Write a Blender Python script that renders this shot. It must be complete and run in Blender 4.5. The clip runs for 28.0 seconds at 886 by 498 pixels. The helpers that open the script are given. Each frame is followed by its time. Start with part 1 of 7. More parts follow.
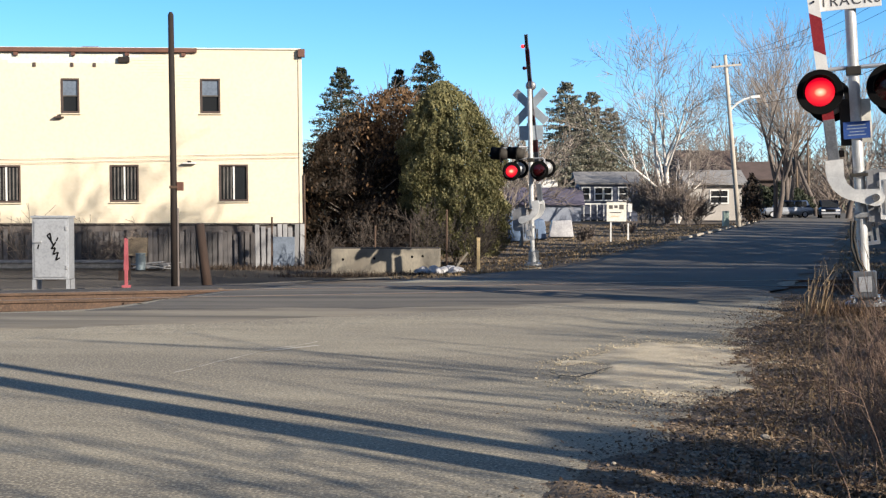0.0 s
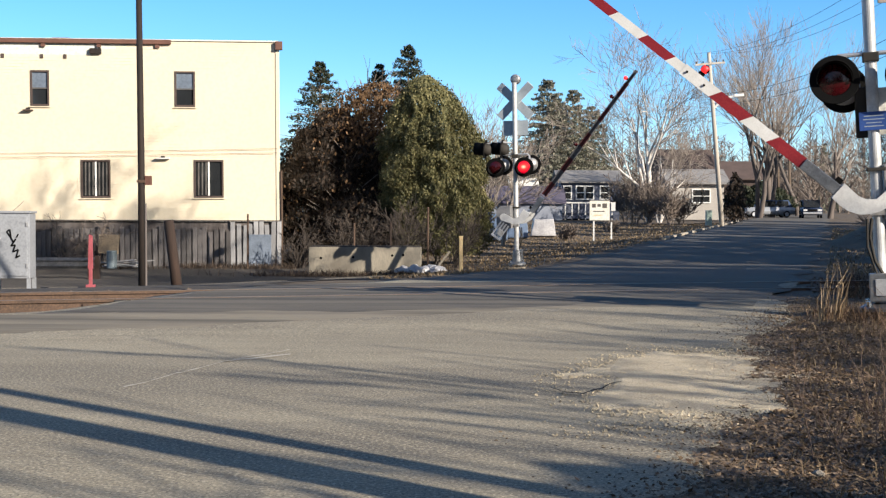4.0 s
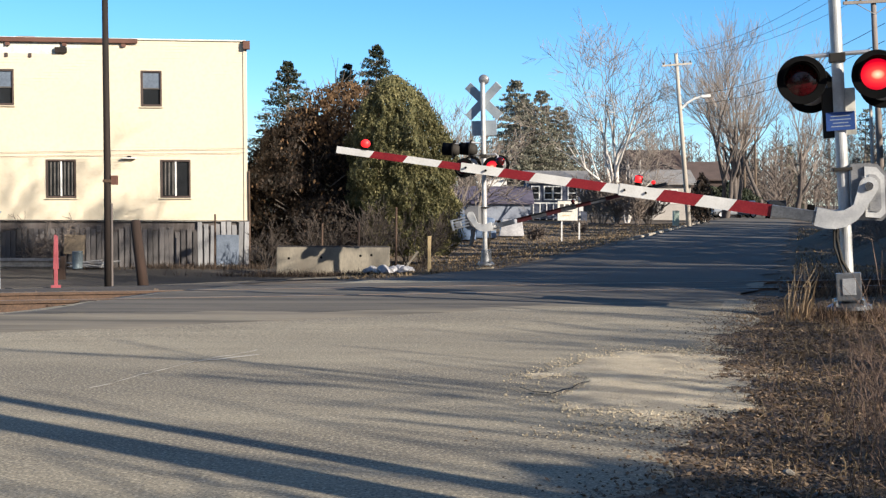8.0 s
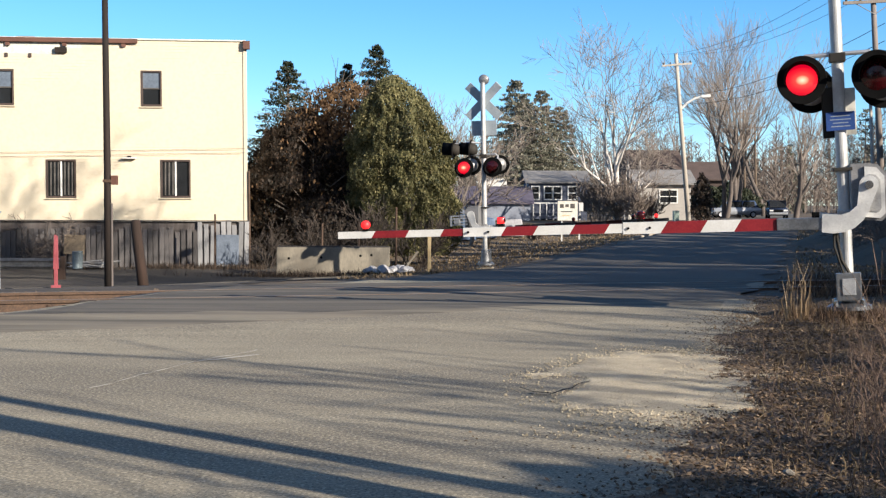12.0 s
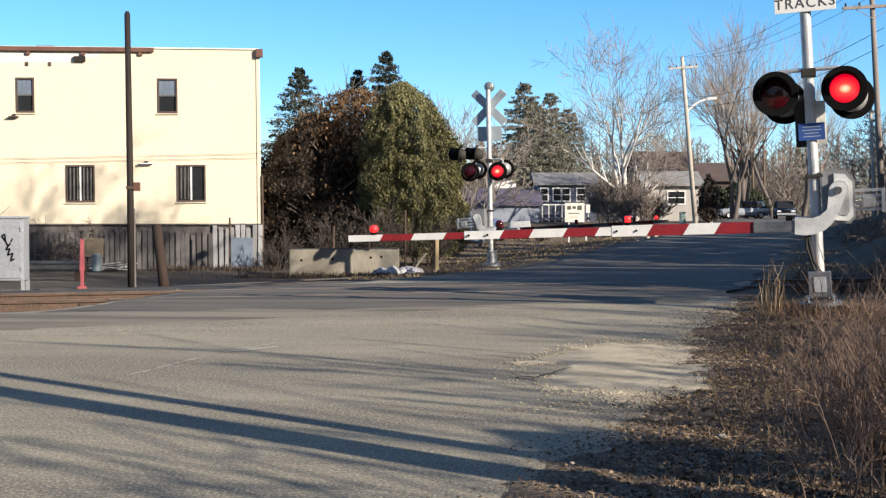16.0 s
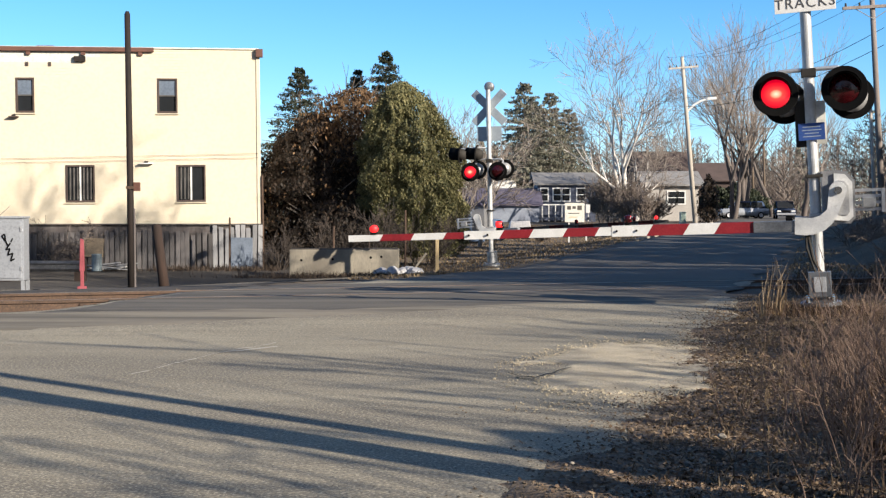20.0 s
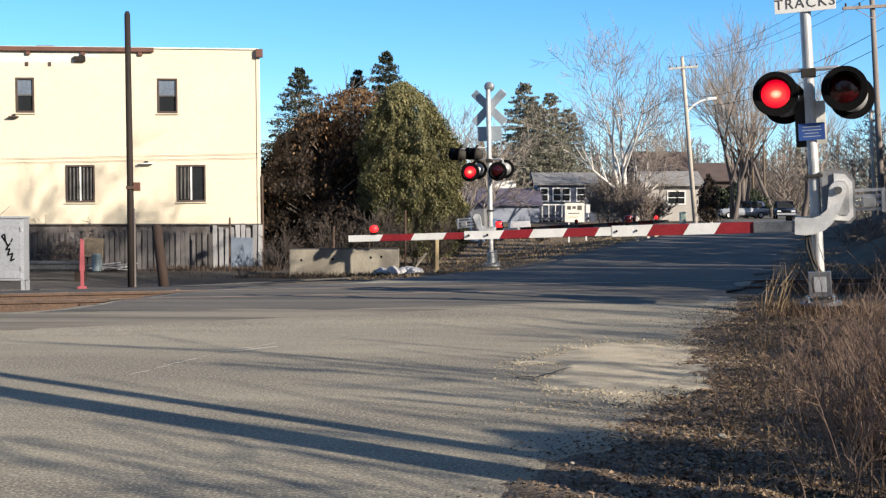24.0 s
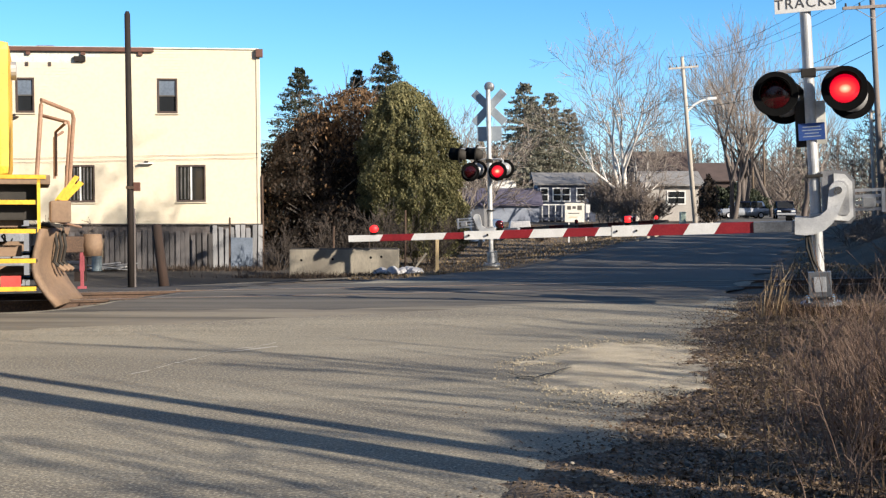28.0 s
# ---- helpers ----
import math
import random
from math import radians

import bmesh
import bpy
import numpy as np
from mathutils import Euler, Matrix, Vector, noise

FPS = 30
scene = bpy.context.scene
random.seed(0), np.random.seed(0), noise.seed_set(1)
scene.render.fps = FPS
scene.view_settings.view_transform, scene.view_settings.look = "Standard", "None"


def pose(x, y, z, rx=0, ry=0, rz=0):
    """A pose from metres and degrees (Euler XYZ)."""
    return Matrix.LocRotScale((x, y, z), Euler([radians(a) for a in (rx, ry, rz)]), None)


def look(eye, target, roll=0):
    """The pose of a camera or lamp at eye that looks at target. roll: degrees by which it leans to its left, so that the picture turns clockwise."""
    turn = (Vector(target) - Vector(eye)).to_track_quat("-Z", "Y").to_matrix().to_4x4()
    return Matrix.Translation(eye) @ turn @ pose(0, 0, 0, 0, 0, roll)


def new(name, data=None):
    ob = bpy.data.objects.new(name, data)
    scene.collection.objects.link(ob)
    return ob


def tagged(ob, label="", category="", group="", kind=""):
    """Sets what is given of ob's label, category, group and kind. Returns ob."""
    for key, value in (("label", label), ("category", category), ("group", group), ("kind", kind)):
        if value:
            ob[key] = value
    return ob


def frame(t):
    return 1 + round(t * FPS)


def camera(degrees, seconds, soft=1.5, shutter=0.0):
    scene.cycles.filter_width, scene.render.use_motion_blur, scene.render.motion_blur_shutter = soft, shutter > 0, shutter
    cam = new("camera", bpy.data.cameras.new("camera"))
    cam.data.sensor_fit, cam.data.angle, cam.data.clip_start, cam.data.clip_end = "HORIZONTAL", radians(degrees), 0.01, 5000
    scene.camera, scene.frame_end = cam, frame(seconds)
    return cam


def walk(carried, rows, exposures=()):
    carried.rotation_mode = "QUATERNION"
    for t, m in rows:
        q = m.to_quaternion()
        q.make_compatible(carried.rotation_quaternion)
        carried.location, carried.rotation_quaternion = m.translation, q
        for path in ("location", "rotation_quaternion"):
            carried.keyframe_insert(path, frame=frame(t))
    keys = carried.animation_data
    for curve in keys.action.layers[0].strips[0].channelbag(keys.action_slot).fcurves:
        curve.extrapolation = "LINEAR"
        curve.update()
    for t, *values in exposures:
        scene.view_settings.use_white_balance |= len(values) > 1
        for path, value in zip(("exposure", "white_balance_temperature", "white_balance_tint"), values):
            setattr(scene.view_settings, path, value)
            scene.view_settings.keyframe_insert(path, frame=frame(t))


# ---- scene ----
# ---------------------------------------------------------------- camera
cam = camera(37.65, 28.0, soft=1.3)
WIDE_A = pose(0, 0, 1.25, 88.2, 0.03, 1.82)
CLOSE_A = pose(-0.09, 1.13, 1.213, 88.086, -0.2, 1.56)
CLOSE_B = pose(-0.098, 1.2, 1.205, 88.167, -0.22, -0.49)
WIDE_C = pose(0, 0, 1.25, 88.23, 0, 0.0)
PATH = [(0.0, WIDE_A), (1.9, WIDE_A), (2.0, pose(-0.01, 0.06, 1.25, 88.18, 0.0, 1.82)), (2.2, pose(-0.05, 0.57, 1.235, 88.14, -0.1, 1.7)), (2.45, CLOSE_A), (3.1, CLOSE_A), (3.5, pose(-0.09, 1.14, 1.213, 88.12, -0.2, 1.41)), (5.5, CLOSE_B), (12.5, CLOSE_B), (14.5, WIDE_C), (28.0, WIDE_C)]
walk(cam, PATH, [(0.0, 0.76, 6100, 12), (28.0, 0.76, 6100, 12)])

# ---------------------------------------------------------------- daylight
SUN_DIR = Vector((0.772, -0.636, math.tan(radians(22)))).normalized()
world = bpy.data.worlds.new("world")
scene.world = world
world.use_nodes = True
wn = world.node_tree.nodes
wl = world.node_tree.links
sky = wn.new("ShaderNodeTexSky")
sky.sky_type = "NISHITA"
sky.sun_disc = False
sky.sun_elevation = radians(22)
sky.sun_rotation = math.atan2(0.772, -0.636)
sky.air_density = 0.9
sky.dust_density = 0.0
sky.ozone_density = 4.5
sky.altitude = 700
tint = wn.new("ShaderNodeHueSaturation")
# the sunward sky is paled and dimmed, an added tint that neutralises the shade
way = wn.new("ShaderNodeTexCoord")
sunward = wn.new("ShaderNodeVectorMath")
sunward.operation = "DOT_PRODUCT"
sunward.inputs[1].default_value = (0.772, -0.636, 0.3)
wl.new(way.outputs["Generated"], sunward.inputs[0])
sunward_pale = wn.new("ShaderNodeMapRange")
sunward_pale.interpolation_type = "SMOOTHSTEP"
sunward_pale.inputs[1].default_value, sunward_pale.inputs[2].default_value = -0.1, 0.75
sunward_pale.inputs[3].default_value, sunward_pale.inputs[4].default_value = 1.17, 0.45
wl.new(sunward.outputs["Value"], sunward_pale.inputs[0])
wl.new(sunward_pale.outputs[0], tint.inputs["Saturation"])
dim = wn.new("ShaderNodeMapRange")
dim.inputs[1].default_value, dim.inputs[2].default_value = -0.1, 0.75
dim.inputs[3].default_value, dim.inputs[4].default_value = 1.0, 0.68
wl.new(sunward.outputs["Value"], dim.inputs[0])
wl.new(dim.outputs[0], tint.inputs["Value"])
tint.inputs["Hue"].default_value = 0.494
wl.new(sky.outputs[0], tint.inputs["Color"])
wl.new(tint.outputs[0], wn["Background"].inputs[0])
wn["Background"].inputs[1].default_value = 0.106
sun = new("sun", bpy.data.lights.new("sun", "SUN"))
sun.data.energy = 5.5
sun.data.angle = radians(0.45)
sun.data.color = (1.0, 0.87, 0.67)
sun.matrix_world = look(SUN_DIR * 100, (0, 0, 0))
# ---------------------------------------------------------------- materials
def mat(name, c1, c2=None, rough=0.8, metal=0.0, scale=3.0, fine=40.0, bump=0.2, contrast=0.5, c3=None, streak=(1, 1, 1), rnd=0.0, spec=0.5, bumpdist=0.01):
    m = bpy.data.materials.new(name)
    m.use_nodes = True
    n, l = m.node_tree.nodes, m.node_tree.links
    b = n["Principled BSDF"]
    b.inputs["Roughness"].default_value = rough
    b.inputs["Metallic"].default_value = metal
    b.inputs["Specular IOR Level"].default_value = spec
    c2 = c2 or tuple(v * 0.75 for v in c1)
    tc = n.new("ShaderNodeTexCoord")
    mp = n.new("ShaderNodeMapping")
    mp.inputs["Scale"].default_value = streak
    l.new(tc.outputs["Object"], mp.inputs["Vector"])
    big = n.new("ShaderNodeTexNoise")
    big.inputs["Scale"].default_value = scale
    big.inputs["Detail"].default_value = 5
    l.new(mp.outputs[0], big.inputs["Vector"])
    small = n.new("ShaderNodeTexNoise")
    small.inputs["Scale"].default_value = fine
    small.inputs["Detail"].default_value = 4
    l.new(mp.outputs[0], small.inputs["Vector"])
    ramp = n.new("ShaderNodeValToRGB")
    ramp.color_ramp.elements[0].position = 0.5 - 0.5 * (1 - contrast) * 0.6
    ramp.color_ramp.elements[1].position = 0.5 + 0.5 * (1 - contrast) * 0.6
    ramp.color_ramp.elements[0].color = (*c2, 1)
    ramp.color_ramp.elements[1].color = (*c1, 1)
    l.new(big.outputs["Fac"], ramp.inputs[0])
    mix = n.new("ShaderNodeMix")
    mix.data_type = "RGBA"
    mix.blend_type = "MIX"
    r2 = n.new("ShaderNodeMapRange")
    r2.inputs[1].default_value, r2.inputs[2].default_value = 0.42, 0.72
    r2.inputs[4].default_value = 0.55
    l.new(small.outputs["Fac"], r2.inputs[0])
    l.new(r2.outputs[0], mix.inputs[0])
    l.new(ramp.outputs[0], mix.inputs[6])
    c3 = c3 or tuple(v * 0.6 for v in c2)
    mix.inputs[7].default_value = (*c3, 1)
    out = mix.outputs[2]
    if rnd:
        oi = n.new("ShaderNodeObjectInfo")
        hs = n.new("ShaderNodeHueSaturation")
        mr = n.new("ShaderNodeMapRange")
        mr.inputs[3].default_value, mr.inputs[4].default_value = 1 - rnd, 1 + rnd
        l.new(oi.outputs["Random"], mr.inputs[0])
        l.new(mr.outputs[0], hs.inputs["Value"])
        l.new(out, hs.inputs["Color"])
        out = hs.outputs[0]
    l.new(out, b.inputs["Base Color"])
    if bump:
        bp = n.new("ShaderNodeBump")
        bp.inputs["Strength"].default_value = bump
        bp.inputs["Distance"].default_value = bumpdist
        l.new(small.outputs["Fac"], bp.inputs["Height"])
        l.new(bp.outputs[0], b.inputs["Normal"])
    return m


def leaf_mat(name, c1, c2, c3, rough=0.6, trans=0.25):
    m = bpy.data.materials.new(name)
    m.use_nodes = True
    n, l = m.node_tree.nodes, m.node_tree.links
    b = n["Principled BSDF"]
    b.inputs["Roughness"].default_value = rough
    b.inputs["Specular IOR Level"].default_value = 0.25
    g = n.new("ShaderNodeNewGeometry")
    ramp = n.new("ShaderNodeValToRGB")
    e = ramp.color_ramp.elements
    e[0].color, e[1].color = (*c1, 1), (*c3, 1)
    mid = e.new(0.5)
    mid.color = (*c2, 1)
    l.new(g.outputs["Random Per Island"], ramp.inputs[0])
    l.new(ramp.outputs[0], b.inputs["Base Color"])
    if trans:
        tr = n.new("ShaderNodeBsdfTranslucent")
        mx = n.new("ShaderNodeMixShader")
        mx.inputs[0].default_value = trans
        l.new(ramp.outputs[0], tr.inputs[0])
        l.new(b.outputs[0], mx.inputs[1])
        l.new(tr.outputs[0], mx.inputs[2])
        l.new(mx.outputs[0], n["Material Output"].inputs[0])
    return m


def glow_mat(name, col, strength):
    m = bpy.data.materials.new(name)
    m.use_nodes = True
    b = m.node_tree.nodes["Principled BSDF"]
    b.inputs["Base Color"].default_value = (*col, 1)
    b.inputs["Emission Color"].default_value = (*col, 1)
    b.inputs["Emission Strength"].default_value = strength
    return m


# ---------------------------------------------------------------- mesh helpers
def part(name, bm, material, parent, label=""):
    me = bpy.data.meshes.new(name)
    bm.to_mesh(me)
    bm.free()
    me.materials.append(material)
    ob = new(name, me)
    ob.parent = parent
    if label:
        ob["label"] = label
    return ob


def thing(name, label, category, at=(0, 0, 0), rz=0, group="", kind="", m=None):
    ob = new(name)
    ob.empty_display_size = 0.1
    ob.matrix_world = m if m is not None else pose(*at, 0, 0, rz)
    return tagged(ob, label, category, group, kind)


def smooth(ob):
    for p in ob.data.polygons:
        p.use_smooth = True
    return ob


def box(bm, x0, x1, y0, y1, z0, z1, bev=0.0, m=None):
    r = bmesh.ops.create_cube(bm, size=1.0, matrix=Matrix.Translation(((x0 + x1) / 2, (y0 + y1) / 2, (z0 + z1) / 2)) @ Matrix.Diagonal((abs(x1 - x0), abs(y1 - y0), abs(z1 - z0), 1)))
    vs = r["verts"]
    if bev:
        es = list({e for v in vs for e in v.link_edges})
        q = bmesh.ops.bevel(bm, geom=es, offset=bev, segments=2, affect="EDGES", profile=0.7)
        vs = list({v for f in q["faces"] for v in f.verts} | {v for v in vs if v.is_valid})
    if m is not None:
        bmesh.ops.transform(bm, matrix=m, verts=[v for v in vs if v.is_valid])
    return bm


def boxed(*a, **k):
    return box(bmesh.new(), *a, **k)


def tube(bm, pts, radii, sides=8, cap=True):
    """A tube along pts with a radius at each."""
    pts = [Vector(p) for p in pts]
    if not hasattr(radii, "__len__"):
        radii = [radii] * len(pts)
    rings = []
    ref = None
    for i, p in enumerate(pts):
        d = (pts[min(i + 1, len(pts) - 1)] - pts[max(i - 1, 0)]).normalized()
        if ref is None:
            ref = d.orthogonal().normalized()
        a = (ref - d * ref.dot(d)).normalized()
        ref = a
        b = d.cross(a)
        rings.append([bm.verts.new(p + (a * math.cos(t) + b * math.sin(t)) * radii[i]) for t in [2 * math.pi * k / sides for k in range(sides)]])
    for r, s in zip(rings, rings[1:]):
        for k in range(sides):
            bm.faces.new((r[k], r[(k + 1) % sides], s[(k + 1) % sides], s[k]))
    if cap:
        bm.faces.new(rings[0][::-1])
        bm.faces.new(rings[-1])
    return bm


def tubed(*a, **k):
    return tube(bmesh.new(), *a, **k)


def lathe(bm, prof, sides=24, m=None):
    """Turn (r, z) pairs about z, then place by m."""
    m = m or Matrix()
    rings = []
    for r, z in prof:
        rings.append([bm.verts.new(m @ Vector((max(r, 1e-4) * math.cos(2 * math.pi * k / sides), max(r, 1e-4) * math.sin(2 * math.pi * k / sides), z))) for k in range(sides)])
    for r, s in zip(rings, rings[1:]):
        for k in range(sides):
            bm.faces.new((r[k], r[(k + 1) % sides], s[(k + 1) % sides], s[k]))
    return bm


def prism(bm, outline, y0, y1, m=None):
    """An outline in x, z drawn out along y."""
    m = m or Matrix()
    a = [bm.verts.new(m @ Vector((x, y0, z))) for x, z in outline]
    b = [bm.verts.new(m @ Vector((x, y1, z))) for x, z in outline]
    n = len(outline)
    bm.faces.new(a)
    bm.faces.new(b[::-1])
    for i in range(n):
        bm.faces.new((a[i], b[i], b[(i + 1) % n], a[(i + 1) % n]))
    bmesh.ops.recalc_face_normals(bm, faces=bm.faces[:])
    return bm


def mesh_from(name, verts, faces, material, parent=None, label=""):
    me = bpy.data.meshes.new(name)
    me.from_pydata(verts, [], faces)
    me.materials.append(material)
    ob = new(name, me)
    if parent:
        ob.parent = parent
    if label:
        ob["label"] = label
    return ob


# ---------------------------------------------------------------- the lie of the land
ROAD_U = Vector((0.274, 0.9617))
TRACK_W = Vector((0.955, 0.297))
TRACK_N = Vector((-0.297, 0.955))
TRACK_P = Vector((-5.72, 16.8))
ROAD_P = Vector((2.0, 10.65))


def qe(x, y):
    dx, dy = x - TRACK_P.x, y - TRACK_P.y
    return TRACK_N.x * dx + TRACK_N.y * dy, TRACK_W.x * dx + TRACK_W.y * dy


def road_left(x, y):
    """Metres to the left of the road's east kerb line."""
    return -((x - ROAD_P.x) * ROAD_U.y - (y - ROAD_P.y) * ROAD_U.x)


def ss(a, b, v):
    t = np.clip((v - a) / (b - a), 0, 1)
    return t * t * (3 - 2 * t)


def ground_z(x, y):
    q, e = qe(x, y)
    z = np.interp(q, [-40, -5, 0, 1.5, 16, 31, 83, 153, 600, 3000], [0, 0.0, 0.045, 0.045, -0.38, -0.28, 0.2, 0.6, 3, 10])
    left = road_left(x, y) - 6.8
    z = z - 0.45 * ss(0, 6, left) * ss(2, 19, q) * (1 - ss(45, 90, q))
    bed = ss(-1.7, -0.6, q) * (1 - ss(2.2, 4, q)) * np.maximum(ss(1.0, 1.6, left), ss(0.2, 1.5, -road_left(x, y)))
    z = z - 0.19 * bed
    return z


def gz(x, y):
    return float(ground_z(x, y))
# ---------------------------------------------------------------- plant builders
def quads(centres, normals, ups, w, h):
    """Vertices and faces of many small leaf quads."""
    n = len(centres)
    normals = normals / np.linalg.norm(normals, axis=1, keepdims=True)
    s = np.cross(normals, ups)
    s /= np.maximum(np.linalg.norm(s, axis=1, keepdims=True), 1e-6)
    u = np.cross(s, normals)
    s, u = s * (w * 0.5)[:, None], u * (h * 0.5)[:, None]
    v = np.stack([centres - u, centres + s * 0.9 - u * 0.1, centres + u, centres - s * 0.9 + u * 0.1], 1).reshape(-1, 3)
    return v, np.arange(4 * n).reshape(n, 4)


def leaves(name, centres, size, material, parent, seed, tall=1.6, out=None, label=""):
    rs = np.random.RandomState(seed)
    n = len(centres)
    nor = rs.normal(size=(n, 3))
    if out is not None:
        nor = nor * 0.8 + out * 0.9
    up = np.array([0, 0, 1.0]) + rs.normal(size=(n, 3)) * 0.45
    w = size * rs.uniform(0.5, 1.3, n)
    v, f = quads(centres, nor, up, w, w * tall)
    return mesh_from(name, v.tolist(), f.tolist(), material, parent, label)


def segs_mesh(name, segs, material, parent, sides=4, label=""):
    """Tapered twigs: rows of p0, p1, r0, r1."""
    a = np.array([s[0] for s in segs], float)
    b = np.array([s[1] for s in segs], float)
    r0 = np.array([s[2] for s in segs])
    r1 = np.array([s[3] for s in segs])
    d = b - a
    d /= np.maximum(np.linalg.norm(d, axis=1, keepdims=True), 1e-6)
    ref = np.where(np.abs(d[:, 2:3]) > 0.9, np.array([[1.0, 0, 0]]), np.array([[0, 0, 1.0]]))
    p = np.cross(d, ref)
    p /= np.linalg.norm(p, axis=1, keepdims=True)
    q = np.cross(d, p)
    t = np.arange(sides) * 2 * math.pi / sides
    ring = p[:, None, :] * np.cos(t)[None, :, None] + q[:, None, :] * np.sin(t)[None, :, None]
    v = np.concatenate([a[:, None, :] + ring * r0[:, None, None], b[:, None, :] + ring * r1[:, None, None]], 1).reshape(-1, 3)
    k = np.arange(sides)
    f = np.stack([k, (k + 1) % sides, (k + 1) % sides + sides, k + sides], 1)
    f = (f[None] + (2 * sides) * np.arange(len(segs))[:, None, None]).reshape(-1, 4)
    return mesh_from(name, v.tolist(), f.tolist(), material, parent, label)


def grow(segs, rnd, p, d, length, r, depth, up=0.12, kids=(3, 5), ang=(28, 55), ratio=(0.45, 0.7), wob=0.12, min_r=0.008):
    n = max(3, int(3 + length * 0.8))
    pts = [p]
    for i in range(n):
        d = (d + Vector((rnd.gauss(0, wob), rnd.gauss(0, wob), rnd.gauss(0, wob) + up * 0.35))).normalized()
        q = p + d * (length / n)
        a = r * (1 - 0.75 * i / n)
        b = r * (1 - 0.75 * (i + 1) / n)
        segs.append((tuple(p), tuple(q), max(a, min_r), max(b, min_r * 0.8)))
        p = q
        pts.append((p, d, b))
    if depth <= 0:
        return
    for k in range(rnd.randint(*kids)):
        t = rnd.uniform(0.25, 1.0)
        p0, d0, r0 = pts[max(1, min(n, int(t * n + 0.5)))]
        ax = d0.orthogonal().normalized()
        ax.rotate(Matrix.Rotation(rnd.uniform(0, 6.28), 3, d0))
        nd = d0.copy()
        nd.rotate(Matrix.Rotation(radians(rnd.uniform(*ang)), 3, ax))
        grow(segs, rnd, p0, nd, length * rnd.uniform(*ratio), max(r0 * 0.75, min_r), depth - 1, up, kids, ang, ratio, wob, min_r)


def bare_tree(name, label, at, height, seed, bark, twig, stems=1, depth=4, r=0.16, first=0.45, lean=(0, 0), kids=(3, 5), ang=(25, 50), spread=0.25, min_r=0.01, ratio=(0.5, 0.72), group="", up=0.12, stuff=False, limb=0.3):
    rnd = random.Random(seed)
    tree = thing(name, label, "tree", at, group=group)
    segs = []
    for k in range(stems):
        a = rnd.uniform(0, 6.28) if stems > 1 else 0
        sp = spread if stems > 1 else 0.03
        d = Vector((math.cos(a) * sp + lean[0], math.sin(a) * sp + lean[1], 1)).normalized()
        p = Vector((math.cos(a) * 0.15 * (stems > 1), math.sin(a) * 0.15 * (stems > 1), -0.3))
        grow(segs, rnd, p, d, height * first * rnd.uniform(0.9, 1.15), r * rnd.uniform(0.75, 1.0), depth, up, kids, ang, ratio, 0.08, min_r)
    top = max(s[1][2] for s in segs)
    f = height / top
    segs = [((a[0] * f, a[1] * f, a[2] * f if a[2] > 0 else a[2]), (b[0] * f, b[1] * f, b[2] * f), c, d) for a, b, c, d in segs]
    limit = max(min_r * 1.6, r * limb)
    big = [s for s in segs if s[2] > limit]
    small = [s for s in segs if s[2] <= limit]
    if stuff:
        tagged(segs_mesh("brush_growth", big + small, twig, tree, 4), kind="stuff")
        return tree
    smooth(segs_mesh("trunk", big, bark, tree, 7, "bare trunk with limbs"))
    segs_mesh("crown", small, twig, tree, 3, "leafless twigs")
    return tree


def conifer(name, label, at, height, radius, seed, material, n_whorl=24, per=7, dens=26, size=0.16, low=0.08, group="", taper=0.8, droop=0.25):
    """Branches in whorls, each a flat spray of needle tufts that hangs a little towards its tip."""
    rnd = random.Random(seed)
    rs = np.random.RandomState(seed)
    tree = thing(name, label, "tree", at, group=group)
    segs = [((0, 0, -0.3), (0, 0, height * 0.5), radius * 0.05 + 0.04, radius * 0.03 + 0.02), ((0, 0, height * 0.5), (0, 0, height), radius * 0.03 + 0.02, 0.01)]
    cs, outs = [], []
    for i in range(n_whorl):
        t0 = low + (1 - low) * i / n_whorl
        turn = rnd.uniform(0, 6.28)
        for k in range(per):
            a = turn + 6.283 * k / per + rnd.uniform(-0.3, 0.3)
            t = min(0.985, t0 + rnd.uniform(0, 1.6) / n_whorl)
            z = height * t
            L = (radius * (1 - t) ** taper + 0.05) * rnd.uniform(0.55, 1.18)
            rise = L * (0.28 * t - droop * (1 - t) + rnd.uniform(-0.08, 0.08))
            segs.append(((0, 0, z), (math.cos(a) * L, math.sin(a) * L, z + rise), 0.016, 0.006))
            m = max(6, int(dens * (0.35 + L / radius)))
            u = np.sqrt(rs.uniform(0.02, 1.0, m))
            side = rs.uniform(-1, 1, m) * (0.05 + 0.26 * L * (1.08 - u))
            px = math.cos(a) * L * u - math.sin(a) * side
            py = math.sin(a) * L * u + math.cos(a) * side
            pz = z + rise * u - np.abs(side) * 0.3 - 0.12 * L * u * u + rs.normal(size=m) * 0.03 * height / 8
            cs.append(np.stack([px, py, pz], 1))
            outs.append(np.stack([0 * px, 0 * px, 0.9 + 0 * px], 1) + np.stack([px, py, 0 * px], 1) * 0.2 / max(L, 0.1))
    cs, outs = np.concatenate(cs), np.concatenate(outs)
    segs_mesh("trunk", segs, M_BARK, tree, 5, "straight dark trunk")
    leaves("crown", cs, size, material, tree, seed, 1.8, outs)
    return tree


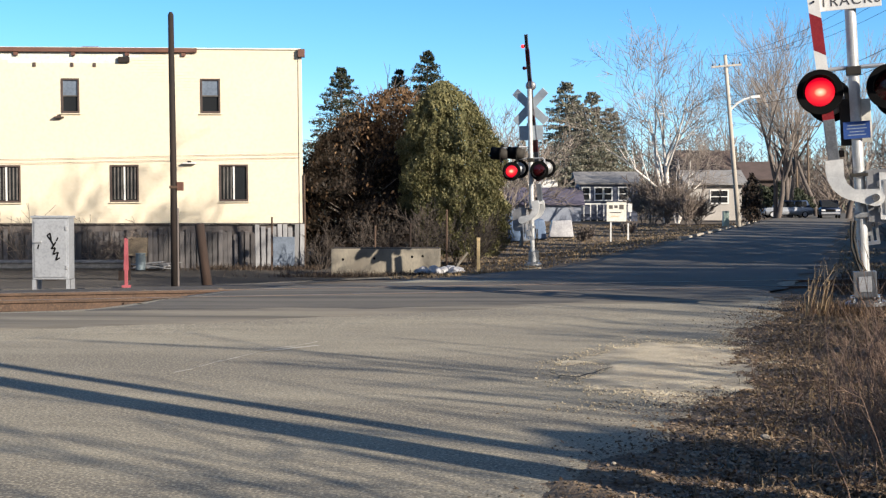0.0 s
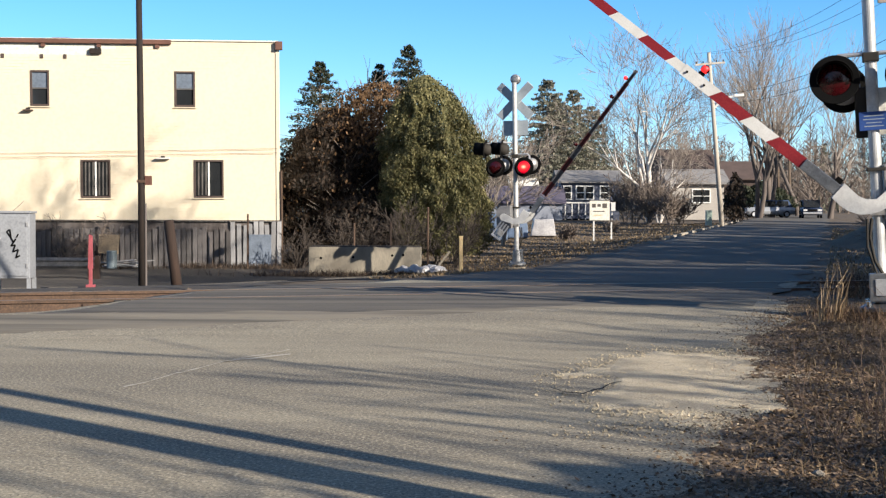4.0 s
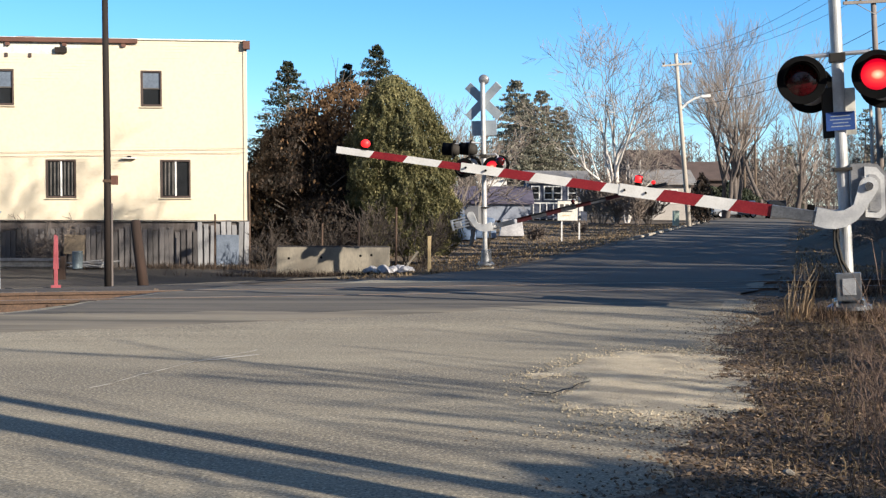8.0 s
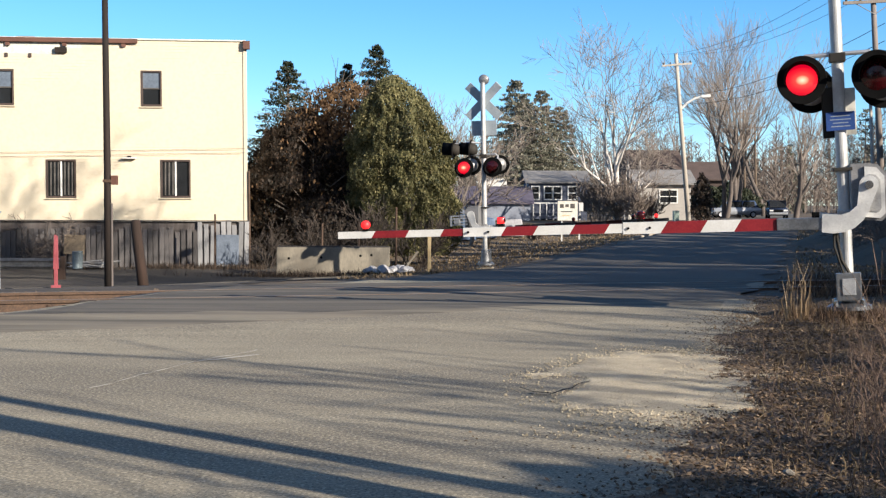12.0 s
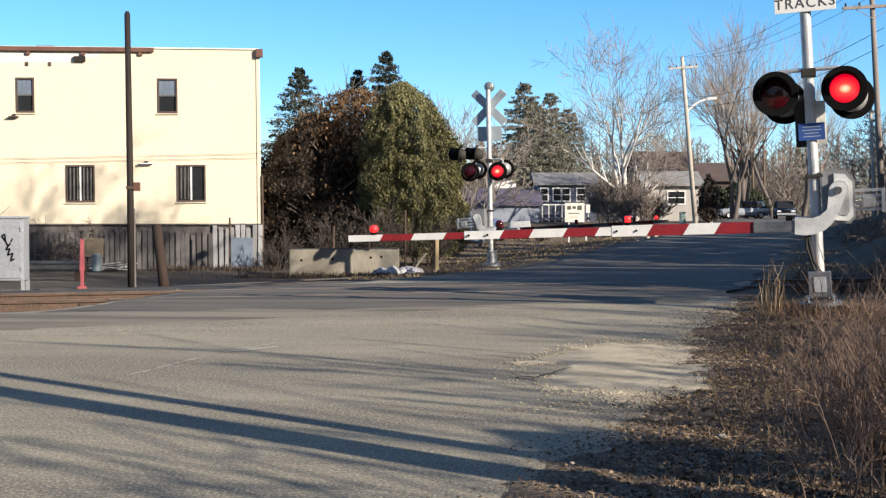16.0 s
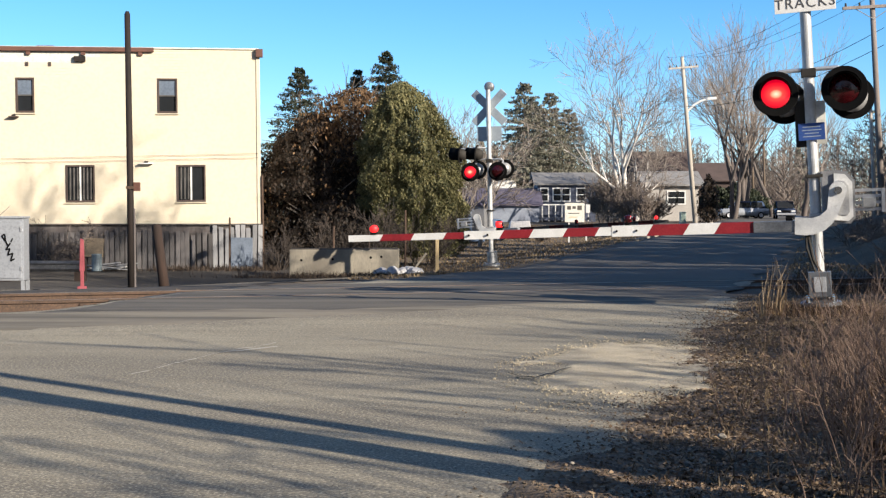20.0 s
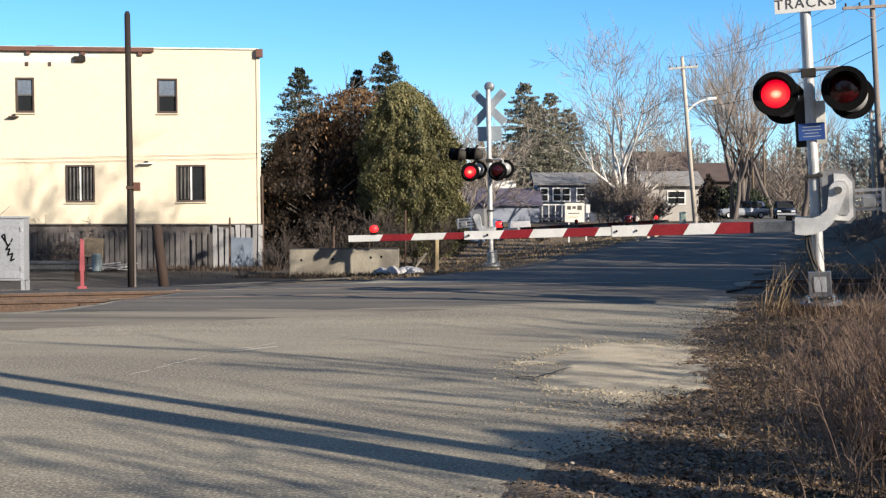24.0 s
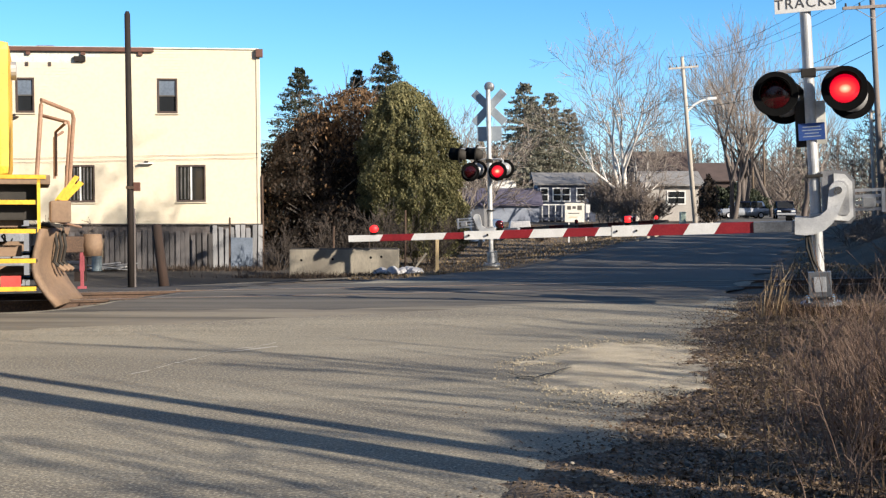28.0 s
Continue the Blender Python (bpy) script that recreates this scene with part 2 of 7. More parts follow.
def egg_bush(name, label, at, height, radius, seed, material, n, size, category="tree", flat=1.0, rough=0.14, trunk=True, shape=1.0, bottom=0.05, out=1.0, dome=False, shift=0.0):
    """A dense crown: many small sprays in lobes round an egg."""
    rs = np.random.RandomState(seed)
    tree = thing(name, label, category, at)
    th = rs.uniform(0, 2 * math.pi, n)
    t = rs.beta(1.4, 1.5, n)
    prof = np.sin(np.pi * np.clip(0.16 + 0.84 * t, 0, 1) ** (0.85 * shape)) ** 0.7
    if dome:
        prof = np.minimum(1, (t + 0.35) / 0.6) ** 0.6 * (1 - t ** 3.4) ** 0.62
    lob = np.array([noise.noise(Vector((math.cos(a) * 2.1, math.sin(a) * 2.1, b * 7 + seed))) for a, b in zip(th, t)])
    lob2 = np.array([noise.noise(Vector((math.cos(a) * 6, math.sin(a) * 6, b * 16 + seed))) for a, b in zip(th, t)])
    depth_in = 1 - np.abs(rs.normal(size=n)) * 0.1
    rr = radius * prof * (1 + rough * 1.6 * lob + rough * 1.1 * lob2) * depth_in
    z = height * (bottom + (1 - bottom) * t) + rs.normal(size=n) * 0.05
    x, y = rr * np.cos(th) + shift * t ** 2, rr * np.sin(th) * flat
    c = np.stack([x, y, z], 1)
    o = np.stack([np.cos(th), np.sin(th), (t - 0.45) * 1.2], 1) * out
    leaves("crown", c, size, material, tree, seed, 1.7, o)
    if trunk:
        rnd = random.Random(seed)
        segs = [((0, 0, -0.3), (0, 0, height * 0.8), 0.12, 0.03)]
        for k in range(40):
            zz = rnd.uniform(0.1, 0.75) * height
            a = rnd.uniform(0, 6.28)
            L = radius * 0.8 * math.sin(math.pi * (0.16 + 0.84 * zz / height) ** 0.85)
            segs.append(((0, 0, zz), (math.cos(a) * L, math.sin(a) * L * flat, zz + L * 0.5), 0.03, 0.01))
        segs_mesh("trunk", segs, M_BARK, tree, 5, "branching trunk inside the crown")
    return tree
def asphalt_mat():
    """Worn asphalt: broad stains, patches of wear, and pale and dark aggregate."""
    m = mat("asphalt", (0.305, 0.27, 0.2), (0.175, 0.155, 0.12), 0.93, scale=0.42, fine=3.0, bump=0.0, contrast=0.6, c3=(0.165, 0.142, 0.105), streak=(0.35, 1.3, 1))
    n, l = m.node_tree.nodes, m.node_tree.links
    b = n["Principled BSDF"]
    src = b.inputs["Base Color"].links[0].from_socket
    tc = next(x for x in n if x.type == "TEX_COORD")
    last = src
    for scale, lo, hi, col, amount in ((52, 0.53, 0.62, (0.54, 0.48, 0.36), 0.6), (64, 0.54, 0.64, (0.055, 0.05, 0.042), 0.65), (26, 0.54, 0.7, (0.36, 0.31, 0.22), 0.35)):
        t = n.new("ShaderNodeTexNoise")
        t.inputs["Scale"].default_value = scale
        t.inputs["Detail"].default_value = 1.5
        mp = n.new("ShaderNodeMapping")
        mp.inputs["Location"].default_value = (scale * 0.37, scale * 0.11, 0)
        l.new(tc.outputs["Object"], mp.inputs["Vector"])
        l.new(mp.outputs[0], t.inputs["Vector"])
        r = n.new("ShaderNodeMapRange")
        r.inputs[1].default_value, r.inputs[2].default_value, r.inputs[4].default_value = lo, hi, amount
        l.new(t.outputs["Fac"], r.inputs[0])
        mx = n.new("ShaderNodeMix")
        mx.data_type = "RGBA"
        l.new(r.outputs[0], mx.inputs[0])
        l.new(last, mx.inputs[6])
        mx.inputs[7].default_value = (*col, 1)
        last = mx.outputs[2]
        if scale == 26:
            bp = n.new("ShaderNodeBump")
            bp.inputs["Strength"].default_value = 0.6
            bp.inputs["Distance"].default_value = 0.008
            l.new(t.outputs["Fac"], bp.inputs["Height"])
            l.new(bp.outputs[0], b.inputs["Normal"])
    l.new(last, b.inputs["Base Color"])
    return m


M_ASPHALT = asphalt_mat()
M_ASPHALT2 = mat("darker_asphalt", (0.09, 0.082, 0.072), (0.055, 0.051, 0.046), 0.92, scale=0.5, fine=30, bump=0.4, contrast=0.3, c3=(0.2, 0.185, 0.165), streak=(1, 0.6, 1))
M_ASPHALT3 = mat("shade_streaked_asphalt", (0.125, 0.11, 0.09), (0.045, 0.041, 0.037), 0.92, scale=1.3, fine=26, bump=0.4, contrast=0.6, c3=(0.16, 0.145, 0.12), streak=(0.16, 1.9, 1))
M_ASPHALT4 = mat("shade_streaked_band", (0.25, 0.218, 0.165), (0.1, 0.088, 0.068), 0.93, scale=1.3, fine=30, bump=0.3, contrast=0.6, c3=(0.13, 0.113, 0.088), streak=(0.2, 1.6, 1))
M_VERGE = mat("littered_soil", (0.2, 0.145, 0.095), (0.075, 0.055, 0.04), 0.95, scale=2.2, fine=38, bump=0.9, contrast=0.5, c3=(0.3, 0.22, 0.145), bumpdist=0.03)
M_DIRT = mat("dry_earth", (0.12, 0.092, 0.064), (0.055, 0.043, 0.033), 0.95, scale=0.8, fine=22, bump=0.7, contrast=0.4, c3=(0.2, 0.15, 0.1), bumpdist=0.03)
M_GRAVEL = mat("pale_gravel", (0.62, 0.535, 0.39), (0.42, 0.36, 0.265), 0.95, scale=3.0, fine=75, bump=1.0, contrast=0.5, c3=(0.13, 0.115, 0.095), bumpdist=0.02)
M_GRAVELD = mat("dirty_ballast", (0.17, 0.13, 0.1), (0.1, 0.08, 0.065), 0.95, scale=3, fine=30, bump=0.3)
M_GALV = mat("galvanised_steel", (0.62, 0.63, 0.65), (0.45, 0.46, 0.49), 0.42, 0.6, scale=6, fine=70, bump=0.05, contrast=0.4, c3=(0.36, 0.36, 0.38))
M_ALU = mat("aluminium_paint", (0.58, 0.59, 0.6), (0.44, 0.45, 0.46), 0.5, 0.3, scale=8, fine=50, bump=0.05, c3=(0.4, 0.4, 0.4))
M_CAST = mat("cast_aluminium", (0.5, 0.5, 0.5), (0.38, 0.38, 0.39), 0.5, 0.5, scale=9, fine=80, bump=0.1)
M_UPOLE3 = mat("silvered_pole_wood", (0.3, 0.26, 0.24), (0.2, 0.17, 0.155), 0.9, scale=2, fine=30, bump=0.4, streak=(1, 1, 0.1))
M_SKYPANE = mat("sky_tinted_pane", (0.17, 0.21, 0.27), (0.12, 0.15, 0.2), 0.35, scale=2, fine=14, bump=0)
M_BRACKET = mat("bright_bracket", (0.74, 0.74, 0.73), (0.6, 0.6, 0.6), 0.45, 0.15, scale=7, fine=50, bump=0.08, c3=(0.5, 0.5, 0.5))
M_CASE = mat("dull_case", (0.3, 0.3, 0.31), (0.22, 0.22, 0.23), 0.55, 0.2, scale=7, fine=60, bump=0.1)
M_DRUM = mat("pale_blue_drum", (0.24, 0.3, 0.33), (0.17, 0.21, 0.24), 0.5, 0.2, scale=5, fine=30, bump=0.05)
M_BLACK = mat("black_paint", (0.004, 0.004, 0.0045), (0.006, 0.006, 0.0065), 0.85, scale=5, fine=60, bump=0.05, spec=0.12)
M_WHITE = mat("white_reflective", (0.74, 0.74, 0.74), (0.64, 0.64, 0.63), 0.5, scale=5, fine=60, bump=0.02, c3=(0.55, 0.54, 0.52))
M_RED = mat("red_reflective", (0.22, 0.008, 0.017), (0.17, 0.006, 0.013), 0.5, scale=5, fine=60, bump=0.02, c3=(0.3, 0.03, 0.03))
# stripe backs of the far arm: the channel's shade is put into both colours
M_REDBACK = mat("shaded_red_back", (0.07, 0.008, 0.012), (0.045, 0.006, 0.009), 0.6, scale=5, fine=60, bump=0.02)
M_SLATE = mat("shaded_grey_back", (0.085, 0.09, 0.105), (0.06, 0.065, 0.078), 0.6, scale=5, fine=60, bump=0.02)
M_LENS = mat("dark_red_lens", (0.05, 0.004, 0.006), (0.03, 0.003, 0.004), 0.12, scale=20, fine=90, bump=0.05)
def lens_glow():
    """Lit lens: hot near its middle, deep red towards the rim."""
    m = glow_mat("lit_red_lens", (1.0, 0.03, 0.02), 1.0)
    n, l = m.node_tree.nodes, m.node_tree.links
    b = n["Principled BSDF"]
    tc = n.new("ShaderNodeTexCoord")
    mp = n.new("ShaderNodeMapping")
    mp.inputs["Location"].default_value = (-0.03, 0.03, 0)
    mp.inputs["Scale"].default_value = (5.2, 7.0, 1)
    l.new(tc.outputs["Object"], mp.inputs["Vector"])
    ln = n.new("ShaderNodeVectorMath")
    ln.operation = "LENGTH"
    l.new(mp.outputs[0], ln.inputs[0])
    ramp = n.new("ShaderNodeValToRGB")
    e = ramp.color_ramp.elements
    e[0].position, e[0].color = 0.0, (1.0, 0.62, 0.4, 1)
    e[1].position, e[1].color = 1.0, (0.45, 0.0, 0.012, 1)
    for p, c in ((0.2, (1.0, 0.36, 0.2, 1)), (0.38, (1.0, 0.05, 0.035, 1)), (0.7, (0.85, 0.01, 0.02, 1))):
        x = e.new(p)
        x.color = c
    l.new(ln.outputs["Value"], ramp.inputs[0])
    l.new(ramp.outputs[0], b.inputs["Emission Color"])
    b.inputs["Emission Strength"].default_value = 1.0
    b.inputs["Base Color"].default_value = (0.1, 0.0, 0.0, 1)
    return m


M_GLOW = lens_glow()
M_SMALLGLOW = glow_mat("lit_small_lens", (1.0, 0.02, 0.02), 0.9)
M_CHROME = mat("bright_steel", (0.75, 0.75, 0.76), (0.6, 0.6, 0.62), 0.22, 0.95, scale=9, fine=60, bump=0.0)
M_LETTER = mat("faded_black_letters", (0.07, 0.07, 0.075), (0.05, 0.05, 0.055), 0.6, scale=5, fine=60, bump=0.0)
M_BLUE = mat("blue_sign", (0.03, 0.09, 0.33), (0.025, 0.07, 0.27), 0.5, scale=5, fine=60, bump=0.0)
M_SIGNBACK = mat("sign_back", (0.42, 0.47, 0.52), (0.36, 0.41, 0.46), 0.5, 0.3, scale=5, fine=50, bump=0.0)
M_RUST = mat("rusted_steel", (0.085, 0.054, 0.04), (0.05, 0.034, 0.027), 0.9, 0.0, scale=5, fine=50, bump=0.4, c3=(0.18, 0.11, 0.065))
M_RAILTOP = mat("worn_rail", (0.25, 0.2, 0.16), (0.2, 0.15, 0.12), 0.4, 0.8, scale=5, fine=50, bump=0.1)
M_POLE = mat("dark_pole", (0.009, 0.007, 0.0065), (0.018, 0.011, 0.009), 0.85, scale=4, fine=40, bump=0.4, c3=(0.028, 0.018, 0.014), streak=(1, 1, 0.15))
M_WOOD = mat("brown_wood", (0.04, 0.022, 0.016), (0.02, 0.013, 0.011), 0.9, scale=5, fine=40, bump=0.5, streak=(1, 1, 0.12))
M_UPOLE = mat("utility_pole_wood", (0.55, 0.5, 0.44), (0.4, 0.36, 0.31), 0.9, scale=2, fine=30, bump=0.4, streak=(1, 1, 0.1))
M_UPOLE2 = mat("brown_pole_wood", (0.19, 0.14, 0.10), (0.12, 0.09, 0.065), 0.9, scale=2, fine=30, bump=0.4, streak=(1, 1, 0.1))
M_SIDING = mat("cream_siding", (0.67, 0.6, 0.475), (0.63, 0.56, 0.435), 0.75, scale=0.4, fine=9, bump=0.05, contrast=0.2, c3=(0.6, 0.52, 0.37))
M_SHEATH = mat("pale_sheathing", (0.62, 0.66, 0.60), (0.70, 0.68, 0.60), 0.85, scale=1.5, fine=14, bump=0.1, c3=(0.4, 0.4, 0.36))
M_TRIM = mat("brown_trim", (0.15, 0.07, 0.05), (0.11, 0.05, 0.036), 0.7, scale=3, fine=30, bump=0.1)
M_WFRAME = mat("brown_window_frame", (0.085, 0.057, 0.048), (0.06, 0.042, 0.036), 0.6, scale=3, fine=30, bump=0.1)
M_FENCE = mat("weathered_fence", (0.13, 0.116, 0.112), (0.066, 0.056, 0.054), 0.95, scale=2.5, fine=22, bump=0.5, c3=(0.08, 0.065, 0.06), streak=(1, 1, 0.12), rnd=0.35)
M_PICKET = mat("weathered_picket", (0.178, 0.17, 0.172), (0.088, 0.081, 0.082), 0.95, scale=2.5, fine=22, bump=0.5, c3=(0.08, 0.065, 0.06), streak=(1, 1, 0.12), rnd=0.4)
M_CINDER = mat("dark_cinders", (0.06, 0.052, 0.047), (0.03, 0.027, 0.026), 0.95, scale=0.7, fine=18, bump=0.6, contrast=0.4, c3=(0.1, 0.085, 0.072), bumpdist=0.03)
M_FENCE2 = mat("whitewashed_fence", (0.38, 0.38, 0.38), (0.25, 0.25, 0.265), 0.95, scale=2.5, fine=22, bump=0.5, c3=(0.16, 0.16, 0.18), streak=(1, 1, 0.12), rnd=0.25)
M_CONC = mat("weathered_concrete", (0.31, 0.28, 0.225), (0.17, 0.15, 0.122), 0.95, scale=1.6, fine=20, bump=0.4, contrast=0.35, c3=(0.17, 0.155, 0.135), streak=(1, 1, 0.4))
M_CAB = mat("white_cabinet", (0.42, 0.44, 0.48), (0.35, 0.37, 0.41), 0.35, 0.3, scale=2, fine=30, bump=0.05)
M_CAB2 = mat("faded_blue_board", (0.2, 0.24, 0.31), (0.13, 0.16, 0.21), 0.85, scale=2, fine=16, bump=0.2)
M_TARP = mat("blue_white_plastic", (0.5, 0.5, 0.52), (0.33, 0.33, 0.36), 0.45, scale=2, fine=12, bump=0.2)
M_PINK = mat("faded_red_plastic", (0.4, 0.1, 0.12), (0.3, 0.07, 0.085), 0.6, scale=3, fine=30, bump=0.1)
M_YELLOW = mat("yellow_paint", (0.75, 0.45, 0.03), (0.65, 0.36, 0.02), 0.5, scale=3, fine=30, bump=0.05)
M_TAN = mat("tan_post", (0.72, 0.56, 0.32), (0.62, 0.46, 0.24), 0.7, scale=3, fine=30, bump=0.1)
M_TAN2 = mat("tan_plywood", (0.32, 0.25, 0.17), (0.23, 0.18, 0.125), 0.9, scale=2.5, fine=22, bump=0.2)
M_JBOX = mat("dull_zinc", (0.3, 0.31, 0.33), (0.2, 0.21, 0.23), 0.4, 0.7, scale=9, fine=60, bump=0.15)
M_LOCO = mat("dirty_brown_paint", (0.24, 0.155, 0.1), (0.15, 0.1, 0.068), 0.75, scale=2.5, fine=25, bump=0.2, c3=(0.26, 0.18, 0.11))
M_LDARK = mat("grimy_underframe", (0.02, 0.018, 0.016), (0.035, 0.03, 0.025), 0.8, scale=3, fine=25, bump=0.2)
M_BARK = mat("grey_bark", (0.27, 0.235, 0.205), (0.16, 0.135, 0.115), 0.95, scale=3, fine=18, bump=0.5, streak=(1, 1, 0.3))
M_BARKD = mat("dark_wet_bark", (0.15, 0.125, 0.112), (0.09, 0.075, 0.068), 0.95, scale=3, fine=18, bump=0.5, streak=(1, 1, 0.3))
M_BIRCH = mat("pale_birch_bark", (0.72, 0.69, 0.65), (0.55, 0.51, 0.48), 0.9, scale=2, fine=14, bump=0.3, c3=(0.16, 0.13, 0.11))
M_TWIG = mat("twig_bark", (0.23, 0.19, 0.165), (0.15, 0.12, 0.1), 0.95, scale=3, fine=18, bump=0)
# twig bark with the shade below the evergreens put into its colour
M_TWIGD = mat("shaded_twig_bark", (0.085, 0.068, 0.058), (0.05, 0.04, 0.034), 0.95, scale=3, fine=18, bump=0)
M_TWIGL = mat("pale_twig_bark", (0.34, 0.295, 0.26), (0.22, 0.185, 0.16), 0.95, scale=1, fine=9, bump=0)
M_THUJA = leaf_mat("arborvitae_leaf", (0.085, 0.09, 0.042), (0.16, 0.155, 0.07), (0.28, 0.25, 0.12))
M_SPRUCE = leaf_mat("spruce_needles", (0.02, 0.03, 0.018), (0.035, 0.045, 0.028), (0.065, 0.068, 0.042), trans=0.1)
M_PINE = leaf_mat("pine_needles", (0.12, 0.13, 0.1), (0.2, 0.2, 0.155), (0.32, 0.3, 0.24), trans=0.25)
M_DEADLEAF = leaf_mat("dead_oak_leaf", (0.07, 0.04, 0.022), (0.14, 0.085, 0.045), (0.24, 0.15, 0.08))
# dark leaf, near black: part of the arborvitae's shade is in the colour
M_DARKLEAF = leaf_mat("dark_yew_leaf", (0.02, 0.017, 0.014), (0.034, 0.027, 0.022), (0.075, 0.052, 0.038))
M_GRASS = leaf_mat("dry_grass", (0.1, 0.07, 0.042), (0.2, 0.145, 0.085), (0.36, 0.27, 0.165), trans=0.2)
M_GRASSD = leaf_mat("dead_weed", (0.045, 0.028, 0.02), (0.1, 0.062, 0.04), (0.27, 0.18, 0.11), trans=0.1)
M_YWEED = leaf_mat("dark_yard_weed", (0.03, 0.022, 0.018), (0.06, 0.045, 0.035), (0.13, 0.095, 0.07), trans=0.1)
M_LITTER = leaf_mat("leaf_litter", (0.085, 0.058, 0.04), (0.155, 0.108, 0.07), (0.34, 0.25, 0.165), trans=0.0)


def glass_mat(name, tint, rough=0.05):
    m = bpy.data.materials.new(name)
    m.use_nodes = True
    b = m.node_tree.nodes["Principled BSDF"]
    b.inputs["Base Color"].default_value = (*tint, 1)
    b.inputs["Roughness"].default_value = rough
    b.inputs["Specular IOR Level"].default_value = 0.9
    return m


M_GLASS = glass_mat("window_glass", (0.02, 0.022, 0.025))
M_CURTAIN = mat("grey_curtain", (0.13, 0.12, 0.115), (0.08, 0.075, 0.07), 0.9, scale=3, fine=20, bump=0)
M_STALK = mat("reddish_stalk", (0.14, 0.085, 0.062), (0.26, 0.18, 0.135), 0.8, scale=6, fine=30, bump=0)
M_HBLUE = mat("blue_grey_siding", (0.085, 0.1, 0.15), (0.065, 0.078, 0.12), 0.8, scale=1, fine=10, bump=0.05)
M_HPALE = mat("pale_blue_siding", (0.26, 0.29, 0.35), (0.2, 0.22, 0.28), 0.8, scale=1, fine=10, bump=0.05)
M_HGREY = mat("grey_siding", (0.4, 0.375, 0.35), (0.34, 0.32, 0.3), 0.8, scale=1, fine=10, bump=0.05)
M_HBROWN = mat("brown_siding", (0.085, 0.06, 0.052), (0.06, 0.045, 0.04), 0.85, scale=1, fine=10, bump=0.05)
M_ROOFG = mat("grey_shingle", (0.27, 0.265, 0.265), (0.2, 0.195, 0.195), 0.9, scale=1, fine=9, bump=0.2)
M_ROOFB = mat("dusky_shingle", (0.12, 0.11, 0.16), (0.09, 0.08, 0.12), 0.9, scale=1, fine=9, bump=0.2)
M_ROOFW = mat("pale_roof", (0.75, 0.74, 0.7), (0.65, 0.64, 0.6), 0.7, scale=1, fine=9, bump=0.1)
M_ROOFBR = mat("brown_shingle", (0.11, 0.078, 0.07), (0.08, 0.058, 0.052), 0.9, scale=1, fine=9, bump=0.2)
M_SIGNW = mat("aged_sign_white", (0.82, 0.8, 0.74), (0.7, 0.68, 0.6), 0.7, scale=2, fine=14, bump=0)
M_TARPB = mat("pale_blue_tarp", (0.14, 0.2, 0.32), (0.1, 0.15, 0.24), 0.5, scale=2, fine=12, bump=0.2)
M_UGREEN = mat("pale_green_paint", (0.33, 0.42, 0.38), (0.27, 0.35, 0.31), 0.6, scale=2, fine=12, bump=0)
M_VSILV = mat("silver_car_paint", (0.5, 0.53, 0.58), (0.45, 0.48, 0.53), 0.25, 0.3, scale=1, fine=10, bump=0)
M_VBLUE = mat("blue_car_paint", (0.06, 0.09, 0.17), (0.05, 0.08, 0.15), 0.25, 0.2, scale=1, fine=10, bump=0)
M_VNAVY = mat("navy_car_paint", (0.03, 0.04, 0.075), (0.025, 0.035, 0.065), 0.25, 0.2, scale=1, fine=10, bump=0)
M_KERB = mat("kerb_concrete", (0.4, 0.36, 0.3), (0.28, 0.25, 0.21), 0.9, scale=2, fine=14, bump=0.2)
M_SCUFF = mat("scuffed_white_paint", (0.6, 0.57, 0.5), (0.42, 0.39, 0.34), 0.9, scale=4, fine=40, bump=0.3)
M_STRAW = leaf_mat("straw", (0.17, 0.115, 0.065), (0.27, 0.19, 0.11), (0.42, 0.32, 0.21), trans=0.15)
M_HAND = mat("worn_handrail", (0.36, 0.22, 0.14), (0.26, 0.15, 0.1), 0.6, scale=4, fine=30, bump=0.1)
M_LRED = mat("red_panel", (0.6, 0.06, 0.05), (0.5, 0.05, 0.04), 0.5, scale=4, fine=30, bump=0)
# ---------------------------------------------------------------- ground and road
def sheet(name, xs, ys, lift, material, keep=None, kind="structure", label="", category=""):
    X, Y = np.meshgrid(xs, ys)
    Z = ground_z(X, Y) + lift(X, Y)
    ny, nx = X.shape
    verts = np.stack([X.ravel(), Y.ravel(), Z.ravel()], 1)
    i = (np.arange(ny - 1)[:, None] * nx + np.arange(nx - 1)[None, :]).ravel()
    faces = np.stack([i, i + 1, i + nx + 1, i + nx], 1)
    if keep is not None:
        cx, cy = verts[faces].mean(1)[:, 0], verts[faces].mean(1)[:, 1]
        faces = faces[keep(cx, cy)]
        used = np.unique(faces)
        back = np.zeros(len(verts), int)
        back[used] = np.arange(len(used))
        verts, faces = verts[used], back[faces]
    ob = mesh_from(name, verts.tolist(), faces.tolist(), material)
    smooth(ob)
    return tagged(ob, label, category, "", kind)


def vnoise(X, Y, s, seed=0):
    """Smooth value noise between -1 and 1, s cells to the metre."""
    g = np.random.RandomState(seed).uniform(-1, 1, (256, 256))
    x, y = np.asarray(X, float) * s + 900.0, np.asarray(Y, float) * s + 900.0
    i, j = np.floor(x).astype(int), np.floor(y).astype(int)
    a, b = x - i, y - j
    a, b = a * a * (3 - 2 * a), b * b * (3 - 2 * b)
    i, j, i2, j2 = i % 256, j % 256, (i + 1) % 256, (j + 1) % 256
    return (g[i, j] * (1 - a) + g[i2, j] * a) * (1 - b) + (g[i, j2] * (1 - a) + g[i2, j2] * a) * b


